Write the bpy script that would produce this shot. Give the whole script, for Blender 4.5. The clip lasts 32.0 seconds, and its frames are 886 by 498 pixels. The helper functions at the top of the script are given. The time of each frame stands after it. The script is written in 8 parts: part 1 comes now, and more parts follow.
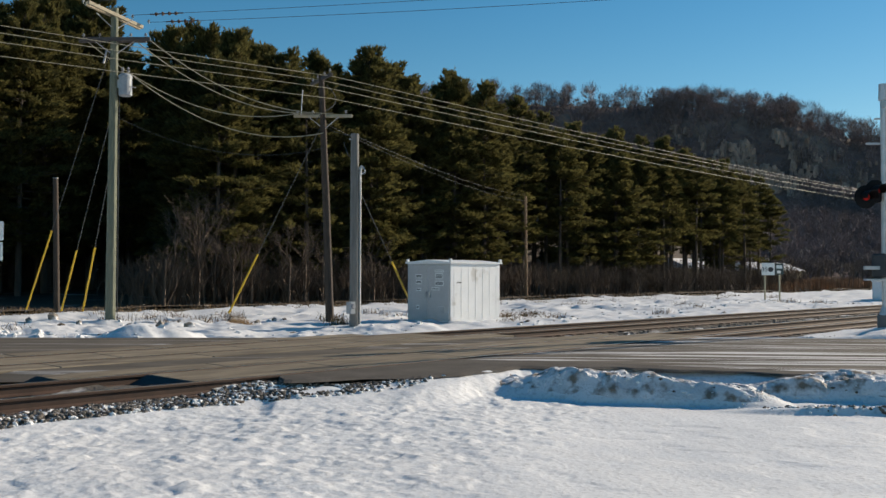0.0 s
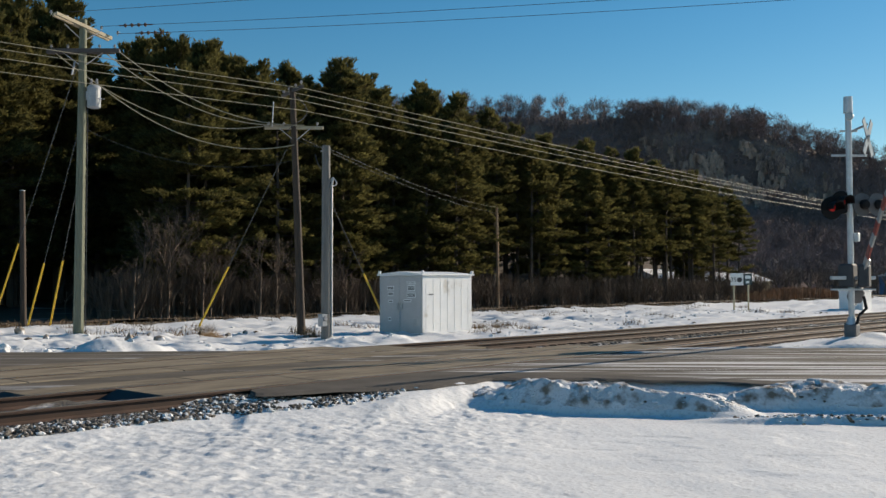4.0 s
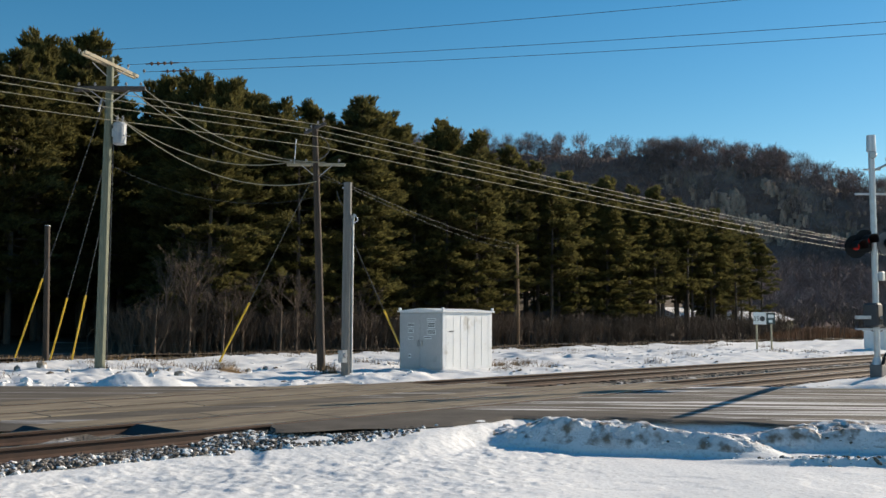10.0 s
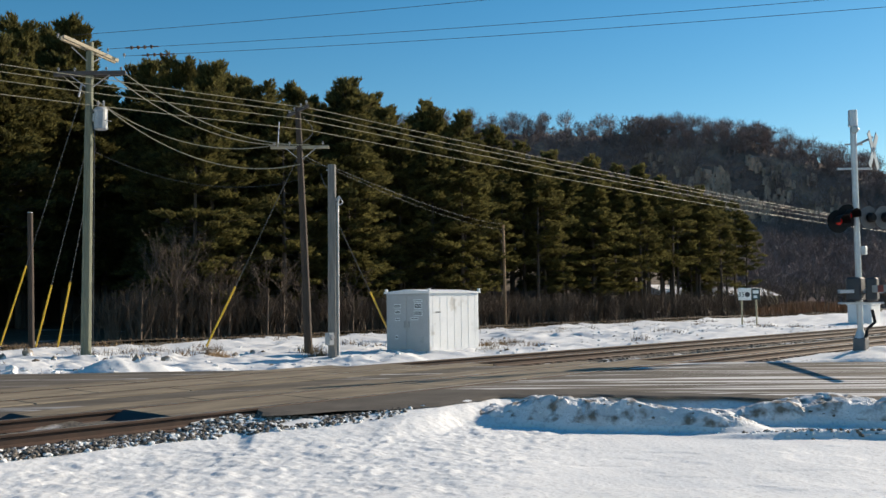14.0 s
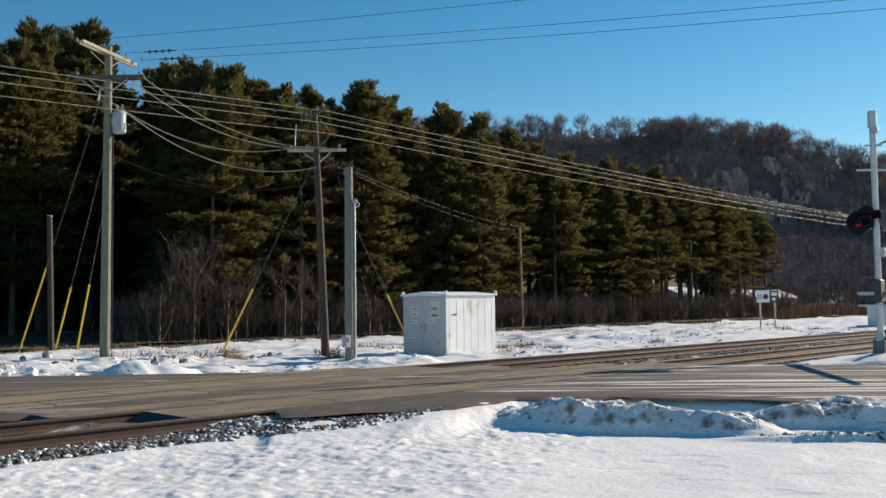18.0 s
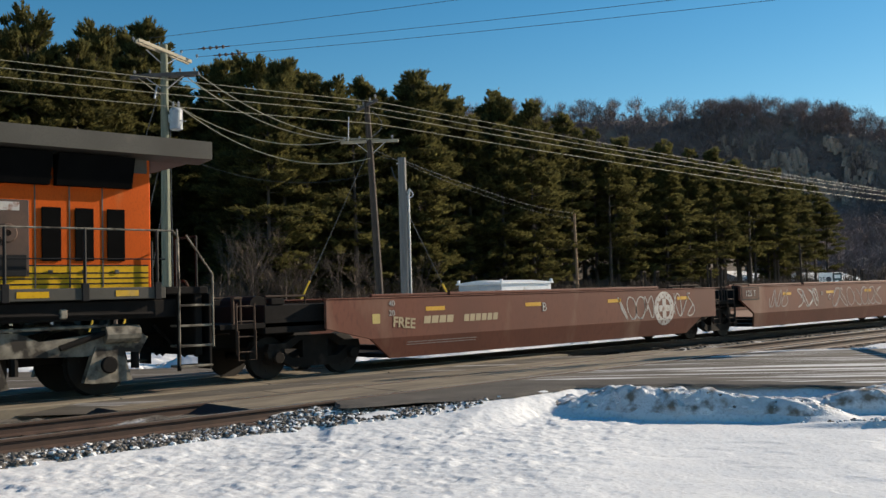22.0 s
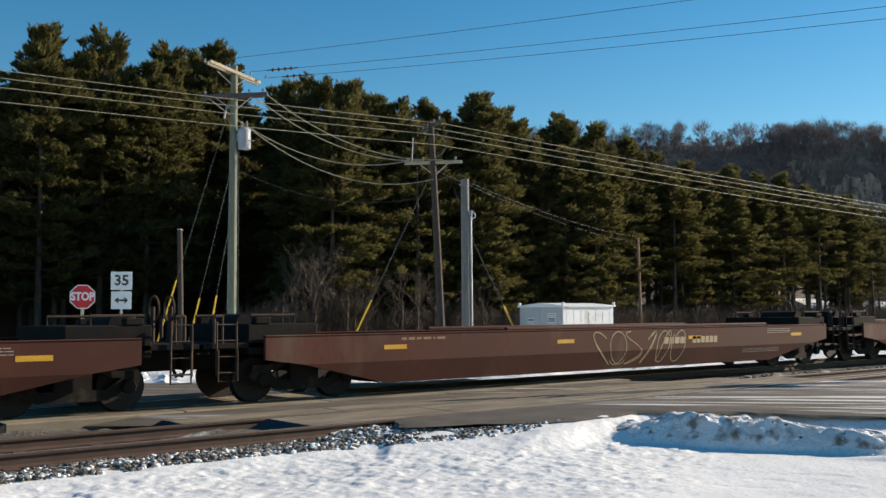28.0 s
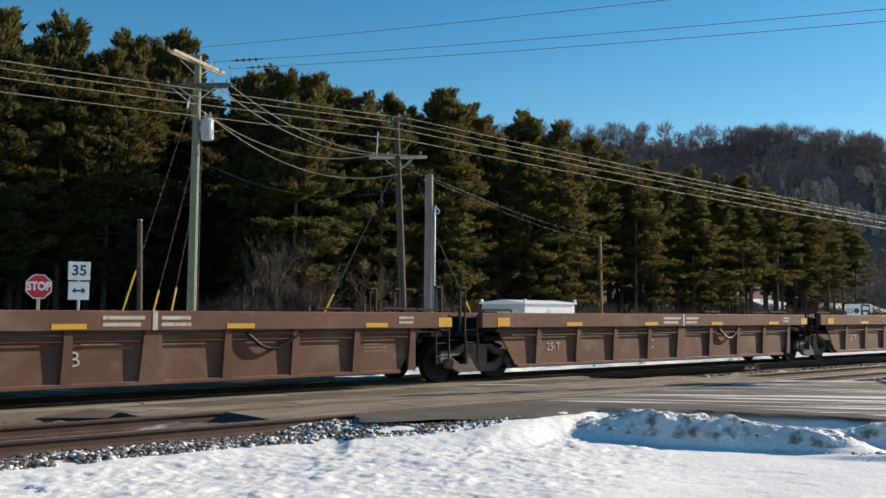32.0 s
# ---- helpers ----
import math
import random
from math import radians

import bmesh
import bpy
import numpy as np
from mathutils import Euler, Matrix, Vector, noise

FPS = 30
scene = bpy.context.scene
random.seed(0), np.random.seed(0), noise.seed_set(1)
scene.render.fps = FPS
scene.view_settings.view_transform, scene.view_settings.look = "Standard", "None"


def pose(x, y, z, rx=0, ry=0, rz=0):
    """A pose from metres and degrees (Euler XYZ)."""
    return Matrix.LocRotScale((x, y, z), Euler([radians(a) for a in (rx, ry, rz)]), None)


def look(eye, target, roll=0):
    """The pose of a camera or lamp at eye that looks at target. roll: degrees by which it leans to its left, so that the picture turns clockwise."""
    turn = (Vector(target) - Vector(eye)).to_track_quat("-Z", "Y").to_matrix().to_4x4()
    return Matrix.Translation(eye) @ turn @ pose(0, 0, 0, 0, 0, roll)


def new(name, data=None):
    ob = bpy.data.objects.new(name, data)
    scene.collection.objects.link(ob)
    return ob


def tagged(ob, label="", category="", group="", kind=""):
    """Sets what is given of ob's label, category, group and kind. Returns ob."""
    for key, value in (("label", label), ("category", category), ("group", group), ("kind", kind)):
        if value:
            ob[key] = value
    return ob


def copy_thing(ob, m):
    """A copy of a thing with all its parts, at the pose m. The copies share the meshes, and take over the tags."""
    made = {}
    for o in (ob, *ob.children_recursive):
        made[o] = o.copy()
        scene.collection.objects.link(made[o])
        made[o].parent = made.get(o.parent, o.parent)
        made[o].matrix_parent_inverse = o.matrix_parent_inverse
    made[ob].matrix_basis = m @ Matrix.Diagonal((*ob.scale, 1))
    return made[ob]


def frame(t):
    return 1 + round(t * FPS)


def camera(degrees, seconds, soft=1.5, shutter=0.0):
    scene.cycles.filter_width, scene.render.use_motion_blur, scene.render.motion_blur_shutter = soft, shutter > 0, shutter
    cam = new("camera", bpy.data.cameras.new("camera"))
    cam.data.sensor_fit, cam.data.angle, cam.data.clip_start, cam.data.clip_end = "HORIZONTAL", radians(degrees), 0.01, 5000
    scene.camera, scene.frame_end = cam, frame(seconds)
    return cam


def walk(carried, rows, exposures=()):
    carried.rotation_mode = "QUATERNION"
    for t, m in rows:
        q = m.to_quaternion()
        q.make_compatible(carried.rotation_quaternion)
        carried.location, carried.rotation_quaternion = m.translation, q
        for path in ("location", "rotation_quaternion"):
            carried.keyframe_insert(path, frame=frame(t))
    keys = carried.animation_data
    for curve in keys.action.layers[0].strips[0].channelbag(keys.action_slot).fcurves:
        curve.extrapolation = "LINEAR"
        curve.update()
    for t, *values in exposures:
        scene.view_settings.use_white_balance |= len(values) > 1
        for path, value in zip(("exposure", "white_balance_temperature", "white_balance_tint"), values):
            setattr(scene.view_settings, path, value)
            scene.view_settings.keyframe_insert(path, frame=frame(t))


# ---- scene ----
cam = camera(50.2, 32.0, soft=1.5)
PATH = [
    (0, 0.012, 0.006, 1.553, 91.44, -0.14, -45.35),
    (0.5, 0.007, -0.002, 1.55, 91.77, 0.13, -45.46),
    (1, 0.007, 0.001, 1.554, 91.75, 0.08, -45.67),
    (1.5, 0.004, -0.005, 1.547, 91.74, 0.08, -46.22),
    (2, 0.009, -0.003, 1.546, 91.84, 0.26, -46.28),
    (2.5, 0.006, -0.008, 1.554, 91.73, 0.36, -46.48),
    (3, 0.002, -0.005, 1.56, 92.24, 0.05, -46.76),
    (3.5, -0.003, 0.002, 1.561, 92.21, 0.06, -46.91),
    (5.5, -0.003, 0.004, 1.554, 92.17, 0.19, -47.41),
    (6, -0.001, 0.019, 1.548, 93.19, -0.3, -45.92),
    (6.5, -0.008, -0.018, 1.56, 93.52, -1.36, -45.61),
    (7, -0.005, -0.015, 1.55, 93.88, -0.94, -45.06),
    (7.5, 0.003, -0.009, 1.546, 94.05, -0.96, -45.06),
    (8, -0.003, -0.011, 1.556, 93.87, -0.52, -45.56),
    (8.5, -0.014, -0.015, 1.549, 94.22, -0.37, -45.51),
    (9, -0.014, -0.004, 1.551, 94.11, -0.38, -45.43),
    (9.5, -0.019, -0.002, 1.549, 94.28, -0.33, -45.56),
    (10, -0.015, 0.011, 1.553, 94.38, -0.26, -45.86),
    (10.5, -0.001, 0.02, 1.553, 93.84, 0.09, -46.04),
    (11, -0.001, 0.001, 1.555, 93.84, 0.08, -46.16),
    (11.5, 0.011, 0.014, 1.549, 93.56, 0.13, -46.28),
    (12, 0.017, 0.017, 1.549, 93.43, 0.25, -46.24),
    (12.5, 0.007, -0.011, 1.542, 93.5, 0.68, -46.3),
    (13, 0.012, -0.008, 1.547, 93.3, 0.8, -46.45),
    (13.5, 0.008, 0.002, 1.552, 93.15, 0.76, -46.39),
    (14, 0.005, -0.018, 1.553, 93.22, 0.68, -46.62),
    (14.5, 0, -0.019, 1.554, 93.1, 0.48, -46.25),
    (16.5, -0.008, -0.024, 1.549, 93.24, 0.21, -45.42),
    (17, 0.003, -0.005, 1.549, 93.22, 0.28, -45.59),
    (17.5, 0.004, 0.003, 1.548, 93.35, 0.67, -45.75),
    (18, -0.004, -0.021, 1.55, 93.38, 0.7, -45.62),
    (18.5, 0.006, 0.012, 1.548, 93.64, 0.65, -45.45),
    (19, 0.004, 0.026, 1.542, 93.71, 0.43, -44.57),
    (19.5, -0.012, 0.016, 1.548, 93.8, 0.18, -43.91),
    (20, -0.001, 0.022, 1.541, 93.87, 0.2, -42.98),
    (20.5, -0.008, 0.024, 1.535, 92.68, 0.61, -41.87),
    (21, 0.029, -0.001, 1.539, 92.33, 1.07, -42.12),
    (21.5, 0.003, 0.001, 1.557, 92.24, 2.01, -42.36),
    (22, 0.006, 0.028, 1.557, 92.77, 1.67, -42.29),
    (22.5, 0.01, 0.018, 1.555, 93.84, 0.6, -41.11),
    (23, 0.014, 0.028, 1.558, 94.6, 0.78, -41.51),
    (23.5, 0.024, -0.008, 1.558, 94.5, 0.69, -41.93),
    (24, 0.005, -0.014, 1.551, 94.74, -0.19, -42.5),
    (24.5, 0.007, -0.027, 1.539, 93.92, 0.03, -43.29),
    (25, -0.02, -0.009, 1.557, 94.37, -0.04, -43.51),
    (25.5, -0.015, -0.016, 1.549, 94.14, -1.58, -42.78),
    (26, -0.021, -0.026, 1.548, 94.19, -2.26, -42),
    (26.5, -0.032, -0.013, 1.542, 93.88, -0.7, -40.29),
    (28.5, 0.004, -0.002, 1.552, 94.15, 0.47, -38.55),
    (29, 0.019, 0.001, 1.542, 93.84, 0.08, -39.48),
    (29.5, -0.004, 0, 1.547, 94.14, -0.48, -39.6),
    (30, -0.003, 0.002, 1.559, 94.7, -0.53, -39.99),
    (30.5, -0.015, 0.011, 1.553, 94.45, -0.74, -39.99),
    (31, -0.021, 0.007, 1.549, 93.91, -0.51, -40.46),
    (31.5, -0.003, 0.004, 1.548, 93.68, -0.39, -40.83),
    (32, 0.003, 0.019, 1.539, 93.87, -0.32, -40.9),
]
walk(cam, [(r[0], pose(*r[1:])) for r in PATH], [(0, 0.33, 6850, 8.5), (5.5, 0.36, 6850, 8.5), (8, 0.47, 6850, 8.5), (13, 0.60, 6850, 8.5), (17, 0.60, 6850, 8.5), (20.5, 0.52, 6850, 8.5), (22, 0.54, 6850, 8.5), (25, 0.58, 6850, 8.5), (30, 0.72, 6850, 8.5), (32, 0.72, 6850, 8.5)])

# ---- light ----
SUN_HEADING, SUN_HEIGHT = -14.0, 22.0   # degrees from +x towards +y, and above the horizon
world = bpy.data.worlds.new("winter_sky")
scene.world = world
world.use_nodes = True
_nt = world.node_tree
_sky = _nt.nodes.new("ShaderNodeTexSky")
_sky.sky_type = "NISHITA"
_sky.sun_disc = False
_sky.sun_elevation = radians(SUN_HEIGHT)
_sky.sun_rotation = radians(90 - SUN_HEADING)
_sky.air_density, _sky.dust_density, _sky.ozone_density = 1.0, 0.1, 2.0
_sky.altitude = 300
_bg = _nt.nodes["Background"]
_sat = _nt.nodes.new("ShaderNodeHueSaturation")
_sat.inputs["Saturation"].default_value = 1.41
_sat.inputs["Hue"].default_value = 0.494
_nt.links.new(_sky.outputs[0], _sat.inputs["Color"])
_nt.links.new(_sat.outputs[0], _bg.inputs[0])
_bg.inputs[1].default_value = 0.081
_sd = bpy.data.lights.new("sun", "SUN")
_sd.energy, _sd.angle, _sd.color = 5.0, radians(0.5), (1.0, 0.875, 0.73)
_sun = new("sun", _sd)
_h, _e = radians(SUN_HEADING), radians(SUN_HEIGHT)
_to = Vector((math.cos(_h) * math.cos(_e), math.sin(_h) * math.cos(_e), math.sin(_e)))
_sun.matrix_basis = look(_to * 60, (0, 0, 0))

# ---- building helpers ----
class Geo:
    """A mesh in the making: lists of corners and faces."""

    def __init__(self):
        self.v, self.f = [], []

    def add(self, verts, faces):
        n = len(self.v)
        self.v.extend(tuple(p) for p in verts)
        self.f.extend(tuple(i + n for i in q) for q in faces)
        return self

    def box(self, x0, x1, y0, y1, z0, z1, c=0.0, m=None):
        """A box, its edges cut off by c metres."""
        if c <= 0:
            vs = [(x, y, z) for x in (x0, x1) for y in (y0, y1) for z in (z0, z1)]
            fs = [(0, 1, 3, 2), (4, 6, 7, 5), (0, 4, 5, 1), (2, 3, 7, 6), (0, 2, 6, 4), (1, 5, 7, 3)]
        else:
            c = min(c, (x1 - x0) * 0.45, (y1 - y0) * 0.45, (z1 - z0) * 0.45)
            vs, ids = [], {}
            for i in (0, 1):
                for j in (0, 1):
                    for k in (0, 1):
                        p = [(x0, x1)[i], (y0, y1)[j], (z0, z1)[k]]
                        q = [(x0 + c, x1 - c)[i], (y0 + c, y1 - c)[j], (z0 + c, z1 - c)[k]]
                        for a in range(3):
                            w = list(q)
                            w[a] = p[a]
                            ids[i, j, k, a] = len(vs)
                            vs.append(tuple(w))
            fs = []
            for a in range(3):
                b, d = (a + 1) % 3, (a + 2) % 3
                for s in (0, 1):
                    quad = []
                    for u, w in ((0, 0), (1, 0), (1, 1), (0, 1)):
                        t = [0, 0, 0]
                        t[a], t[b], t[d] = s, u, w
                        quad.append(ids[(*t, a)])
                    fs.append(tuple(quad if s else quad[::-1]))
                for u in (0, 1):
                    for w in (0, 1):
                        t0, t1 = [0, 0, 0], [0, 0, 0]
                        t0[b] = t1[b] = u
                        t0[d] = t1[d] = w
                        t1[a] = 1
                        q = (ids[(*t0, b)], ids[(*t1, b)], ids[(*t1, d)], ids[(*t0, d)])
                        fs.append(q if u != w else q[::-1])
            for i in (0, 1):
                for j in (0, 1):
                    for k in (0, 1):
                        q = (ids[i, j, k, 0], ids[i, j, k, 1], ids[i, j, k, 2])
                        fs.append(q if (i + j + k) % 2 else q[::-1])
        if m is not None:
            vs = [m @ Vector(p) for p in vs]
        return self.add(vs, fs)

    def tube(self, pts, r, n=6, r1=None, cap=True):
        """A round bar along pts, of radius r at its start and r1 at its end."""
        pts = [Vector(p) for p in pts]
        r1 = r if r1 is None else r1
        vs, m = [], len(pts)
        ref = Vector((0, 0, 1))
        for i, p in enumerate(pts):
            d = (pts[min(i + 1, m - 1)] - pts[max(i - 1, 0)]).normalized()
            if abs(d.dot(ref)) > 0.95:
                ref = Vector((1, 0, 0)) if abs(d.x) < 0.9 else Vector((0, 1, 0))
            a = d.cross(ref).normalized()
            b = d.cross(a)
            rr = r + (r1 - r) * i / max(1, m - 1)
            vs += [p + (a * math.cos(2 * math.pi * k / n) + b * math.sin(2 * math.pi * k / n)) * rr for k in range(n)]
        fs = [(i * n + k, i * n + (k + 1) % n, (i + 1) * n + (k + 1) % n, (i + 1) * n + k) for i in range(m - 1) for k in range(n)]
        if cap:
            fs += [tuple(range(n - 1, -1, -1)), tuple(range((m - 1) * n, m * n))]
        return self.add(vs, fs)

    def disc(self, c, axis, r, h, n=16, hole=0.0, c_edge=0.0):
        """A disc or ring round c, h thick along axis ('x', 'y' or 'z')."""
        def at(rr, a, t):
            u, w = rr * math.cos(a), rr * math.sin(a)
            return {"x": (c[0] + t, c[1] + u, c[2] + w), "y": (c[0] + u, c[1] + t, c[2] + w), "z": (c[0] + u, c[1] + w, c[2] + t)}[axis]
        prof = [(hole, -h / 2), (r - c_edge, -h / 2)] + ([(r, -h / 2 + c_edge), (r, h / 2 - c_edge)] if c_edge else []) + [(r - c_edge, h / 2), (hole, h / 2)]
        k = len(prof)
        vs = [at(rr, 2 * math.pi * i / n, t) for i in range(n) for rr, t in prof]
        fs = [(i * k + j, ((i + 1) % n) * k + j, ((i + 1) % n) * k + j + 1, i * k + j + 1) for i in range(n) for j in range(k - 1)]
        if hole:
            fs += [(i * k + k - 1, ((i + 1) % n) * k + k - 1, ((i + 1) % n) * k, i * k) for i in range(n)]
        return self.add(vs, fs)

    def plate(self, outline, axis, t0, t1):
        """A flat outline of (u, w) corners, pulled from t0 to t1 along axis: 'y' (u is x, w is z), 'x' (u is y, w is z), 'z'."""
        def at(u, w, t):
            return {"y": (u, t, w), "x": (t, u, w), "z": (u, w, t)}[axis]
        n = len(outline)
        vs = [at(u, w, t0) for u, w in outline] + [at(u, w, t1) for u, w in outline]
        fs = [tuple(range(n)), tuple(range(2 * n - 1, n - 1, -1))] + [(i, i + n, (i + 1) % n + n, (i + 1) % n) for i in range(n)]
        return self.add(vs, fs)

    def mesh(self, name, smooth=False):
        me = bpy.data.meshes.new(name)
        me.from_pydata(self.v, [], self.f)
        bm = bmesh.new()
        bm.from_mesh(me)
        if len(bm.faces) < 20000:
            bmesh.ops.recalc_face_normals(bm, faces=bm.faces)
        if smooth:
            for fa in bm.faces:
                fa.smooth = True
        bm.to_mesh(me)
        bm.free()
        return me


def part(name, geo, material, parent=None, label="", smooth=False):
    me = geo.mesh(name, smooth) if isinstance(geo, Geo) else geo
    if material and not me.materials:
        me.materials.append(material)
    ob = new(name, me)
    ob.parent = parent
    if label:
        ob["label"] = label
    return ob


def base(name, label, category, at=(0, 0, 0), turn=0.0, group="", kind=""):
    ob = new(name)
    ob.matrix_basis = pose(*at, 0, 0, turn)
    return tagged(ob, label, category, group, kind)


def words(text, size, material, parent, m, name="lettering", label="", depth=0.004, fat=0.0):
    """Raised letters as a mesh, centred at m, facing m's +z."""
    cu = bpy.data.curves.new("text", "FONT")
    cu.body, cu.size, cu.extrude, cu.align_x, cu.align_y = text, size, depth, "CENTER", "CENTER"
    cu.resolution_u, cu.offset = 3, fat
    ob = bpy.data.objects.new("text", cu)
    scene.collection.objects.link(ob)
    me = bpy.data.meshes.new_from_object(ob.evaluated_get(bpy.context.evaluated_depsgraph_get()))
    bpy.data.objects.remove(ob)
    me.transform(m)
    me.materials.clear()
    return part(name, me, material, parent, label)


SIDE = Matrix(((1, 0, 0, 0), (0, 0, -1, 0), (0, 1, 0, 0), (0, 0, 0, 1)))  # text upright on a wall that faces -y


def value_noise(x, y, seed=0):
    """Smooth noise from 0 to 1 over arrays of x and y."""
    x, y = np.asarray(x, float), np.asarray(y, float)
    xi, yi = np.floor(x).astype(np.int64), np.floor(y).astype(np.int64)
    u, w = x - xi, y - yi
    u, w = u * u * (3 - 2 * u), w * w * (3 - 2 * w)
    def h(a, b):
        n = (a * 374761393 + b * 668265263 + seed * 974634777) & 0x7FFFFFFF
        n = ((n ^ (n >> 13)) * 1274126177) & 0x7FFFFFFF
        return ((n ^ (n >> 16)) & 0xFFFF) / 65535.0
    return (h(xi, yi) * (1 - u) + h(xi + 1, yi) * u) * (1 - w) + (h(xi, yi + 1) * (1 - u) + h(xi + 1, yi + 1) * u) * w


def fractal(x, y, size, octaves=3, seed=0):
    x, y = np.asarray(x, float), np.asarray(y, float)
    out, amp, tot = 0, 1.0, 0
    for k in range(octaves):
        out = out + amp * value_noise(x / size * 2 ** k + 7.3 * k, y / size * 2 ** k - 3.1 * k, seed + k)
        tot += amp
        amp *= 0.5
    return out / tot


def step(a, b, x):
    t = np.clip((np.asarray(x, float) - a) / (b - a), 0, 1)
    return t * t * (3 - 2 * t)


# ---- materials ----
def material(name, color, rough=0.7, metal=0.0, dark=0.75, scale=3.0, grain=40.0, bump=0.15, bump_size=0.01, stretch=(1, 1, 1), tint=None, tint_amount=0.0, tint_scale=1.0, island=0.0, rand=0.0, spec=0.5):
    """A surface of one colour with large stains, fine grain and relief, in the thing's own space."""
    ma = bpy.data.materials.new(name)
    ma.use_nodes = True
    nt = ma.node_tree
    N, L = nt.nodes, nt.links
    bs = N["Principled BSDF"]
    bs.inputs["Roughness"].default_value, bs.inputs["Metallic"].default_value = rough, metal
    bs.inputs["Specular IOR Level"].default_value = spec
    tc = N.new("ShaderNodeTexCoord")
    mp = N.new("ShaderNodeMapping")
    mp.inputs["Scale"].default_value = stretch
    L.new(tc.outputs["Object"], mp.inputs[0])
    def noise_tex(sc, detail=4.0):
        n = N.new("ShaderNodeTexNoise")
        n.inputs["Scale"].default_value, n.inputs["Detail"].default_value = sc, detail
        L.new(mp.outputs[0], n.inputs["Vector"])
        return n
    def mix(a, b, fac, blend="MIX"):
        m = N.new("ShaderNodeMix")
        m.data_type, m.blend_type = "RGBA", blend
        for sock, val in ((m.inputs[6], a), (m.inputs[7], b), (m.inputs[0], fac)):
            if hasattr(val, "links"):
                L.new(val, sock)
            else:
                sock.default_value = val if isinstance(val, float) else (*val, 1.0)
        return m.outputs[2]
    def ramp(sock, lo, hi):
        r = N.new("ShaderNodeMapRange")
        r.inputs["From Min"].default_value, r.inputs["From Max"].default_value = lo, hi
        L.new(sock, r.inputs[0])
        return r.outputs[0]
    big, fine = noise_tex(scale), noise_tex(grain, 3.0)
    low = tuple(c * dark for c in color)
    col = mix(low, color, ramp(big.outputs[0], 0.35, 0.65))
    col = mix(col, tuple(c * 0.72 for c in color), ramp(fine.outputs[0], 0.5, 0.72))
    if tint:
        tn = noise_tex(tint_scale, 6.0)
        col = mix(col, tint, ramp(tn.outputs[0], 0.62 - 0.35 * tint_amount, 0.74 - 0.25 * tint_amount))
    if island or rand:
        src = N.new("ShaderNodeNewGeometry").outputs["Random Per Island"] if island else N.new("ShaderNodeObjectInfo").outputs["Random"]
        amt = island or rand
        mr = N.new("ShaderNodeMapRange")
        mr.inputs["To Min"].default_value, mr.inputs["To Max"].default_value = 1 - amt, 1 + amt
        L.new(src, mr.inputs[0])
        hs = N.new("ShaderNodeHueSaturation")
        L.new(mr.outputs[0], hs.inputs["Value"])
        L.new(col, hs.inputs["Color"])
        col = hs.outputs[0]
    L.new(col, bs.inputs["Base Color"])
    rr = N.new("ShaderNodeMapRange")
    rr.inputs["To Min"].default_value, rr.inputs["To Max"].default_value = max(0.02, rough - 0.1), min(1, rough + 0.1)
    L.new(big.outputs[0], rr.inputs[0])
    L.new(rr.outputs[0], bs.inputs["Roughness"])
    if bump:
        bp = N.new("ShaderNodeBump")
        bp.inputs["Strength"].default_value, bp.inputs["Distance"].default_value = bump, bump_size
        L.new(fine.outputs[0], bp.inputs["Height"])
        L.new(bp.outputs[0], bs.inputs["Normal"])
    return ma


def glow(name, color, strength):
    ma = bpy.data.materials.new(name)
    ma.use_nodes = True
    bs = ma.node_tree.nodes["Principled BSDF"]
    bs.inputs["Base Color"].default_value = (*color, 1)
    bs.inputs["Emission Color"].default_value = (*color, 1)
    bs.inputs["Emission Strength"].default_value = strength
    bs.inputs["Roughness"].default_value = 0.2
    return ma


SNOW = material("snow", (0.74, 0.745, 0.75), 0.65, dark=0.93, scale=0.7, grain=17, bump=0.40, bump_size=0.02, spec=0.3)
DIRTY_SNOW = material("dirty_snow", (0.80, 0.80, 0.82), 0.65, dark=0.8, scale=2.2, grain=22, bump=0.4, bump_size=0.03, tint=(0.26, 0.22, 0.17), tint_amount=0.25, tint_scale=3.0, spec=0.3)
ASPHALT = material("asphalt", (0.115, 0.102, 0.085), 0.9, dark=0.7, scale=0.6, grain=60, bump=0.4, bump_size=0.01, spec=0.15)
HIGHWAY = material("highway_asphalt", (0.12, 0.11, 0.10), 0.9, dark=0.7, scale=0.3, grain=30, bump=0.2, spec=0.15)
PANEL = material("crossing_concrete", (0.27, 0.225, 0.165), 0.9, dark=0.55, scale=1.6, grain=30, stretch=(0.5, 2.5, 1), bump=0.4, tint=(0.12, 0.10, 0.08), tint_amount=0.2, tint_scale=0.9, rand=0.1, spec=0.15)
BALLAST = material("ballast_stone", (0.15, 0.13, 0.11), 0.9, dark=0.6, scale=6, grain=40, bump=0.5, bump_size=0.02, island=0.45)
GRIT = material("ballast_grit", (0.15, 0.13, 0.105), 0.95, dark=0.55, scale=5, grain=22, bump=0.9, bump_size=0.05, tint=(0.75, 0.75, 0.78), tint_amount=0.2, tint_scale=1.3)
TIE = material("tie_wood", (0.075, 0.055, 0.042), 0.9, dark=0.6, scale=4, grain=30, stretch=(5, 1, 5), bump=0.4, rand=0.25)
RUST = material("rusty_steel", (0.082, 0.045, 0.031), 0.75, dark=0.6, scale=3, grain=40, bump=0.2)
RAILTOP = material("polished_rail", (0.55, 0.52, 0.48), 0.28, metal=1.0, dark=0.85, scale=2, grain=30, stretch=(0.2, 4, 4), bump=0.05)
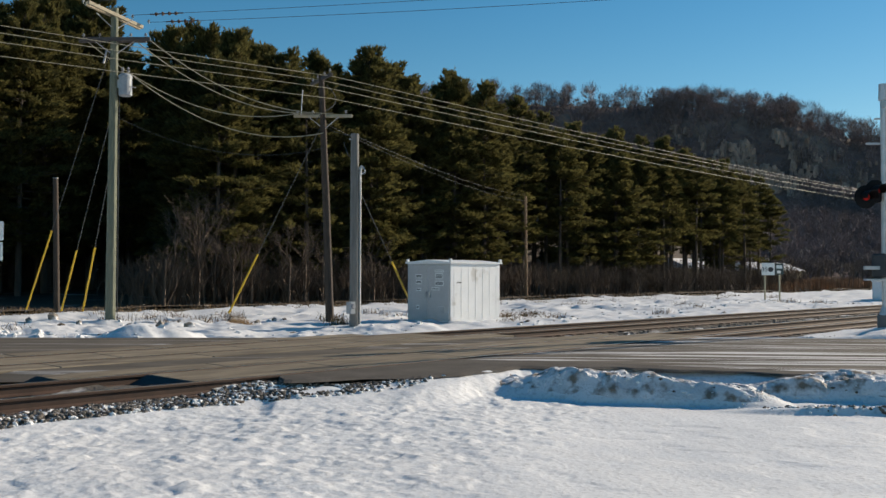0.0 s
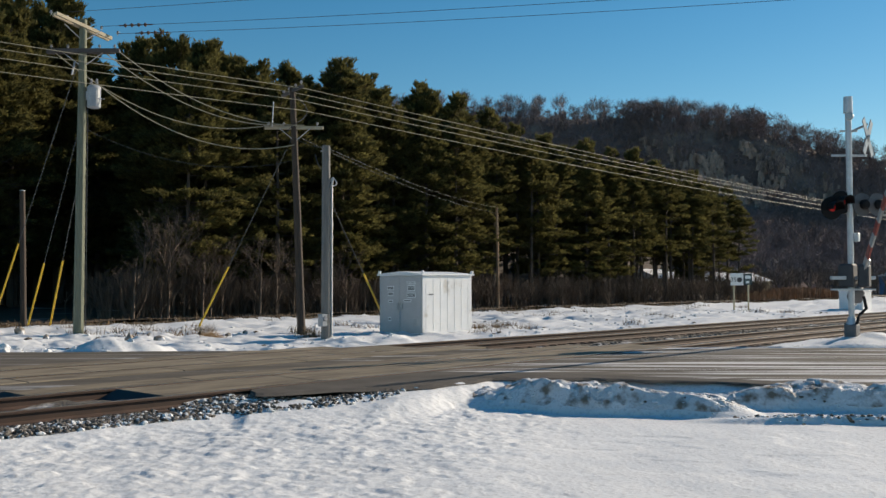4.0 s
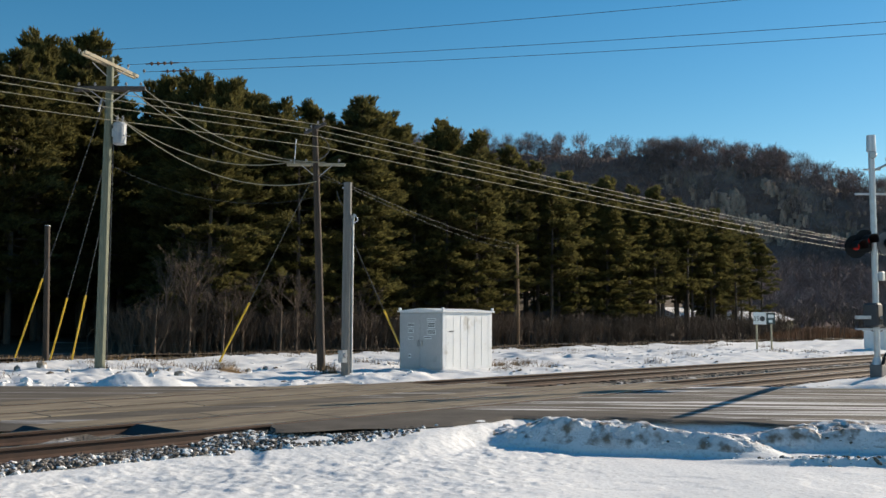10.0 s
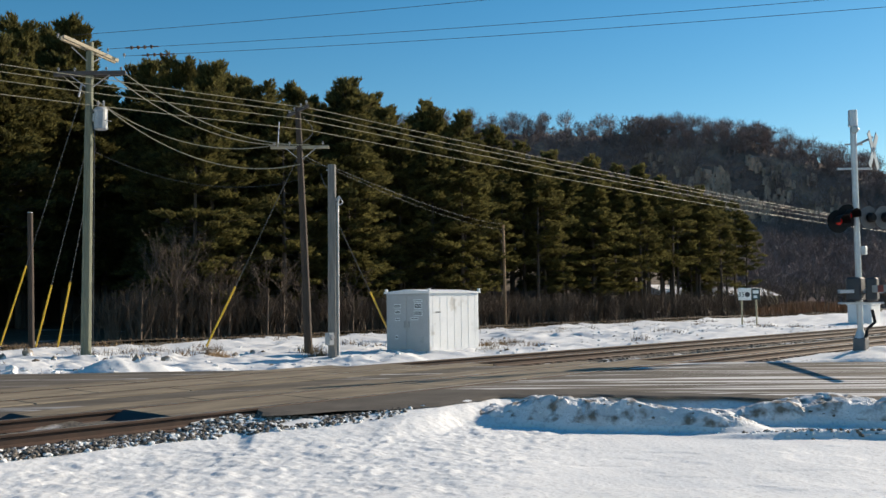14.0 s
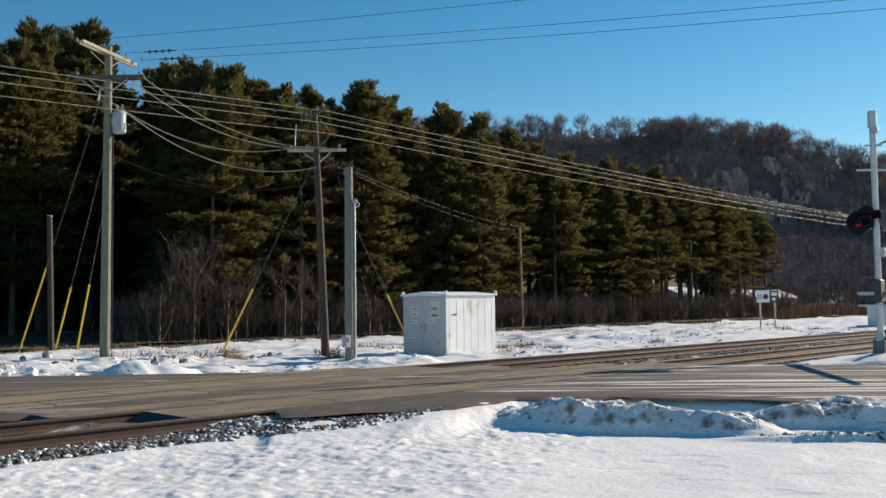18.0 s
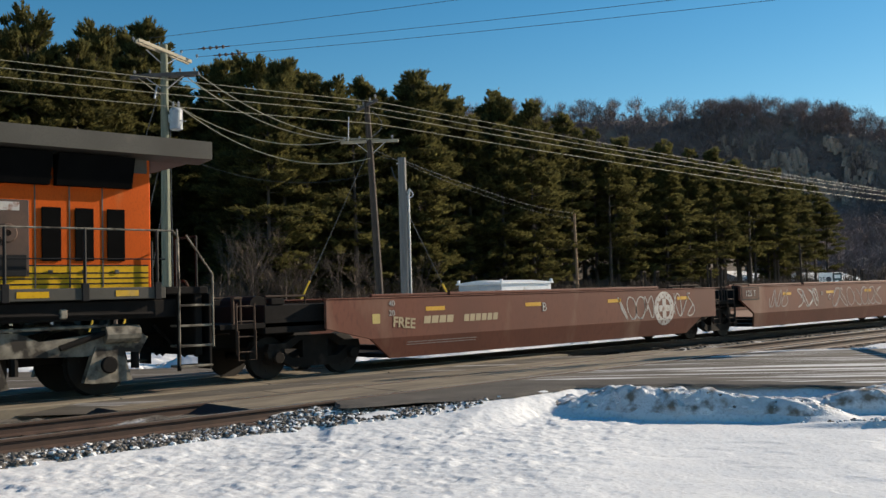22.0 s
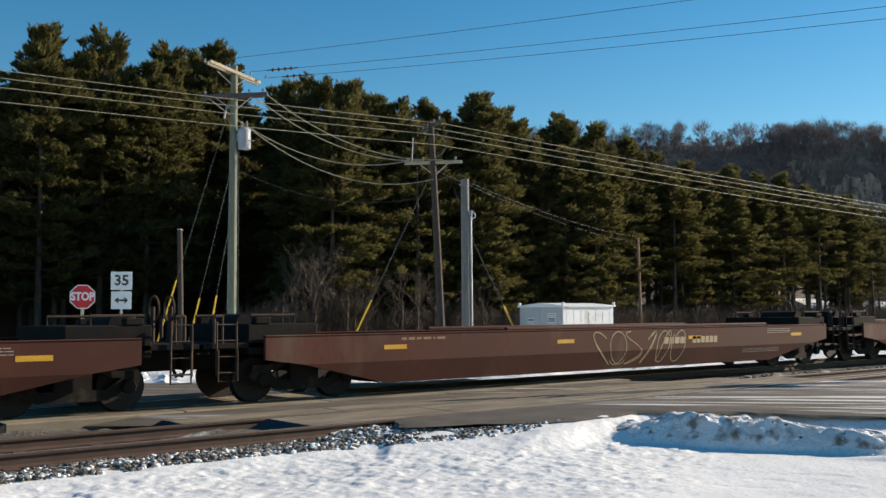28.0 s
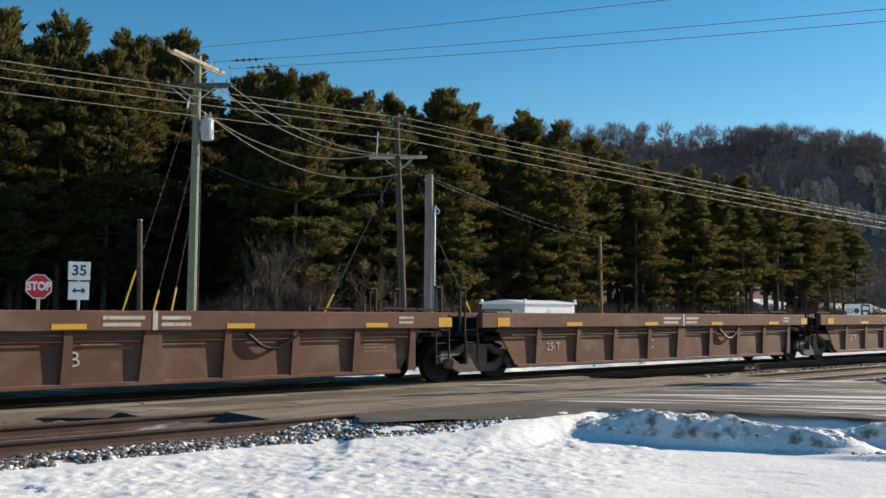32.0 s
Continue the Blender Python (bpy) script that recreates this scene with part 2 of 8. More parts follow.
RUBBER = material("black_rubber", (0.02, 0.02, 0.022), 0.7, dark=0.7, bump=0.1)
GRASS = material("dead_grass", (0.20, 0.13, 0.065), 0.95, dark=0.55, scale=1.2, grain=20, bump=0.7, bump_size=0.06, tint=(0.7, 0.7, 0.72), tint_amount=0.05)
FLOOR = material("forest_floor", (0.085, 0.055, 0.032), 0.95, dark=0.5, scale=0.8, grain=12, bump=0.8, bump_size=0.08, tint=(0.55, 0.55, 0.57), tint_amount=0.05, tint_scale=0.3)

# ---- the lie of the land: x runs along the track, y away from the camera, z = 0 is the rail's top ----
FAR_TRACK, NEAR_TRACK = 17.0, 12.7
ROAD_ALONG, ROAD_ACROSS = Vector((0.732, -0.681)), Vector((0.681, 0.732))
ROAD_NEAR, ROAD_FAR = 14.7, 23.6
HIGHWAY_NEAR, HIGHWAY_FAR = 43.0, 51.0


def road_offsets(x, y):
    return x * ROAD_ACROSS.x + y * ROAD_ACROSS.y, x * ROAD_ALONG.x + y * ROAD_ALONG.y


def pave_edge(u):
    """Where the pavement meets the yard's snow, across the road, at u along it."""
    return np.interp(u, [-40, -3, -1.9, -1.7, 0.85, 2.0, 3.5, 5.5, 8, 14], [14.6, 14.6, 14.5, 13.85, 15.0, 16.15, 16.25, 15.8, 14.7, 13.6])


def apron_edge(u):
    """Where the dark shoulder meets the worn lanes."""
    return np.interp(u, [-2.7, -0.8, 1.0, 3.4, 8, 14], [14.5, 15.9, 17.2, 16.75, 15.3, 14.2])


def ridge(x, y, ax, ay, bx, by, width, height, seed):
    """A ploughed bank of snow from a to b."""
    dx, dy = bx - ax, by - ay
    ll = math.hypot(dx, dy)
    u = ((x - ax) * dx + (y - ay) * dy) / ll
    w = (-(x - ax) * dy + (y - ay) * dx) / ll
    k = np.clip(u / ll, 0, 1)
    w = w + 0.35 * (fractal(u, u * 0, 1.1, 2, seed) - 0.5)
    side = np.where(w > 0, width * 0.95, width * 0.46)
    body = np.clip(1 - np.abs(w) / side, 0, 1)
    body = np.clip(body * 1.5, 0, 1) * (0.7 + 0.3 * body)
    ends = np.clip((u + 0.9) / 1.3, 0, 1) * np.clip((ll + 0.5 - u) / 0.9, 0, 1)
    lump = 0.66 + 0.50 * fractal(x, y, 1.1, 3, seed + 3) + 0.20 * (fractal(x, y, 0.34, 2, seed + 9) - 0.5)
    return height * body ** 0.75 * ends * lump


BANK_1, BANK_2 = (11.55, 9.50, 13.45, 6.60), (14.25, 6.7, 17.3, 1.9)


def banks(x, y):
    return ridge(x, y, *BANK_1, 1.0, 0.37, 31) + ridge(x, y, *BANK_2, 0.75, 0.36, 41)


def land(x, y):
    x, y = np.asarray(x, float), np.asarray(y, float)
    v, u = road_offsets(x, y)
    near = step(26, 18, np.hypot(x, y))
    z = -0.30 - 0.10 * step(5.0, 9.5, x) * step(12.5, 9.0, y) * step(0.0, 3.0, u) + 0.06 * (fractal(x, y, 9, 2, 1) - 0.5)
    # crusted, trampled snow towards the tracks, smooth drifted snow in the yard
    rough = step(-1.2, 1.2, y - 0.42 * x - 3.2 + 0.9 * (fractal(x, y, 1.7, 2, 9) - 0.5)) * near
    crust = np.abs(fractal(x * 0.9 + y * 0.5, y * 1.1 - x * 0.4, 0.30, 3, 15) - 0.5)
    z = z + rough * (0.055 * crust + 0.050 * np.abs(fractal(x, y * 1.4, 0.15, 2, 11) - 0.5) + 0.020 * step(0.52, 0.60, fractal(x, y * 1.3, 0.5, 3, 16)) + 0.03 * (fractal(x, y, 1.4, 2, 18) - 0.5))
    z = z + (1 - rough) * near * 0.016 * (fractal(x * 0.6 + y * 0.8, (y * 0.6 - x * 0.8) * 3, 1.2, 3, 21) - 0.5)
    z = z + (1 - rough) * near * (0.016 * step(0.47, 0.50, fractal(x + 0.3 * y, y, 3.4, 3, 23)) + 0.008 * step(0.55, 0.57, fractal(x, y + 0.4 * x, 1.3, 4, 27)))
    # the banks beside the road
    z = z + near * (banks(x, y))
    z = z + near * ridge(x, y, 12.9, 6.1, 15.4, 2.2, 0.34, 0.10, 51)
    # the bed of the tracks
    bed = step(10.4, 11.3, y) * step(20.2, 19.2, y)
    z = z * (1 - bed) + bed * (-0.215 + 0.05 * (fractal(x, y, 0.3, 2, 61) - 0.5))
    # rough snow beyond the tracks, pushed into lumps by the plough
    far = step(20.5, 21.5, y) * step(44, 38, y)
    z = z + far * (0.34 * (fractal(x, y, 2.6, 3, 71) - 0.42) + 0.40 * (fractal(x, y, 0.9, 3, 75) - 0.5) * step(0.35, 0.65, fractal(x, y, 5, 2, 78)) + 0.20 * (fractal(x, y, 0.55, 3, 79) - 0.5))
    side = np.clip(1 - np.abs(v - ROAD_FAR - 0.9) / 1.3, 0, 1) * step(20.6, 22.0, y) * step(60, 48, y)
    z = z + side * (0.20 + 0.85 * (fractal(x, y, 1.5, 3, 81) - 0.30))
    z = z + step(20, 21, y) * step(23.2, 22, y) * step(14, 17, x) * 0.12 * (fractal(x, y, 0.8, 3, 85) - 0.2)
    # the highway on its low bank, the forest floor and the fields beyond
    z = z + 0.14 * step(34, 37.5, y) * step(40, 38, y)
    hw = step(38.2, 40.8, y)
    z = z * (1 - hw) + hw * -0.70
    z = z + step(55, 90, y) * 1.2 * step(300, 60, np.hypot(x, y))
    pe = pave_edge(u)
    lift = step(pe - 0.8 - 1.2 * step(1.6, 0.2, u), pe - 0.05, v) * step(ROAD_FAR + 1.0, ROAD_FAR, v) * step(0.5, 3.0, y) * step(20, 18, y)
    z = z * (1 - lift) + lift * (-0.135 + 0.085 * step(-0.9, 0.6, u) - 0.05 * np.clip(10.9 - y, 0, 6) / 3 + banks(x, y) * 0.7 + 0.05 * (fractal(x, y, 0.3, 2, 63) - 0.5))
    z = z - 0.16 * step(11.5, 11.9, y) * step(19.0, 18.6, y)
    z = z + 0.52 * np.exp(-(((x - 28.3) / 2.6) ** 2 + ((y - 9.5) / 1.3) ** 2)) * (0.8 + 0.5 * fractal(x, y, 0.7, 2, 87))
    # the road lies in a shallow cut
    inroad = step(pe - 0.1, pe + 0.35, v) * step(ROAD_FAR + 0.15, ROAD_FAR - 0.3, v) * step(54, 50, y)
    z = z * (1 - inroad) + inroad * -0.24
    return z


def axis_lines(spans, lo, hi):
    lines = [lo]
    for a, b, s in spans:
        lines += list(np.arange(a, b, s))
    d, p = spans[-1][2], spans[-1][1]
    while p < hi:
        lines.append(p)
        d *= 1.35
        p += d
    d, p = spans[0][2], spans[0][0]
    while p > lo:
        d *= 1.35
        p -= d
        lines.append(max(p, lo))
    return np.array(sorted(set(round(float(q), 4) for q in lines + [hi])))


def sheet(name, xs, ys, zf, ma, kind="structure", label="", category="", smooth=True):
    X, Y = np.meshgrid(xs, ys)
    Z = zf(X, Y)
    n, m = len(xs), len(ys)
    vs = np.stack([X.ravel(), Y.ravel(), Z.ravel()], 1)
    idx = np.arange(n * m).reshape(m, n)
    fs = np.stack([idx[:-1, :-1].ravel(), idx[:-1, 1:].ravel(), idx[1:, 1:].ravel(), idx[1:, :-1].ravel()], 1)
    me = bpy.data.meshes.new(name)
    me.from_pydata(vs.tolist(), [], fs.tolist())
    me.polygons.foreach_set("use_smooth", [smooth] * len(me.polygons))
    me.materials.append(ma)
    return tagged(new(name, me), label, category, "", kind)


xs = axis_lines([(-30, 2.5, 0.8), (2.5, 12, 0.036), (12, 20, 0.05), (20, 42, 0.2), (42, 60, 0.35), (60, 130, 1.0)], -1500, 1500)
ys = axis_lines([(-30, 1.5, 1.0), (1.5, 4.0, 0.05), (4.0, 11.6, 0.036), (11.6, 20, 0.3), (20, 34, 0.16), (34, 40, 0.4), (40, 64, 0.6)], -1500, 1500)
ground = sheet("ground", xs, ys, land, SNOW, label="snow-covered level ground with trampled and ploughed patches", category="ground")


def bank_skin(name, ends_, label):
    """The ploughed crust of a bank: broken, dirt-streaked snow over the drift."""
    ax, ay, bx, by = ends_
    ll = math.hypot(bx - ax, by - ay)
    ex, ey = (bx - ax) / ll, (by - ay) / ll
    us, ws = np.arange(-1.2, ll + 0.8, 0.032), np.arange(-0.7, 1.1, 0.032)
    U, W = np.meshgrid(us, ws)
    X, Y = ax + U * ex - W * ey, ay + U * ey + W * ex
    h = banks(X, Y)
    k = step(0.04, 0.16, h)
    Z = land(X, Y) - 0.03 + k * (0.05 + 0.085 * (fractal(X, Y, 0.22, 3, 131) - 0.45) + 0.03 * step(0.5, 0.58, fractal(X, Y, 0.30, 2, 137)))
    n, m = len(us), len(ws)
    idx = np.arange(n * m).reshape(m, n)
    keep = (h[:-1, :-1] > 0.02) | (h[1:, 1:] > 0.02)
    fs = np.stack([idx[:-1, :-1], idx[:-1, 1:], idx[1:, 1:], idx[1:, :-1]], 2)[keep]
    me = bpy.data.meshes.new(name)
    me.from_pydata(np.stack([X.ravel(), Y.ravel(), Z.ravel()], 1).tolist(), [], fs.tolist())
    me.materials.append(BANK)
    return tagged(new(name, me), label, "snow bank", "snow banks")


BANK = material("ploughed_dirty_snow", (0.72, 0.725, 0.74), 0.7, dark=0.8, scale=3.0, grain=26, bump=0.6, bump_size=0.03, tint=(0.20, 0.16, 0.125), tint_amount=0.36, tint_scale=4.5, spec=0.25)
bank_skin("snow_bank", BANK_1, "dirty ploughed snow bank with a broken crest beside the road")
bank_skin("snow_bank", BANK_2, "lower ploughed snow bank with jagged crust along the road")


def snow_road(name, color, streak, lo, hi, along, more=0.0):
    """Worn asphalt with packed snow left in streaks along the wheel tracks."""
    ma = material(name, color, 0.9, dark=0.65, scale=0.55, grain=55, bump=0.4, bump_size=0.01, spec=0.15)
    nt = ma.node_tree
    N, L = nt.nodes, nt.links
    bs = N["Principled BSDF"]
    old = bs.inputs["Base Color"].links[0].from_socket
    tc = N.new("ShaderNodeTexCoord")
    mp = N.new("ShaderNodeMapping")
    mp.inputs["Rotation"].default_value = (0, 0, -along)
    mp2 = N.new("ShaderNodeMapping")
    mp2.inputs["Scale"].default_value = streak
    L.new(tc.outputs["Object"], mp.inputs[0])
    L.new(mp.outputs[0], mp2.inputs[0])
    no = N.new("ShaderNodeTexNoise")
    no.inputs["Scale"].default_value, no.inputs["Detail"].default_value, no.inputs["Distortion"].default_value = 1.0, 8.0, 0.9
    L.new(mp2.outputs[0], no.inputs["Vector"])
    r = N.new("ShaderNodeMapRange")
    r.inputs["From Min"].default_value, r.inputs["From Max"].default_value = lo, hi
    sp = N.new("ShaderNodeSeparateXYZ")
    L.new(mp.outputs[0], sp.inputs[0])
    gr = N.new("ShaderNodeMapRange")
    gr.inputs["From Min"].default_value, gr.inputs["From Max"].default_value = 0.5, 5.5
    gr.inputs["To Min"].default_value, gr.inputs["To Max"].default_value = 0.0, more
    L.new(sp.outputs[0], gr.inputs[0])
    ad = N.new("ShaderNodeMath")
    L.new(no.outputs[0], ad.inputs[0])
    L.new(gr.outputs[0], ad.inputs[1])
    L.new(ad.outputs[0], r.inputs[0])
    mp3 = N.new("ShaderNodeMapping")
    mp3.inputs["Scale"].default_value = (0.22, 2.6, 1)
    mp3.inputs["Location"].default_value = (7, 3, 0)
    L.new(mp.outputs[0], mp3.inputs[0])
    n2 = N.new("ShaderNodeTexNoise")
    n2.inputs["Scale"].default_value, n2.inputs["Detail"].default_value = 1.0, 6.0
    L.new(mp3.outputs[0], n2.inputs["Vector"])
    r2 = N.new("ShaderNodeMapRange")
    r2.inputs["From Min"].default_value, r2.inputs["From Max"].default_value = 0.46, 0.62
    L.new(n2.outputs[0], r2.inputs[0])
    d = N.new("ShaderNodeMix")
    d.data_type = "RGBA"
    L.new(r2.outputs[0], d.inputs[0])
    L.new(old, d.inputs[6])
    d.inputs[7].default_value = tuple(c * 0.55 for c in color) + (1.0,)
    old = d.outputs[2]
    m = N.new("ShaderNodeMix")
    m.data_type = "RGBA"
    L.new(r.outputs[0], m.inputs[0])
    L.new(old, m.inputs[6])
    m.inputs[7].default_value = (0.58, 0.57, 0.57, 1)
    L.new(m.outputs[2], bs.inputs["Base Color"])
    return ma


ROAD_MA = snow_road("worn_asphalt", (0.155, 0.135, 0.112), (0.13, 3.6, 1), 0.60, 0.69, math.atan2(ROAD_ALONG.y, ROAD_ALONG.x), 0.10)
_us, _ws = np.arange(-48, 45.1, 0.5), np.linspace(0, 1, 15)
_vs, _fs = [], []
for u in _us:
    a = float(pave_edge(u)) + 0.08 + 0.25 * (float(fractal(u, 3.0, 1.6, 3, 5)) - 0.5)
    b = ROAD_FAR + 0.1 + 0.5 * (float(fractal(u, 9.0, 1.8, 3, 6)) - 0.5)
    for w in _ws:
        v = a + (b - a) * w
        p = ROAD_ACROSS * v + ROAD_ALONG * u
        crown = -0.022 - 0.05 * max(0, 10.9 - p.y) / 3 * (0 if p.y < 0 else 1) - (0.12 if p.y < 0 else 0)
        _vs.append((p.x, p.y, max(-0.2, crown) - ((0.03 if 0.6 < u < 14 and w == 0 else 0.10) if w in (0, 1) else 0)))
_n = len(_ws)
for i in range(len(_us) - 1):
    for j in range(_n - 1):
        _fs.append((i * _n + j, i * _n + j + 1, (i + 1) * _n + j + 1, (i + 1) * _n + j))
_me = bpy.data.meshes.new("road")
_me.from_pydata(_vs, [], _fs)
_me.materials.append(ROAD_MA)
road = tagged(new("road", _me), "grey-brown worn asphalt road with streaks of packed snow over a level crossing", "road", "", "structure")

APRON = material("old_dark_asphalt", (0.125, 0.112, 0.098), 0.95, dark=0.7, scale=1.5, grain=60, bump=0.5, bump_size=0.012, spec=0.1)
_us, _ws = np.arange(-1.85, 14.1, 0.12), np.linspace(0, 1, 9)
_vs, _fs = [], []
for u in _us:
    a = float(pave_edge(u)) - 0.06 - 0.22 * float(step(-0.9, 0.6, u)) + 0.30 * (float(fractal(u, 5.0, 0.5, 3, 7)) - 0.5)
    b = float(apron_edge(u)) + 0.35 * (float(fractal(u, 8.0, 0.9, 3, 8)) - 0.5)
    for w in _ws:
        p = ROAD_ACROSS * (a + (b - a) * w) + ROAD_ALONG * u
        crown = -0.022 - 0.05 * max(0, 10.9 - p.y) / 3
        _vs.append((p.x, p.y, max(-0.2, crown) + (-0.03 if w == 0 else 0.004) - 0.02))
_n = len(_ws)
for i in range(len(_us) - 1):
    for j in range(_n - 1):
        _fs.append((i * _n + j, i * _n + j + 1, (i + 1) * _n + j + 1, (i + 1) * _n + j))
_me = bpy.data.meshes.new("road_apron")
_me.from_pydata([(x, y, z + 0.02) for x, y, z in _vs], [], _fs)
_me.materials.append(APRON)
tagged(new("road_apron", _me), "strip of old dark asphalt along the road's edge", "road", "", "structure")

HW_MA = snow_road("highway_asphalt_streaked", (0.13, 0.115, 0.095), (0.02, 0.7, 1), 0.66, 0.72, 0.0)
sheet("highway", np.arange(-300, 401, 10.0), np.linspace(HIGHWAY_NEAR, HIGHWAY_FAR, 9), lambda x, y: -0.64 + 0.05 * (1 - ((y - 47) / 4) ** 2), HW_MA, label="two-lane asphalt highway in front of the woods", category="road")
verge = Geo()
_r = random.Random(5)
for y0, y1, nn, z, tall in ((37.6, 38.8, 3200, -0.14, 0.16), (HIGHWAY_FAR + 0.1, HIGHWAY_FAR + 4, 6000, -0.68, 0.42)):
    for i in range(nn):
        x, y = _r.uniform(-10, 150), _r.uniform(y0, y1)
        h, w = _r.uniform(0.3, 1.0) * tall, _r.uniform(0.02, 0.05)
        a, l = _r.uniform(0, 6.28), _r.uniform(-0.15, 0.15)
        verge.add([(x - w * math.cos(a), y - w * math.sin(a), z), (x + w * math.cos(a), y + w * math.sin(a), z), (x + l, y + l, z + h)], [(0, 1, 2)])
me = bpy.data.meshes.new("roadside_grass")
me.from_pydata(verge.v, [], verge.f)
me.materials.append(GRASS)
tagged(new("roadside_grass", me), "dry brown grass along the highway's edges", "grass", "", "stuff")
sheet("forest_floor", np.arange(-60, 261, 4.0), np.arange(51.3, 130, 3.0), lambda x, y: land(x, y) + 0.05 + 0.25 * fractal(x, y, 4, 2, 91), FLOOR, label="brown forest floor under the pines with thin snow", category="ground")


# ---- tracks ----
def rail_profile():
    half = [(0.0, 0.0), (0.030, 0.0), (0.036, -0.012), (0.034, -0.038), (0.010, -0.048), (0.009, -0.135), (0.030, -0.150), (0.070, -0.162), (0.070, -0.172)]
    return half


def rail(parent, y, x0, x1, name="rail"):
    h = rail_profile()
    out = [(yy, zz) for yy, zz in h[1:]] + [(-yy, zz) for yy, zz in reversed(h[1:])]
    g = Geo().plate([(y + a, b) for a, b in out], "x", x0, x1)
    ob = part(name, g, RUST, parent, "rust-brown steel rail with a bright worn top")
    part("running_surface", Geo().box(x0, x1, y - 0.026, y + 0.026, -0.001, 0.003), RAILTOP, ob)
    return ob


tie_mesh = Geo().box(-0.115, 0.115, -1.3, 1.3, -0.18, 0.0, 0.012).mesh("tie")
tie_mesh.materials.append(TIE)
plate_mesh = Geo().box(-0.09, 0.09, -0.19, 0.19, 0.0, 0.02, 0.004).mesh("tie_plate")
plate_mesh.materials.append(RUST)


def on_road(x, y, m=0.0):
    v = x * ROAD_ACROSS.x + y * ROAD_ACROSS.y
    return ROAD_NEAR - 0.6 + m < v < ROAD_FAR + 0.4 - m


def track(cy, label):
    t = base("railway_track", label, "railway track", kind="structure")
    for s in (-1, 1):
        rail(t, cy + s * 0.7525, -230, 520)
    rr = random.Random(int(cy * 10))
    x = -1.5
    k = 0
    while x < 118 and k < 290:
        if not on_road(x, cy, 0.5):
            ob = part("tie", tie_mesh, None, t)
            ob.matrix_basis = pose(x + rr.uniform(-0.02, 0.02), cy + rr.uniform(-0.05, 0.05), -0.19 + rr.uniform(-0.008, 0.008), 0, 0, rr.uniform(-1, 1))
            for s in (-1, 1):
                pl = part("tie_plate", plate_mesh, None, ob)
                pl.matrix_basis = pose(0, s * 0.7525, 0)
            k += 1
        x += 0.50
    return t


near_track = track(NEAR_TRACK, "empty near railway track with rusty rails on wooden ties")
far_track = track(FAR_TRACK, "far railway track with polished rails on wooden ties")

# the crossing: long panels between and beside the rails
crossing = base("crossing_panels", "weathered tan level-crossing panels set flush between the rails", "level crossing", kind="structure")
for cy in (NEAR_TRACK, FAR_TRACK):
    for y0, y1 in ((cy - 1.62, cy - 0.80), (cy - 0.665, cy + 0.665), (cy + 0.80, cy + 1.62)):
        outer = cy == NEAR_TRACK and y0 < cy - 1
        xa = (ROAD_NEAR - 0.55 - (y0 + y1) / 2 * ROAD_ACROSS.y) / ROAD_ACROSS.x
        xb = (ROAD_FAR + 0.3 - (y0 + y1) / 2 * ROAD_ACROSS.y) / ROAD_ACROSS.x
        n = 0 if outer else 5
        for i in range(n):
            a, b = xa + (xb - xa) * i / n, xa + (xb - xa) * (i + 1) / n
            part("panel", Geo().box(a + 0.012, b - 0.012, y0, y1, -0.2, -0.006, 0.012), PANEL, crossing)
        for a, b, sgn in ((xa - 0.42, xa, 1), (xb, xb + 0.42, -1))[2 if outer else 0:]:
            g = Geo()
            lo, hi = (-0.19, -0.01) if sgn > 0 else (-0.01, -0.19)
            g.add([(a, y0, -0.2), (b, y0, -0.2), (b, y1, -0.2), (a, y1, -0.2), (a, y0, lo), (b, y0, hi), (b, y1, hi), (a, y1, lo)],
                  [(0, 3, 2, 1), (4, 5, 6, 7), (0, 1, 5, 4), (2, 3, 7, 6), (1, 2, 6, 5), (0, 4, 7, 3)])
            part("end_deflector", g, RUBBER, crossing, "black sloped steel deflector at the end of a crossing panel")

# ballast: a bed under the ties and loose stones on its shoulders
bed_y = np.array([10.7, 10.95, 11.3, 11.6] + list(np.arange(11.9, 19.0, 0.3)) + [19.2, 19.6])
def bed_z(x, y):
    v = x * ROAD_ACROSS.x + y * ROAD_ACROSS.y
    inr = step(ROAD_NEAR - 0.6, ROAD_NEAR - 0.2, v) * step(ROAD_FAR + 0.3, ROAD_FAR - 0.1, v)
    lift = step(ROAD_NEAR - 1.3, ROAD_NEAR - 0.5, v) * step(ROAD_FAR + 1.0, ROAD_FAR + 0.3, v) * 0.11
    z = lift - 0.20 - 0.22 * step(11.25, 10.7, y) - 0.22 * step(19.1, 19.6, y) + 0.05 * (fractal(x, y, 0.25, 2, 66) - 0.5)
    return z * (1 - inr) + inr * -0.26
bed = sheet("ballast_bed", np.concatenate([np.arange(-240, -2, 6.0), np.arange(-2, 45, 0.22), np.arange(45, 560, 5.0)]), bed_y, bed_z, GRIT, label="dark crushed-stone ballast bed dusted with snow", category="ballast")

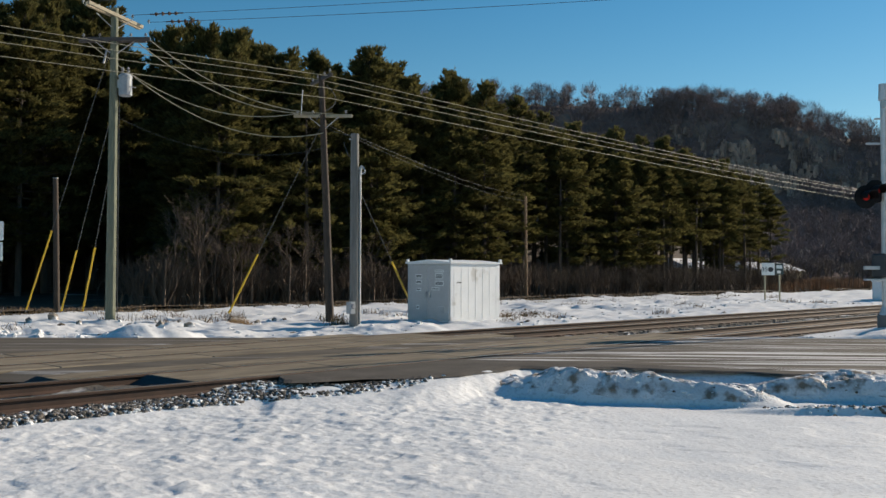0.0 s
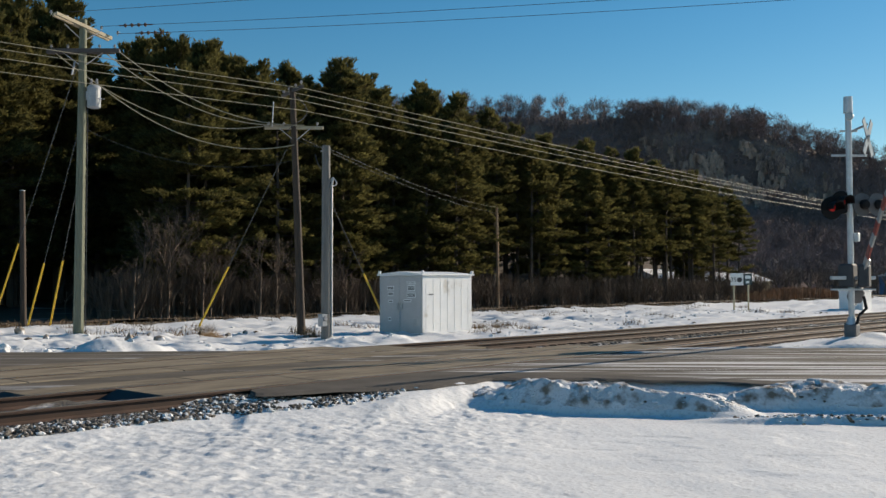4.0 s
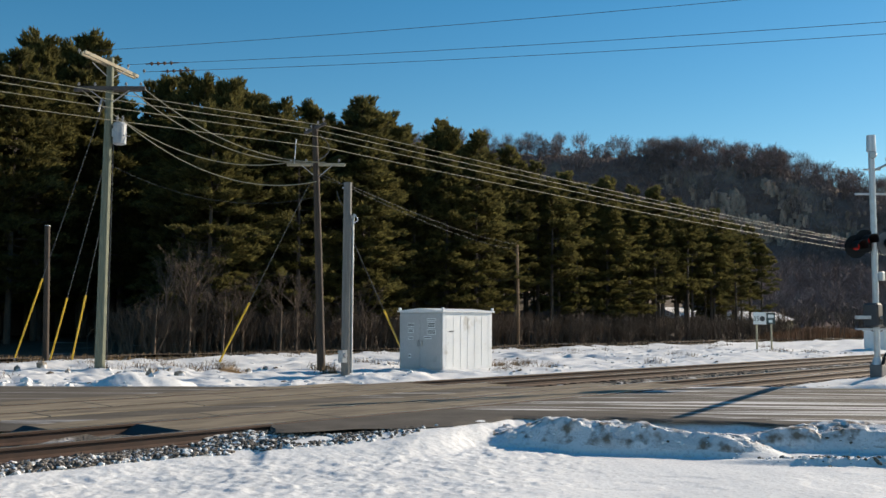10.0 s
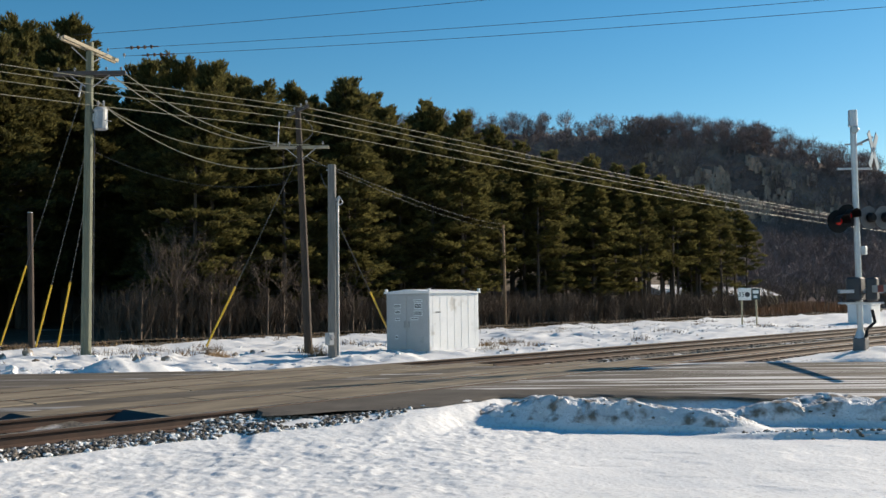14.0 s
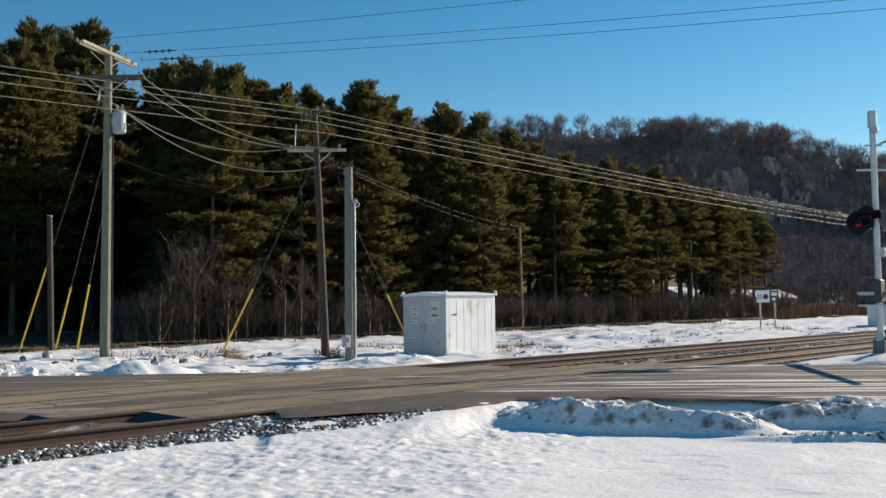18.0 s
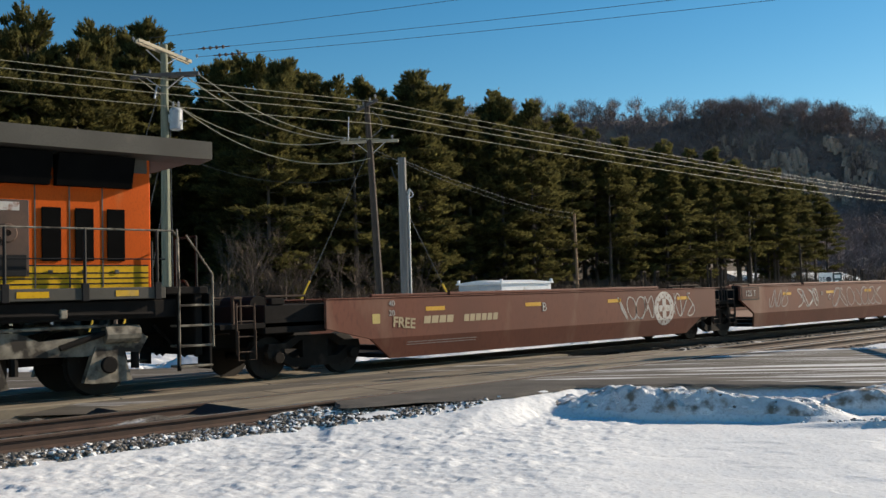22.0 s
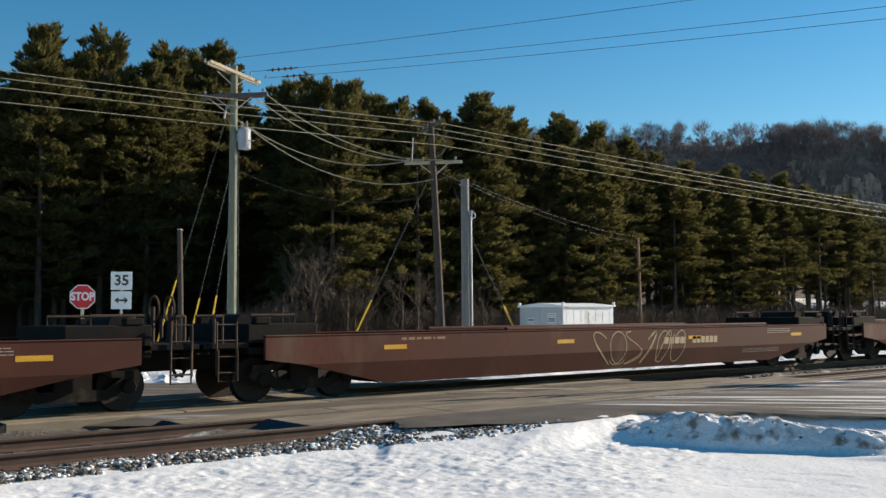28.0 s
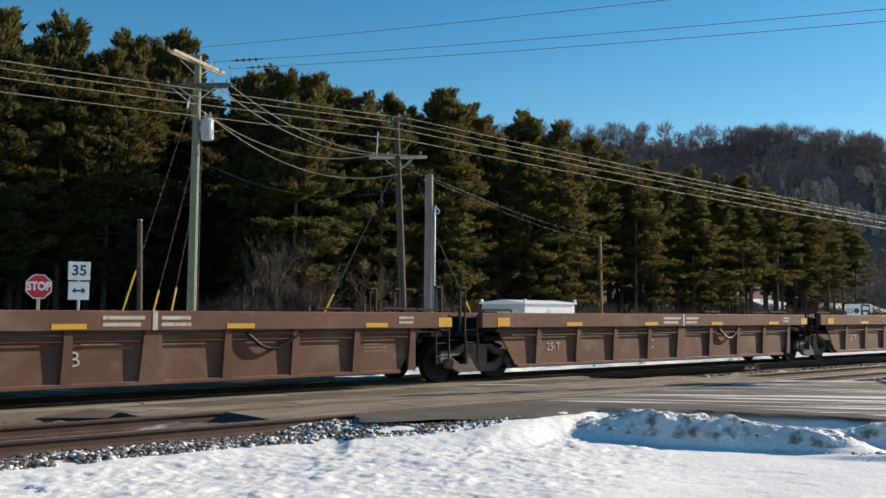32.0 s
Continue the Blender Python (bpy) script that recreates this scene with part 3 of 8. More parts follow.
ICO = [(0, 0, 1), (0.894, 0, 0.447), (0.276, 0.851, 0.447), (-0.724, 0.526, 0.447), (-0.724, -0.526, 0.447), (0.276, -0.851, 0.447),
       (0.724, 0.526, -0.447), (-0.276, 0.851, -0.447), (-0.894, 0, -0.447), (-0.276, -0.851, -0.447), (0.724, -0.526, -0.447), (0, 0, -1)]
ICOF = [(0, 1, 2), (0, 2, 3), (0, 3, 4), (0, 4, 5), (0, 5, 1), (1, 6, 2), (2, 7, 3), (3, 8, 4), (4, 9, 5), (5, 10, 1), (6, 7, 2), (7, 8, 3), (8, 9, 4), (9, 10, 5), (10, 6, 1),
        (6, 11, 7), (7, 11, 8), (8, 11, 9), (9, 11, 10), (10, 11, 6)]


def stone(g, x, y, z, r, rr, flat=0.7):
    sx, sy, sz = r * rr.uniform(0.7, 1.3), r * rr.uniform(0.7, 1.3), r * flat * rr.uniform(0.7, 1.2)
    a = rr.uniform(0, 6.28)
    ca, sa = math.cos(a), math.sin(a)
    vs = []
    for p in ICO:
        k = rr.uniform(0.75, 1.2)
        u, w = p[0] * sx * k, p[1] * sy * k
        vs.append((x + u * ca - w * sa, y + u * sa + w * ca, z + p[2] * sz * k))
    g.add(vs, ICOF)


def scatter(name, label, ma, spots, category="stones", flat=0.7):
    g = Geo()
    rr = random.Random(len(spots))
    for x, y, z, r in spots:
        stone(g, x, y, z, r, rr, flat)
    me = bpy.data.meshes.new(name)
    me.from_pydata(g.v, [], g.f)
    me.materials.append(ma)
    return tagged(new(name, me), label, category, "", "stuff")


rr = random.Random(77)
spots, snows = [], []
while len(spots) < 5600:
    x = rr.uniform(0, 12.0)
    low = float(np.interp(x, [0, 5.5, 7, 7.7, 9.6, 11, 12], [11.35, 11.3, 11.15, 10.85, 10.35, 10.6, 10.9]))
    y = rr.uniform(low - 0.15, 11.87)
    v, u = x * ROAD_ACROSS.x + y * ROAD_ACROSS.y, x * ROAD_ALONG.x + y * ROAD_ALONG.y
    if v > float(pave_edge(u)) + 0.1:
        continue
    if y < low + 0.2 and rr.random() < 0.55:
        continue
    if float(value_noise(x * 2.3, y * 2.3, 4)) < 0.22 or (x > 9.0 and rr.random() < 0.4):
        continue
    if rr.random() < 0.30:
        snows.append((x, y, rr.uniform(-0.005, 0.02), rr.uniform(0.018, 0.046)))
    else:
        spots.append((x, y, rr.uniform(-0.01, 0.03), rr.uniform(0.014, 0.042)))
drifts = []
for cx, cy, sr in ((7.35, 12.0, 0.20), (8.35, 11.35, 0.26), (8.1, 11.95, 0.18), (6.3, 11.75, 0.15), (5.4, 11.72, 0.14)):   # larger drifts left on the shoulder
    for i in range(12):
        drifts.append((cx + rr.gauss(0, sr * 0.8), cy + rr.gauss(0, sr * 0.25), 0.0, sr * rr.uniform(0.35, 0.6)))


def settle(spots):
    x, y = np.array([p[0] for p in spots]), np.array([p[1] for p in spots])
    z = np.maximum(land(x, y), np.where((y > 10.7) & (y < 19.6), bed_z(x, y), -9))
    return [(p[0], p[1], p[2] + float(h), p[3]) for p, h in zip(spots, z)]


spots, snows = settle(spots), settle(snows)
scatter("snow_drifts", "thin leftover drifts of snow on the stone shoulder", SNOW, settle(drifts), "snow", 0.22)
scatter("loose_ballast", "dark angular ballast stones half buried in snow beside the rail", BALLAST, spots)
scatter("snow_on_ballast", "small clumps of snow lying between ballast stones", SNOW, snows, "snow")
spots = []
for i in range(6500):
    x = rr.uniform(19.5, 75)
    spots.append((x, rr.uniform(10.7, 11.38), -0.25 + rr.uniform(-0.03, 0.05), rr.uniform(0.03, 0.07)))
for i in range(2600):
    x = rr.uniform(0, 70)
    if not on_road(x, 14.85):
        spots.append((x, rr.uniform(14.2, 15.5), -0.20 + rr.uniform(-0.02, 0.03), rr.uniform(0.03, 0.06)))
scatter("shoulder_ballast", "dark crushed stone along the track's shoulder", BALLAST, spots)

# broken crusts of snow and frozen dirt on the ploughed banks
rr = random.Random(91)
white, brown = [], []
for i in range(700):
    k, w = rr.random(), rr.gauss(0.1, 0.24)
    j = rr.random()
    q = BANK_1 if j < 0.5 else BANK_2
    a, b = q[:2], q[2:]
    dx, dy = b[0] - a[0], b[1] - a[1]
    ll = math.hypot(dx, dy)
    x, y = a[0] + dx * k - dy / ll * w, a[1] + dy * k + dx / ll * w
    r = rr.uniform(0.015, 0.05) if rr.random() < 0.9 else rr.uniform(0.05, 0.085)
    (brown if rr.random() < 0.16 else white).append((x, y, rr.uniform(0.0, 0.03) - r * 0.3, r * 0.8))
for i in range(420):
    k = rr.random()
    x, y = 12.9 + 2.5 * k + rr.gauss(0, 0.10), 6.1 - 3.9 * k + rr.gauss(0, 0.10)
    (brown if rr.random() < 0.4 else white).append((x, y, rr.uniform(-0.02, 0.01), rr.uniform(0.012, 0.05)))
for i in range(500):
    u, v = rr.uniform(-40, -6), ROAD_FAR + 0.9 + rr.gauss(0, 0.7)
    p = ROAD_ACROSS * v + ROAD_ALONG * u
    if p.y > 20.8:
        white.append((p.x, p.y, rr.uniform(-0.04, 0.02), rr.uniform(0.04, 0.15)))
for i in range(1300):
    x, y = rr.uniform(10, 60), 21.0 + 14 * rr.random() ** 1.6
    if on_road(x, y):
        continue
    if float(fractal(x, y, 3.0, 2, 141)) > 0.45:
        (brown if rr.random() < 0.22 else white).append((x, y, rr.uniform(-0.05, 0.01), rr.uniform(0.03, 0.12)))
scatter("snow_chunks", "broken lumps of ploughed snow on the banks", SNOW, settle(white), "snow")
DIRT = material("frozen_dirt", (0.16, 0.125, 0.09), 0.95, dark=0.6, scale=8, grain=40, bump=0.5, island=0.3)
scatter("dirt_clods", "frozen brown dirt clods in the ploughed snow", DIRT, settle(brown), "dirt")
# dead grass standing through the snow beyond the tracks
g = Geo()
rr = random.Random(92)
spots = [(rr.uniform(8, 70), rr.uniform(23, 42)) for i in range(60)] + [(20.9, 32.5), (16.3, 33.2), (23.4, 29.3), (29.5, 25.5), (30.4, 25.3), (31.6, 25.8), (17.0, 41), (17.3, 38), (17.5, 36.5)] * 2
for cx, cy in spots:
    if on_road(cx, cy):
        continue
    for i in range(60):
        x, y = cx + rr.gauss(0, 0.28), cy + rr.gauss(0, 0.28)
        h, w, a = rr.uniform(0.05, 0.24), rr.uniform(0.008, 0.02), rr.uniform(0, 6.28)
        g.add([(x - w * math.cos(a), y - w * math.sin(a), -0.35), (x + w * math.cos(a), y + w * math.sin(a), -0.35), (x + rr.uniform(-0.25, 0.25), y + rr.uniform(-0.2, 0.2), h - 0.18)], [(0, 1, 2)])
me = bpy.data.meshes.new("grass_tufts")
me.from_pydata(g.v, [], g.f)
me.materials.append(GRASS)
tagged(new("grass_tufts", me), "dry tan grass tufts poking through the snow", "grass", "", "stuff")

# boulders half buried on the far bank, and heaps of dead brush
BOULDER = material("snowy_boulder", (0.30, 0.26, 0.21), 0.9, dark=0.6, scale=3, grain=20, bump=0.5, bump_size=0.03, tint=(0.72, 0.72, 0.74), tint_amount=0.35, tint_scale=2.5)
rr = random.Random(95)
for x, y, r in [(15.97, 29.13, 0.21), (16.02, 27.32, 0.17), (14.58, 34.31, 0.22), (14.75, 32.6, 0.14), (13.45, 33.72, 0.15), (20.16, 29.54, 0.14), (21.12, 29.85, 0.15), (17.99, 31.39, 0.12)]:
    g = Geo()
    stone(g, 0, 0, r * 0.35, r, rr, 0.9)
    me = bpy.data.meshes.new("boulder")
    me.from_pydata(g.v, [], g.f)
    me.materials.append(BOULDER)
    ob = tagged(new("boulder", me), "grey-brown boulder half buried in snow", "boulder", "boulders on the bank")
    ob.matrix_basis = pose(x, y, float(land(x, y)))
g = Geo()
for cx, cy in [(19.46, 30.14), (19.02, 28.92), (21.01, 25.69)]:
    zc = float(land(cx, cy))
    for i in range(260):
        a, k = rr.uniform(0, 6.28), rr.random()
        x, y, w = cx + 0.55 * k * math.cos(a), cy + 0.55 * k * math.sin(a), rr.uniform(0.008, 0.02)
        h = rr.uniform(0.08, 0.42) * (1 - 0.6 * k)
        g.add([(x - w, y, zc), (x + w, y + w, zc), (x + rr.uniform(-0.2, 0.2), y + rr.uniform(-0.2, 0.2), zc + h)], [(0, 1, 2)])
me = bpy.data.meshes.new("brush_heaps")
me.from_pydata(g.v, [], g.f)
me.materials.append(GRASS)
tagged(new("brush_heaps", me), "low heaps of dead brown brush in the snow", "brush", "", "stuff")

# ---- poles, wires, cabinet, signal, signs ----
POLE_NEW = material("green_treated_wood", (0.20, 0.21, 0.15), 0.85, dark=0.7, scale=3, grain=25, stretch=(6, 6, 0.6), bump=0.4)
POLE_BROWN = material("creosoted_wood", (0.075, 0.055, 0.042), 0.9, dark=0.6, scale=3, grain=25, stretch=(6, 6, 0.6), bump=0.4)
POLE_RED = material("reddish_pole_wood", (0.40, 0.26, 0.16), 0.9, dark=0.7, scale=3, grain=25, stretch=(6, 6, 0.6), bump=0.4)
POLE_GREY = material("weathered_grey_wood", (0.22, 0.21, 0.195), 0.85, dark=0.7, scale=3, grain=25, stretch=(6, 6, 0.5), bump=0.4)
ARM_WOOD = material("crossarm_wood", (0.44, 0.38, 0.27), 0.85, dark=0.75, scale=3, grain=30, bump=0.3)
ARM_DARK = material("dark_crossarm", (0.10, 0.09, 0.085), 0.9, dark=0.7, scale=3, grain=30, bump=0.3)
GALV = material("galvanised_steel", (0.50, 0.51, 0.52), 0.45, metal=0.7, dark=0.8, scale=3, grain=40, bump=0.05)
SILVER = material("aluminium_paint", (0.62, 0.63, 0.65), 0.4, metal=0.4, dark=0.85, scale=4, grain=40, bump=0.05)
WIRE = material("aluminium_wire", (0.30, 0.27, 0.19), 0.6, metal=0.0, dark=0.9, bump=0)
WIRE_DARK = material("dark_cable", (0.07, 0.08, 0.09), 0.7, dark=0.9, bump=0)
YELLOW = material("yellow_plastic", (0.72, 0.46, 0.03), 0.5, dark=0.8, scale=2, grain=30, bump=0.05)
PORCELAIN = material("grey_porcelain", (0.33, 0.33, 0.34), 0.3, bump=0)
TANK_GREY = material("light_grey_enamel", (0.36, 0.38, 0.40), 0.4, dark=0.85, scale=5, grain=40, bump=0.05)
WHITE = material("white_aluminium_panel", (0.80, 0.81, 0.82), 0.42, dark=0.92, scale=1.5, grain=40, bump=0.05, tint=(0.55, 0.53, 0.5), tint_amount=0.0, tint_scale=2)
WHITE_SIGN = material("white_sign_sheet", (0.80, 0.82, 0.80), 0.4, dark=0.94, bump=0)
RED_SIGN = material("red_sign_sheet", (0.60, 0.02, 0.03), 0.4, dark=0.9, bump=0)
BLACK = material("black_paint", (0.014, 0.014, 0.015), 0.6, dark=0.8, bump=0.05, spec=0.15)
MECH = material("dull_grey_casting", (0.075, 0.075, 0.08), 0.7, metal=0.1, dark=0.7, bump=0.1)
DULL = material("dull_grey_back", (0.15, 0.15, 0.155), 0.7, dark=0.7, bump=0.05)
INK = material("dark_ink", (0.05, 0.05, 0.055), 0.6, dark=0.9, bump=0)
POST = material("sign_post_wood", (0.50, 0.44, 0.30), 0.85, dark=0.75, scale=4, stretch=(5, 5, 0.6), bump=0.3)
CONCRETE = material("foundation_concrete", (0.36, 0.35, 0.33), 0.9, dark=0.75, scale=3, grain=30, bump=0.3)
GREEN_SIGN = material("dark_green_sign_sheet", (0.04, 0.07, 0.07), 0.5, dark=0.9, bump=0)


def sag(a, b, drop, n=14):
    a, b = Vector(a), Vector(b)
    return [a.lerp(b, i / n) - Vector((0, 0, 4 * drop * (i / n) * (1 - i / n))) for i in range(n + 1)]


def pole(parent, ma, r0, r1, h, lean=(0, 0), name="pole", z0=-0.9):
    g = Geo().tube([(0, 0, z0), (lean[0] * 0.5, lean[1] * 0.5, h * 0.5), (lean[0], lean[1], h)], r0, 12, r1)
    return part(name, g, ma, parent, smooth=False)


def insulator(parent, p, r=0.055, h=0.16):
    g = Geo().tube([(p[0], p[1], p[2]), (p[0], p[1], p[2] + 0.07)], 0.015, 6)
    for k in range(3):
        g.disc((p[0], p[1], p[2] + 0.08 + 0.035 * k), "z", r * (1 - 0.15 * k), 0.022, 10, 0, 0.006)
    return part("insulator", g, PORCELAIN, parent)


def bar(c, d, l, w, h, up=(0, 0, 1)):
    """A beam of length l centred at c along d."""
    d = Vector(d).normalized()
    q = d.to_track_quat("X", "Z").to_matrix().to_4x4()
    return Geo().box(-l / 2, l / 2, -w / 2, w / 2, -h / 2, h / 2, 0.008, Matrix.Translation(c) @ q)


RIGHT = Vector((0.688, -0.725, 0))

# the corner pole with its transformer
A = (16.05, 32.9, -0.3)
pa = base("utility_pole", "greenish treated wooden utility pole with double crossarms and a transformer", "utility pole", A)
pole(pa, POLE_NEW, 0.19, 0.13, 11.55, (0.05, 0.0))
for k in (-0.11, 0.11):
    part("crossarm", bar((0.05, k, 11.28), (1, 0.25, -0.14), 2.5, 0.10, 0.13), ARM_WOOD, pa, "pale wooden crossarm")
part("lower_crossarm", bar((0.05, -0.15, 10.38), RIGHT, 2.5, 0.10, 0.15), ARM_DARK, pa, "dark wooden crossarm")
part("lower_crossarm", bar((0.05, 0.15, 10.38), RIGHT, 2.5, 0.10, 0.15), ARM_DARK, pa, "dark wooden crossarm")
for s in (-1, 1):
    part("brace", Geo().tube([Vector((0.05, 0, 10.35)) + RIGHT * 0.75 * s, (0.05, 0, 9.8)], 0.022, 6), GALV, pa)
    part("brace", Geo().tube([(0.05 + 0.7 * s, 0, 11.25), (0.05, 0, 10.75)], 0.022, 6), GALV, pa)
for x in (-1.2, -0.6, 0.7, 1.35):
    insulator(pa, (0.05 + x, 0, 11.36 - 0.1 * x))
for k in (-1.15, -0.55, 0.6, 1.15):
    p = Vector((0.05, 0, 10.46)) + RIGHT * k
    insulator(pa, p)
tr = Vector((0.05, 0, 8.3)) + RIGHT * 0.42
tg = Geo()
prof = [(0.0, 0.0), (0.20, 0.0), (0.24, 0.03), (0.24, 0.66), (0.25, 0.68), (0.25, 0.74), (0.18, 0.82), (0.0, 0.84)]
n = 18
tg.add([(tr.x + r * math.cos(6.2832 * k / n), tr.y + r * math.sin(6.2832 * k / n), tr.z + z) for r, z in prof for k in range(n)],
       [(i * n + k, i * n + (k + 1) % n, (i + 1) * n + (k + 1) % n, (i + 1) * n + k) for i in range(len(prof) - 1) for k in range(n)])
tank = part("transformer", tg, TANK_GREY, pa, "light grey pole-mounted transformer can")
for k in (-0.1, 0.1):
    q = tr + RIGHT * k
    bg = Geo().tube([q + Vector((0, 0, 0.8)), q + Vector((0, 0, 1.08))], 0.02, 6)
    for j in range(4):
        bg.disc((q.x, q.y, q.z + 0.86 + 0.055 * j), "z", 0.055, 0.02, 10)
    part("bushing", bg, PORCELAIN, tank)
part("hanger", bar(tr - RIGHT * 0.22 + Vector((0, 0, 0.45)), RIGHT, 0.3, 0.08, 0.3), GALV, tank)
for k in range(3):
    q = tr + RIGHT * (0.15 + 0.0 * k) + Vector((0.1 * (k - 1), -0.2, 0.3))
    part("terminal", Geo().tube([q, q + Vector((0, -0.08, 0))], 0.02, 6), PORCELAIN, tank)
part("cutout_fuse", Geo().tube([Vector((-0.25, 0, 9.95)), Vector((-0.38, -0.05, 9.45))], 0.04, 8), PORCELAIN, pa)
part("ground_wire", Geo().tube([(0.2, -0.14, -0.3), (0.19, -0.14, 8.4)], 0.012, 5), WIRE_DARK, pa)

# the brown line pole beyond the tracks
B = (23.26, 29.13, -0.3)
pb = base("utility_pole", "slender dark brown wooden utility pole with weathered crossarms", "utility pole", B)
pole(pb, POLE_BROWN, 0.17, 0.11, 9.55, (-0.38, 0.2))
part("crossarm", bar((-0.38, 0.2, 9.42), (0.35, 1, 0.02), 2.4, 0.10, 0.12), ARM_DARK, pb, "weathered dark crossarm")
part("lower_crossarm", bar((-0.32, 0.15, 7.98), RIGHT, 2.3, 0.09, 0.12), ARM_WOOD, pb, "pale wooden crossarm")
for k in (-1.05, -0.4, 0.4, 1.05):
    insulator(pb, (-0.38 + 0.33 * k, 0.2 + 0.94 * k, 9.48))
for k in (-1.0, -0.4, 0.9):
    p = Vector((-0.32, 0.15, 8.04)) + RIGHT * k
    insulator(pb, p)
for s in (-1, 1):
    part("brace", Geo().tube([Vector((-0.32, 0.1, 7.95)) + RIGHT * 0.6 * s, (-0.30, 0.1, 7.45)], 0.018, 6), GALV, pb)
part("lightning_rod", Geo().tube([Vector((-0.9, 0.7, 9.0)), Vector((-0.95, 0.72, 8.0))], 0.02, 6), GALV, pb)
part("cable_loop", Geo().tube([(-0.2 + 0.5 * math.sin(k * 0.5), 0.1, 9.2 - 0.16 * k) for k in range(10)], 0.016, 5), WIRE_DARK, pb)

# the stout grey pole with conduit and a meter box
C = (20.17, 24.04, -0.35)
pc = base("service_pole", "stout weathered grey wooden pole with a conduit and a meter box", "utility pole", C)
pole(pc, POLE_GREY, 0.155, 0.135, 6.5, (0.0, 0.0))
part("conduit", Geo().tube([(0.13, -0.13, 0.2), (0.13, -0.13, 5.2), (0.16, -0.16, 5.45)], 0.04, 8), GALV, pc)
part("cable_loop", Geo().tube([Vector((0.16, -0.16, 5.4)) + RIGHT * (0.12 * math.sin(k * 0.7)) + Vector((0, 0, 0.05 - 0.28 * math.sin(k * 0.35))) for k in range(10)], 0.02, 6), SILVER, pc)
part("cable_loop", Geo().tube([Vector((-0.1, -0.1, 5.7)) - RIGHT * (0.1 + 0.25 * k / 8) + Vector((0, 0, 0.5 * (k / 8) ** 2)) for k in range(9)], 0.014, 5), WIRE_DARK, pc)
mb = part("meter_box", Geo().box(-0.36, -0.14, -0.25, -0.02, 0.55, 0.95, 0.02), TANK_GREY, pc)
part("meter", Geo().disc((-0.25, -0.27, 0.8), "y", 0.085, 0.08, 14, 0, 0.02), PORCELAIN, mb)
part("service_bracket", Geo().tube([(0, 0, 6.3), (-0.15, 0.1, 6.32)], 0.03, 6), GALV, pc)

# stub pole, far pole
for at, h, r, ma, nm, lab in (((18.93, 44.2, -0.1), 6.05, 0.12, POLE_BROWN, "stub_pole", "short bare brown wooden pole at the wood's edge"),
                              ((64.3, 53.2, -0.3), 8.87, 0.11, POLE_RED, "utility_pole", "thin brown wooden pole across the highway")):
    p = base(nm, lab, "utility pole", at)
    pole(p, ma, r * 1.2, r, h, (-0.15, 0))
    part("pole_cap", Geo().disc((-0.15, 0, h + 0.01), "z", r * 1.05, 0.03, 10), GALV, p)


def wires(name, label, spans, ma, r):
    t = base(name, label, "overhead wires")
    for a, b, d in spans:
        part("wire", Geo().tube(sag(a, b, d, 18), r, 5, cap=False), ma, t)
    return t


ax, ay = 16.1, 32.9
wires("power_line", "pale overhead conductors along the railway", [((-60, 27.9 + k * 0.9, z), (22.9, 28.5 + k * 0.9, z2), 0.9) for k, z, z2 in ((0, 9.6, 9.1), (1, 9.55, 9.1), (0.6, 9.15, 8.75), (0.3, 8.55, 8.3))]
      + [((22.9, 28.5 + k * 0.9, z2), (165, 28.0 + k * 0.9, z), 1.3) for k, z, z2 in ((0, 9.5, 9.1), (1, 9.7, 9.1), (0.6, 9.3, 8.75), (0.3, 8.9, 8.3))], WIRE, 0.013)
pB2 = Vector((22.94, 29.28, 7.78))
wires("branch_line", "slack pale conductors between two utility poles", [
    (Vector((ax, ay, 10.2)) + RIGHT * 1.15, pB2 + RIGHT * 0.4, 0.75), (Vector((ax, ay, 10.2)) + RIGHT * 0.6, pB2 - RIGHT * 0.4, 0.75),
    (Vector((ax, ay, 10.1)) - RIGHT * 1.1, pB2 - RIGHT * 1.0, 1.05), (Vector((ax, ay, 8.9)) + RIGHT * 0.5, (22.9, 29.2, 7.0), 0.95)], WIRE, 0.02)
OVERHEAD = [((ax + 0.75, ay, 11.15), (35.2, -6.0, 10.05), 0.30), ((ax + 1.4, ay, 11.0), (36.2, -6.0, 10.0), 0.35), ((ax - 0.6, ay, 11.4), (33.0, -6.0, 10.7), 0.3)]
wires("overhead_line", "thin dark conductors running high across the road", OVERHEAD, WIRE_DARK, 0.009)
wires("telephone_cable", "thin dark telephone cable below the power lines", [
    ((ax, ay, 7.3), (22.9, 29.2, 6.4), 0.75), ((22.9, 29.2, 7.3), (20.2, 24.1, 6.1), 0.1), ((20.2, 24.1, 6.1), (64.2, 53.2, 8.37), 0.35), ((22.9, 29.2, 7.4), (64.2, 53.2, 7.87), 0.5)], WIRE_DARK, 0.006)
for a, b, d in OVERHEAD[:2]:
    st = base("strain_insulator", "short reddish string insulator on an overhead conductor", "insulator")
    run = sag(a, b, d, 60)
    part("rod", Geo().tube([run[1], run[3]], 0.022, 6), RUST, st)
    way = (run[3] - run[1]).normalized()
    for k in range(4):
        c_ = run[1].lerp(run[3], 0.2 + 0.2 * k)
        part("disc", Geo().tube([c_ - way * 0.03, c_ + way * 0.03], 0.075, 10, 0.05), RUST, st)

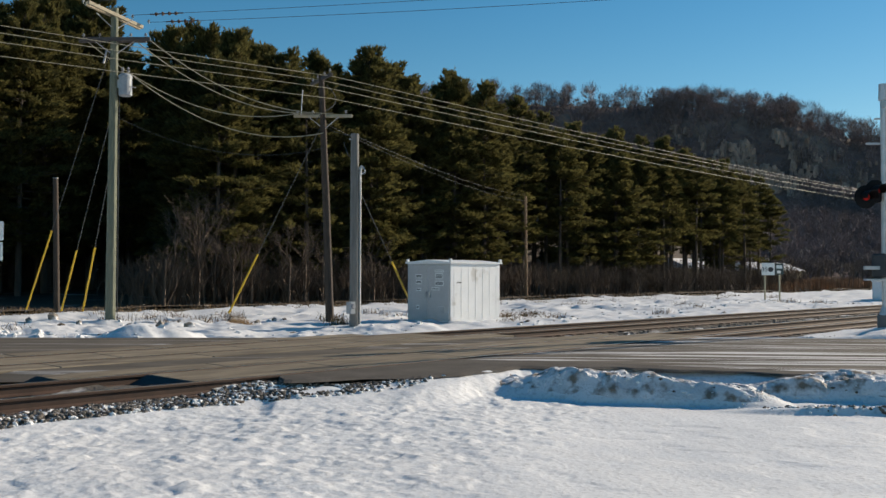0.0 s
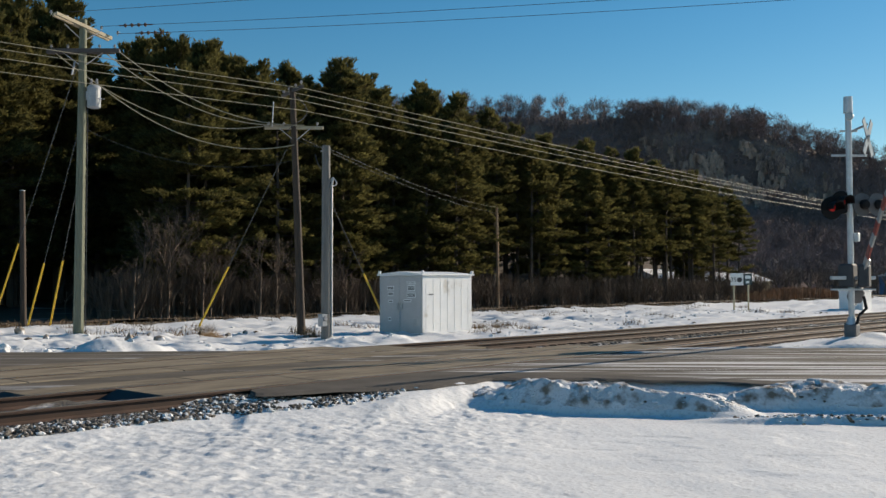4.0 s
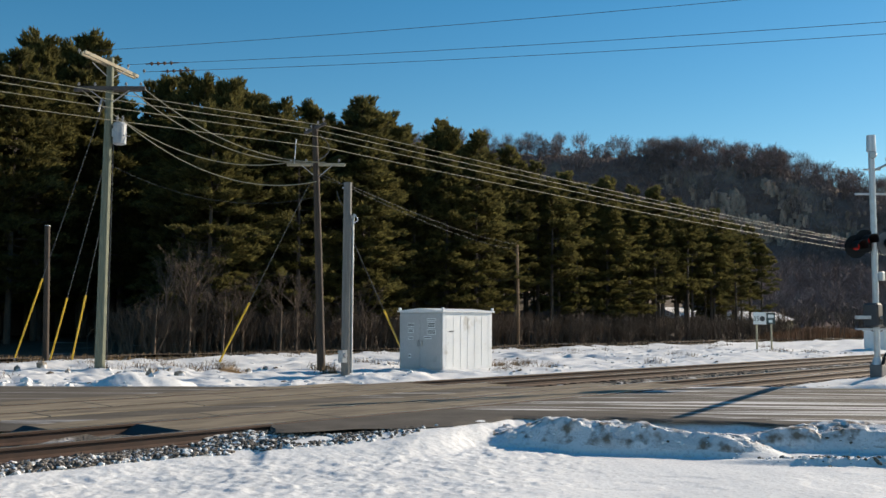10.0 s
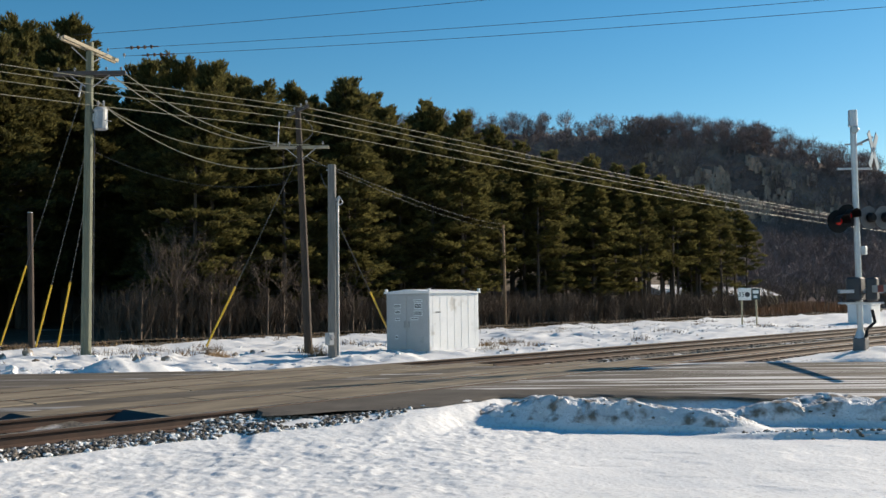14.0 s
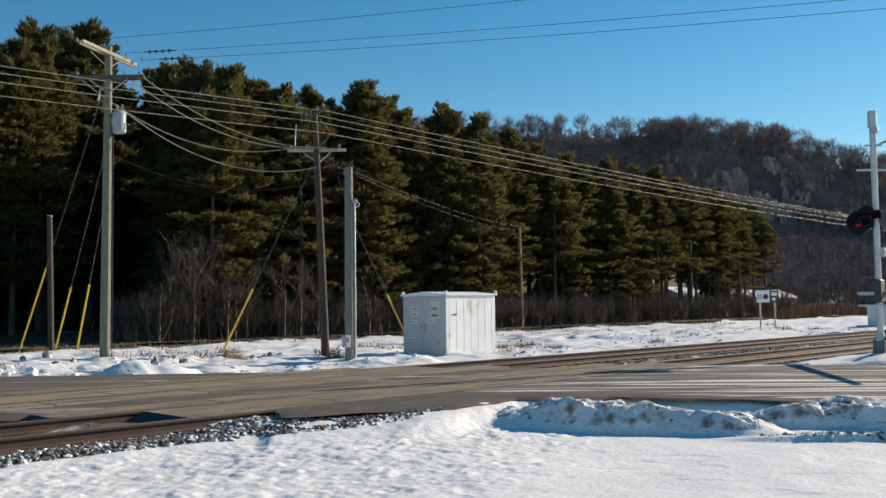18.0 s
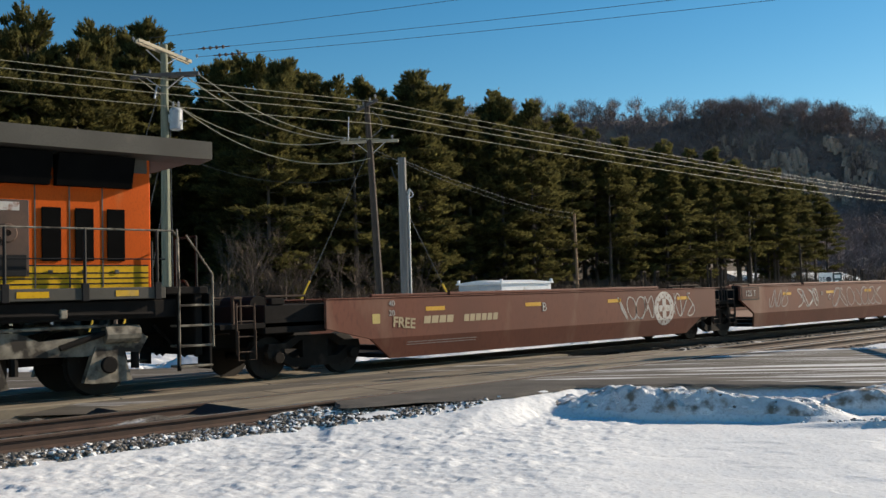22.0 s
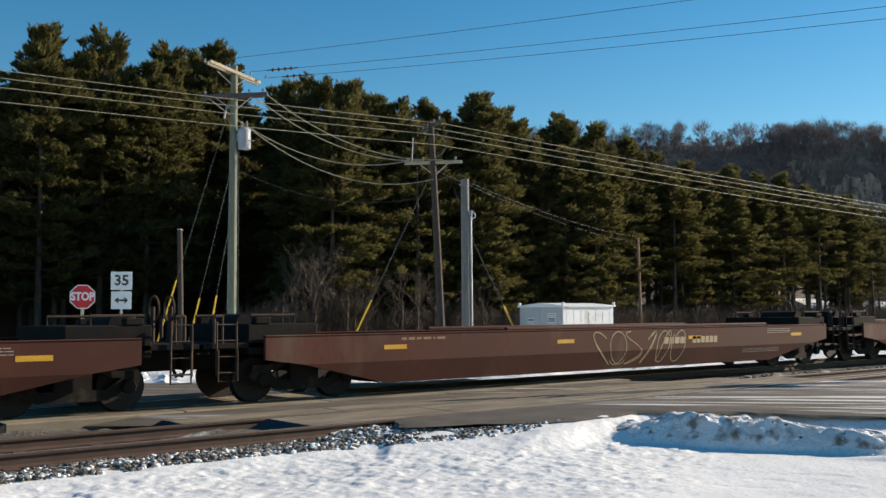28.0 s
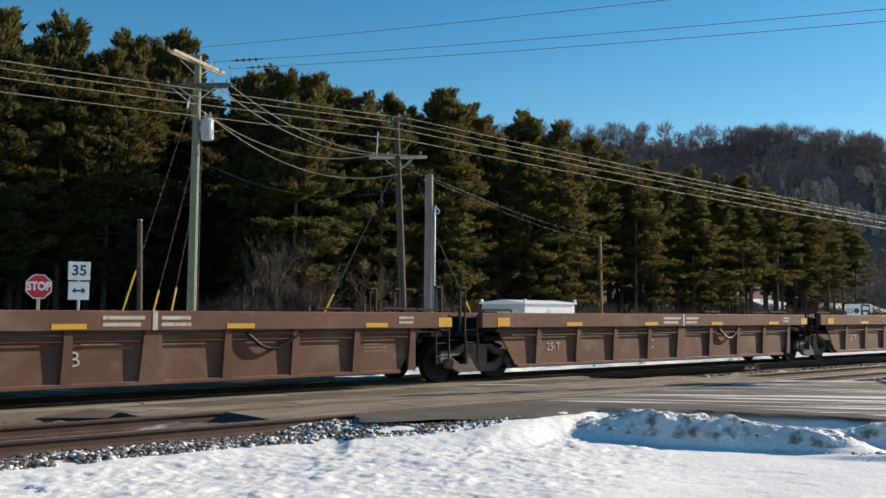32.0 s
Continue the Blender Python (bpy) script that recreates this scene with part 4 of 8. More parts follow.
guys = base("guy_wires", "taut guy wires anchoring the utility poles", "guy wires")
for a, b, ln in (((ax, ay, 10.2), (16.66, 42.12, -0.2), 4.6), ((ax, ay, 7.7), (17.04, 39.42, -0.2), 3.4), ((ax, ay, 5.95), (17.54, 38.47, -0.2), 3.7), ((22.95, 29.25, 7.5), (20.6, 32.3, -0.2), 2.75), ((20.2, 24.05, 4.6), (26.66, 27.85, -0.2), 4.0)):
    a, b = Vector(a), Vector(b)
    part("wire", Geo().tube([a, b], 0.012, 5), WIRE_DARK, guys)
    d = (a - b).normalized()
    gd = base("guy_guard", "bright yellow plastic guard on a guy wire", "guy guard", group="guy guards")
    part("sleeve", Geo().tube([b + d * 0.15, b + d * ln], 0.04, 8), YELLOW, gd)
    part("anchor_rod", Geo().tube([b - d * 0.3, b + d * 0.2], 0.018, 6), GALV, gd)

# ---- the signal cabinet ----
cx0, cx1, cy0, cy1, cz0, cz1 = 25.0, 27.75, 24.3, 26.6, -0.28, 1.90
# grey for the cabinet's door end: the face's shade is mixed into its paint
END_SHADE_GREY = material("shade_grey_door_end", (0.50, 0.50, 0.50), 0.5, dark=0.88, scale=1.5, grain=40, bump=0.05)
cab = base("equipment_cabinet", "white metal railway equipment cabinet with ribbed sides and double doors", "cabinet")
part("body", Geo().box(cx0, cx1, cy0, cy1, cz0, cz1, 0.015), WHITE, cab)
rf = Geo()
rf.add([(cx0 - 0.07, cy0 - 0.07, cz1), (cx1 + 0.07, cy0 - 0.07, cz1), (cx1 + 0.07, cy1 + 0.07, cz1), (cx0 - 0.07, cy1 + 0.07, cz1),
        (cx0 - 0.07, cy0 - 0.07, cz1 + 0.05), (cx1 + 0.07, cy0 - 0.07, cz1 + 0.05), (cx1 + 0.07, cy1 + 0.07, cz1 + 0.05), (cx0 - 0.07, cy1 + 0.07, cz1 + 0.05),
        (cx0 - 0.07, (cy0 + cy1) / 2, cz1 + 0.15), (cx1 + 0.07, (cy0 + cy1) / 2, cz1 + 0.15)],
       [(0, 3, 2, 1), (0, 1, 5, 4), (2, 3, 7, 6), (4, 5, 9, 8), (6, 7, 8, 9), (1, 2, 6, 9, 5), (3, 0, 4, 8, 7)])
part("roof", rf, WHITE, cab)
# sheet added over the whole door end to carry that shaded grey
part("door_surround", Geo().box(cx0 - 0.012, cx0 - 0.001, cy0 + 0.02, cy1 - 0.02, cz0 + 0.03, cz1 - 0.02, 0.003), END_SHADE_GREY, cab)
for i in range(7):
    x = cx0 + 0.2 + i * (cx1 - cx0 - 0.4) / 6
    part("rib", Geo().box(x - 0.025, x + 0.025, cy0 - 0.006, cy0, cz0 + 0.08, cz1 - 0.06, 0.006), WHITE, cab)
for x, y in ((cx0, cy0), (cx1, cy0), (cx0, cy1), (cx1, cy1)):
    part("lifting_post", Geo().box(x - 0.05, x + 0.05, y - 0.06, y + 0.04, cz1 + 0.03, cz1 + 0.17, 0.015), WHITE, cab)
    part("skid_foot", Geo().box(x - 0.12, x + 0.12, y - 0.1, y + 0.1, cz0 - 0.2, cz0 + 0.02, 0.01), CONCRETE, cab)
for k in (0, 1):
    y0 = cy0 + 0.06 + k * 1.12
    d = part("door", Geo().box(cx0 - 0.035, cx0, y0, y0 + 1.06, cz0 + 0.1, cz1 - 0.07, 0.01), END_SHADE_GREY, cab)
    part("handle", Geo().box(cx0 - 0.09, cx0 - 0.035, y0 + (0.95 if k == 0 else 0.04), y0 + (1.02 if k == 0 else 0.11), 0.62, 0.86, 0.01), GALV, d)
    for z in (0.0, 0.8, 1.5):
        part("hinge", Geo().tube([(cx0 - 0.04, y0 + (0.01 if k == 0 else 1.05), z), (cx0 - 0.04, y0 + (0.01 if k == 0 else 1.05), z + 0.14)], 0.018, 6), GALV, d)
for y, z, w, h, lines in ((25.95, 1.42, 0.30, 0.10, 2), (25.95, 1.20, 0.24, 0.10, 2), (25.95, 0.92, 0.20, 0.06, 1), (24.85, 1.62, 0.42, 0.03, 1), (24.85, 1.42, 0.34, 0.16, 3), (24.85, 1.16, 0.40, 0.13, 3), (25.05, 0.95, 0.36, 0.05, 1), (26.0, 0.25, 0.1, 0.1, 1)):
    nb = part("notice", Geo().box(cx0 - 0.039, cx0 - 0.0352, y - w / 2 - 0.03, y + w / 2 + 0.03, z - h / 2 - 0.03, z + h / 2 + 0.03), WHITE_SIGN, cab, "white notice with unreadable dark lines")
    for i in range(lines):
        zz = z + h / 2 - (i + 0.5) * h / lines
        part("print", Geo().box(cx0 - 0.043, cx0 - 0.0395, y - w / 2, y + w / 2, zz - h / lines * 0.3, zz + h / lines * 0.3), INK, nb)
part("notice", Geo().box(cx0 + 0.32, cx0 + 0.58, cy0 - 0.016, cy0 - 0.012, 1.17, 1.21), DULL, cab, "small dark printed strip")
part("vent", Geo().box(cx0 - 0.05, cx0 - 0.035, 24.55, 24.9, 0.05, 0.3, 0.01), GALV, cab)

cab2 = base("relay_case", "small white equipment case beyond the tracks", "cabinet", (62.6, 21.6, -0.25))
part("body", Geo().box(0, 1.6, 0, 1.5, 0, 1.30, 0.02), WHITE, cab2)
part("roof", Geo().box(-0.06, 1.66, -0.06, 1.56, 1.30, 1.40, 0.03), WHITE, cab2)
part("door", Geo().box(-0.03, 0, 0.2, 1.3, 0.12, 1.2, 0.01), WHITE, cab2)

# ---- the crossing signal with its gate ----
GX, GY, GZ = 27.5, 9.8, 0.0
LENS_RED = glow("red_signal_lens", (0.40, 0.012, 0.012), 0.07)
sig = base("crossing_signal", "silver level-crossing mast with red flashers, a crossbuck and a gate", "crossing signal", (GX, GY, GZ))
part("foundation", Geo().box(-0.17, 0.17, -0.17, 0.17, -0.5, 0.42, 0.03), DULL, sig)
part("mast", Geo().tube([(0, 0, 0.38), (0, 0, 6.45)], 0.085, 14), SILVER, sig)
part("base_casting", Geo().tube([(0, 0, 0.4), (0, 0, 0.62)], 0.17, 12, 0.1), SILVER, sig)
part("bell", Geo().tube([(0, 0, 6.42), (0, 0, 6.6), (0, 0, 6.88)], 0.13, 14, 0.12), SILVER, sig, "silver crossing bell on top of the mast")
part("bell_gong", Geo().disc((-0.1, -0.08, 6.3), "x", 0.11, 0.06, 14, 0, 0.02), GALV, sig)
CB = Vector((0.688, -0.725, 0))
arm_ = part("crossbuck_bracket", Geo().tube([(0, 0, 5.85), CB * 0.55 + Vector((0, 0, 6.1))], 0.035, 8), SILVER, sig)
cbk = part("crossbuck_hub", Geo().tube([CB * 0.5 + Vector((0, 0, 5.75)), CB * 0.6 + Vector((0, 0, 5.75))], 0.05, 8), SILVER, sig)
for s in (-1, 1):
    q = Matrix.Translation(CB * 0.55 + Vector((0, 0, 5.72))) @ pose(0, 0, 0, 0, 0, 91) @ pose(0, 0, 0, s * 36, 0, 0)
    part("crossbuck_blade", Geo().box(-0.012, 0.012, -0.11, 0.11, -0.61, 0.61, 0.006, q), PORCELAIN, cbk, "grey back of a crossbuck blade")
part("cross_bar", bar((0, 0, 5.2), RIGHT, 1.0, 0.06, 0.06), SILVER, sig)
part("cross_bar", bar((0, 0, 5.9), RIGHT, 0.5, 0.05, 0.05), SILVER, sig)
part("junction_box", Geo().box(0.05, 0.22, -0.2, -0.06, 2.75, 3.0, 0.02), SILVER, sig)
part("flasher_arm", bar((0, 0, 3.80), RIGHT, 1.15, 0.05, 0.05), BLACK, sig)


def flasher(parent, c, turn, lit):
    m = Matrix.Translation(c) @ pose(0, 0, 0, 0, 0, turn)
    g = Geo().disc((0, 0, 0), "y", 0.33, 0.02, 22)
    g.v = [m @ Vector(p) for p in g.v]
    f = part("flasher", g, BLACK if lit else DULL, parent, "black round flasher with a hooded red lens")
    g = Geo()
    nn = 14
    hood = []
    for i in range(nn + 1):
        a = math.pi * (i / nn) * 1.2 - 0.1 * math.pi
        for t, rr in ((0.0, 0.165), (0.48, 0.175), (0.48, 0.160), (0.0, 0.15)):
            cut = t * (1 - 0.25 * abs(math.cos(a)))
            hood.append((rr * math.cos(a), -0.03 - cut, rr * math.sin(a)))
    fs = []
    for i in range(nn):
        for j in range(4):
            fs.append((i * 4 + j, (i + 1) * 4 + j, (i + 1) * 4 + (j + 1) % 4, i * 4 + (j + 1) % 4))
    g.add([m @ Vector(p) for p in hood], fs)
    part("hood", g, BLACK, f)
    g = Geo().disc((0, 0.1, 0), "y", 0.14, 0.2, 14, 0, 0.05)
    g.v = [m @ Vector(p) for p in g.v]
    part("lamp_housing", g, BLACK, f)
    g = Geo().disc((0, -0.03, 0), "y", 0.105, 0.03, 16, 0, 0.008)
    g.v = [m @ Vector(p) for p in g.v]
    part("lens", g, LENS_RED, f, "glowing red signal lens")


# two lamps face the road on this side, two face away
flasher(sig, -RIGHT * 0.30 + Vector((0.0, -0.06, 3.86)), -38, True)
flasher(sig, -RIGHT * 0.62 + Vector((0.0, -0.10, 3.70)), -38, True)
flasher(sig, RIGHT * 0.36 + Vector((0, 0, 3.80)), 150, False)
flasher(sig, RIGHT * 0.78 + Vector((0, 0, 3.80)), 150, False)
part("gate_mechanism", Geo().box(-0.2, 0.2, -0.12, 0.3, 1.45, 2.12, 0.05), MECH, sig, "dark gate motor housing")
part("gate_mechanism", Geo().box(-0.14, 0.14, -0.52, -0.22, 1.45, 2.1, 0.05), MECH, sig, "dark gate motor housing")
part("side_bracket", bar((0, -0.05, 1.72), RIGHT, 1.25, 0.14, 0.1), SILVER, sig)
part("side_bracket", bar((0, -0.05, 1.39), RIGHT, 1.25, 0.14, 0.05), SILVER, sig)
part("cable_hose", Geo().tube([Vector((0.25, -0.25, 1.2)), Vector((0.3, -0.3, 0.85)), Vector((0.12, -0.2, 0.7)), Vector((-0.05, -0.2, 0.6)), Vector((-0.1, -0.17, 0.42))], 0.045, 8), BLACK, sig)

# the gate arm: its own part, turning on the mechanism; built along +x from the pivot
GATE_RED = material("faded_red_tape", (0.34, 0.08, 0.06), 0.6, dark=0.8, bump=0)
GATE_WHITE = material("dull_white_tape", (0.46, 0.44, 0.41), 0.6, dark=0.8, bump=0)
gate = new("gate_arm")
gate.parent = sig
tagged(gate, "red-and-white striped gate arm with a counterweight")
for i in range(13):
    a, b = 0.25 + i * 0.42, 0.25 + (i + 1) * 0.42
    hgt = 0.10 - 0.003 * i
    part("stripe", Geo().box(a, b, -0.03, 0.03, -hgt, hgt, 0.006), GATE_RED if i % 2 else GATE_WHITE, gate)
part("support_arm", Geo().box(-1.1, 0.6, 0.04, 0.10, -0.07, 0.07, 0.02), GALV, gate)
part("counterweight", Geo().box(-0.95, -0.5, -0.18, 0.18, -0.16, 0.16, 0.04), DULL, gate)

# ---- road signs ----
def sign_turn(at):
    return math.degrees(math.atan2(at[1], at[0])) - 90


def octagon(r):
    return [(r * math.cos(math.radians(22.5 + 45 * k)), r * math.sin(math.radians(22.5 + 45 * k))) for k in range(8)]


at = (10.15, 31.7, -0.3)
ss = base("stop_sign", "red octagonal stop sign with a white border on a wooden post", "stop sign", at, sign_turn(at) + 4)
part("post", Geo().box(-0.05, 0.05, 0.0, 0.09, -0.5, 2.3, 0.008), POST, ss)
pl_ = part("border", Geo().plate([(u, w + 2.62) for u, w in octagon(0.425)], "y", -0.006, -0.002), WHITE_SIGN, ss)
pr_ = part("panel", Geo().plate([(u, w + 2.62) for u, w in octagon(0.392)], "y", -0.012, -0.0065), RED_SIGN, ss)
words("STOP", 0.325, WHITE_SIGN, ss, Matrix.Translation((0, -0.014, 2.62)) @ SIDE @ Matrix.Diagonal((0.92, 1.15, 1, 1)), label="white capital letters", fat=0.012)

at = (12.3, 34.1, -0.3)
rs = base("route_marker", "white route sign above an arrow plate on a steel post", "road sign", at, sign_turn(at) + 2)
part("post", Geo().box(-0.045, 0.045, 0.0, 0.05, -0.5, 3.2, 0.008), GALV, rs)
part("number_panel", Geo().box(-0.37, 0.37, -0.008, -0.002, 2.94, 3.60, 0.003), WHITE_SIGN, rs)
part("arrow_panel", Geo().box(-0.35, 0.35, -0.008, -0.002, 2.24, 2.88, 0.003), WHITE_SIGN, rs)
words("35", 0.52, INK, rs, Matrix.Translation((0, -0.011, 3.27)) @ SIDE, label="black numerals", fat=0.014)
part("arrow", Geo().plate([(-0.24, 2.56), (-0.10, 2.68), (-0.10, 2.595), (0.10, 2.595), (0.10, 2.68), (0.24, 2.56), (0.10, 2.44), (0.10, 2.525), (-0.10, 2.525), (-0.10, 2.44)], "y", -0.013, -0.0085), INK, rs, "black double-headed arrow")

at = (59.5, 28.3, -0.3)
hs = base("junction_sign", "small pale route sign panels on two posts by the highway", "road sign", at, sign_turn(at) - 8)
for x in (-0.5, 0.42):
    part("post", Geo().box(x - 0.05, x + 0.05, 0.0, 0.09, -0.6, 2.1, 0.008), POST, hs)
part("sign_panel", Geo().box(-0.70, 0.12, -0.01, -0.003, 1.75, 2.55, 0.004), WHITE_SIGN, hs)
part("sign_panel", Geo().box(0.15, 0.68, -0.01, -0.003, 1.78, 2.52, 0.004), GREEN_SIGN, hs)
part("marking", Geo().disc((-0.12, -0.013, 2.12), "y", 0.17, 0.005, 16), INK, hs)
words("35", 0.42, INK, hs, Matrix.Translation((-0.5, -0.013, 2.12)) @ SIDE, label="dark numerals")
part("marking", Geo().box(0.24, 0.60, -0.014, -0.0105, 2.18, 2.4), WHITE_SIGN, hs)
part("marking", Geo().box(0.28, 0.5, -0.014, -0.0105, 1.88, 2.05), WHITE_SIGN, hs)

# ---- the far house and shed ----
SIDING = material("yellow_siding", (0.50, 0.42, 0.24), 0.8, dark=0.8, scale=1, stretch=(1, 1, 8), bump=0.2)
BLUE_METAL = material("blue_sheet_metal", (0.10, 0.17, 0.30), 0.5, dark=0.8, bump=0.1)
GLASS_DARK = material("dark_window_glass", (0.02, 0.025, 0.03), 0.08, dark=0.9, bump=0)


def house(at, turn, lx, ly, hz, rise, ma, label):
    h = base("house", label, "house", at, turn)
    part("wall", Geo().box(0, lx, 0, ly, -0.5, hz), ma, h)
    r = Geo()
    e = 0.5
    r.add([(-e, -e, hz - 0.1), (lx + e, -e, hz - 0.1), (lx + e, ly + e, hz - 0.1), (-e, ly + e, hz - 0.1), (-e, ly / 2, hz + rise), (lx + e, ly / 2, hz + rise)],
          [(0, 1, 5, 4), (2, 3, 4, 5), (0, 4, 3), (1, 2, 5), (0, 3, 2, 1)])
    rf = part("roof", r, DIRTY_SNOW, h, "roof under snow")
    part("chimney", Geo().box(lx * 0.6, lx * 0.6 + 0.6, ly * 0.45, ly * 0.45 + 0.6, hz, hz + rise + 0.7, 0.03), CONCRETE, rf)
    for i in range(4):
        x = lx * (i + 0.7) / 4.6
        w = part("window", Geo().box(x - 0.55, x + 0.55, -0.05, 0.0, 0.9, 2.1, 0.02), WHITE_SIGN, h)
        part("pane", Geo().box(x - 0.45, x + 0.45, -0.06, -0.051, 1.0, 2.0), GLASS_DARK, w)
    part("door", Geo().box(lx * 0.12 - 0.45, lx * 0.12 + 0.45, -0.05, 0, 0, 2.05, 0.02), WHITE_SIGN, h)
    return h


house((128, 74, -0.2), -6, 9, 7, 2.6, 1.5, SIDING, "low yellow house with a snowy roof behind the trees")
house((143, 70, -0.2), -4, 13, 7, 2.3, 1.3, SIDING, "long low house with a snow-covered roof behind the trees")
house((190, 52, -0.2), 10, 14, 10, 3.2, 2.2, BLUE_METAL, "blue metal shed with a snowy roof far beyond the tracks")

# ---- woods ----
NEEDLE = material("pine_needles", (0.122, 0.118, 0.040), 0.8, dark=0.5, scale=0.45, grain=5, bump=0, island=0.35, spec=0.2)
_nt = NEEDLE.node_tree
_tl = _nt.nodes.new("ShaderNodeBsdfTranslucent")
_mx = _nt.nodes.new("ShaderNodeMixShader")
_mx.inputs[0].default_value = 0.48
_p = _nt.nodes["Principled BSDF"]
_warm = _nt.nodes.new("ShaderNodeHueSaturation")
_warm.inputs["Hue"].default_value, _warm.inputs["Value"].default_value = 0.487, 1.3
_nt.links.new(_p.inputs["Base Color"].links[0].from_socket, _warm.inputs["Color"])
_nt.links.new(_warm.outputs[0], _tl.inputs[0])
_nt.links.new(_p.outputs[0], _mx.inputs[1])
_nt.links.new(_tl.outputs[0], _mx.inputs[2])
_nt.links.new(_mx.outputs[0], _nt.nodes["Material Output"].inputs[0])
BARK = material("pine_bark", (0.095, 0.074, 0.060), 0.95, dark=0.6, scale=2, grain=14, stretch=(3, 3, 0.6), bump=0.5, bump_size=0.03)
TWIG = material("bare_twigs", (0.150, 0.108, 0.080), 0.9, dark=0.7, scale=0.6, grain=6, bump=0, island=0.35)
HILL_TWIG = material("hillside_twigs", (0.25, 0.19, 0.18), 0.95, dark=0.65, scale=0.05, grain=0.8, bump=0, island=0.4)


def needles(sprays, rng):
    """Soft fingers of needles: thin blades strewn along each twig of (place, way, length, width, count)."""
    n = np.array([s[4] for s in sprays])
    C = np.repeat(np.array([s[0] for s in sprays]), n, 0)
    D = np.repeat(np.array([s[1] for s in sprays]), n, 0)
    ln, wide = np.repeat([s[2] for s in sprays], n), np.repeat([s[3] for s in sprays], n)
    m = len(C)
    u = rng.random(m)
    f = wide * (1.1 - 0.75 * u)
    side = np.stack([-D[:, 1], D[:, 0], np.zeros(m)], 1)
    p = C + D * (ln * u)[:, None] + side * (rng.normal(0, 0.55, m) * f)[:, None]
    p[:, 2] += rng.normal(0, 0.26, m) * f
    e = D * 0.9 + np.stack([rng.uniform(-0.6, 0.6, m), rng.uniform(-0.6, 0.6, m), rng.uniform(-0.25, 0.55, m)], 1)
    e /= np.linalg.norm(e, axis=1)[:, None]
    s = np.cross(e, rng.normal(0, 1, (m, 3)) + np.array([0, 0, 0.8]))
    s *= (rng.uniform(0.035, 0.065, m) / (np.linalg.norm(s, axis=1) + 1e-6))[:, None]
    tip = p + e * rng.uniform(0.18, 0.38, m)[:, None]
    vs = np.stack([p - s, p + s, tip], 1).reshape(-1, 3)
    return vs.tolist(), np.arange(3 * m).reshape(-1, 3).tolist()


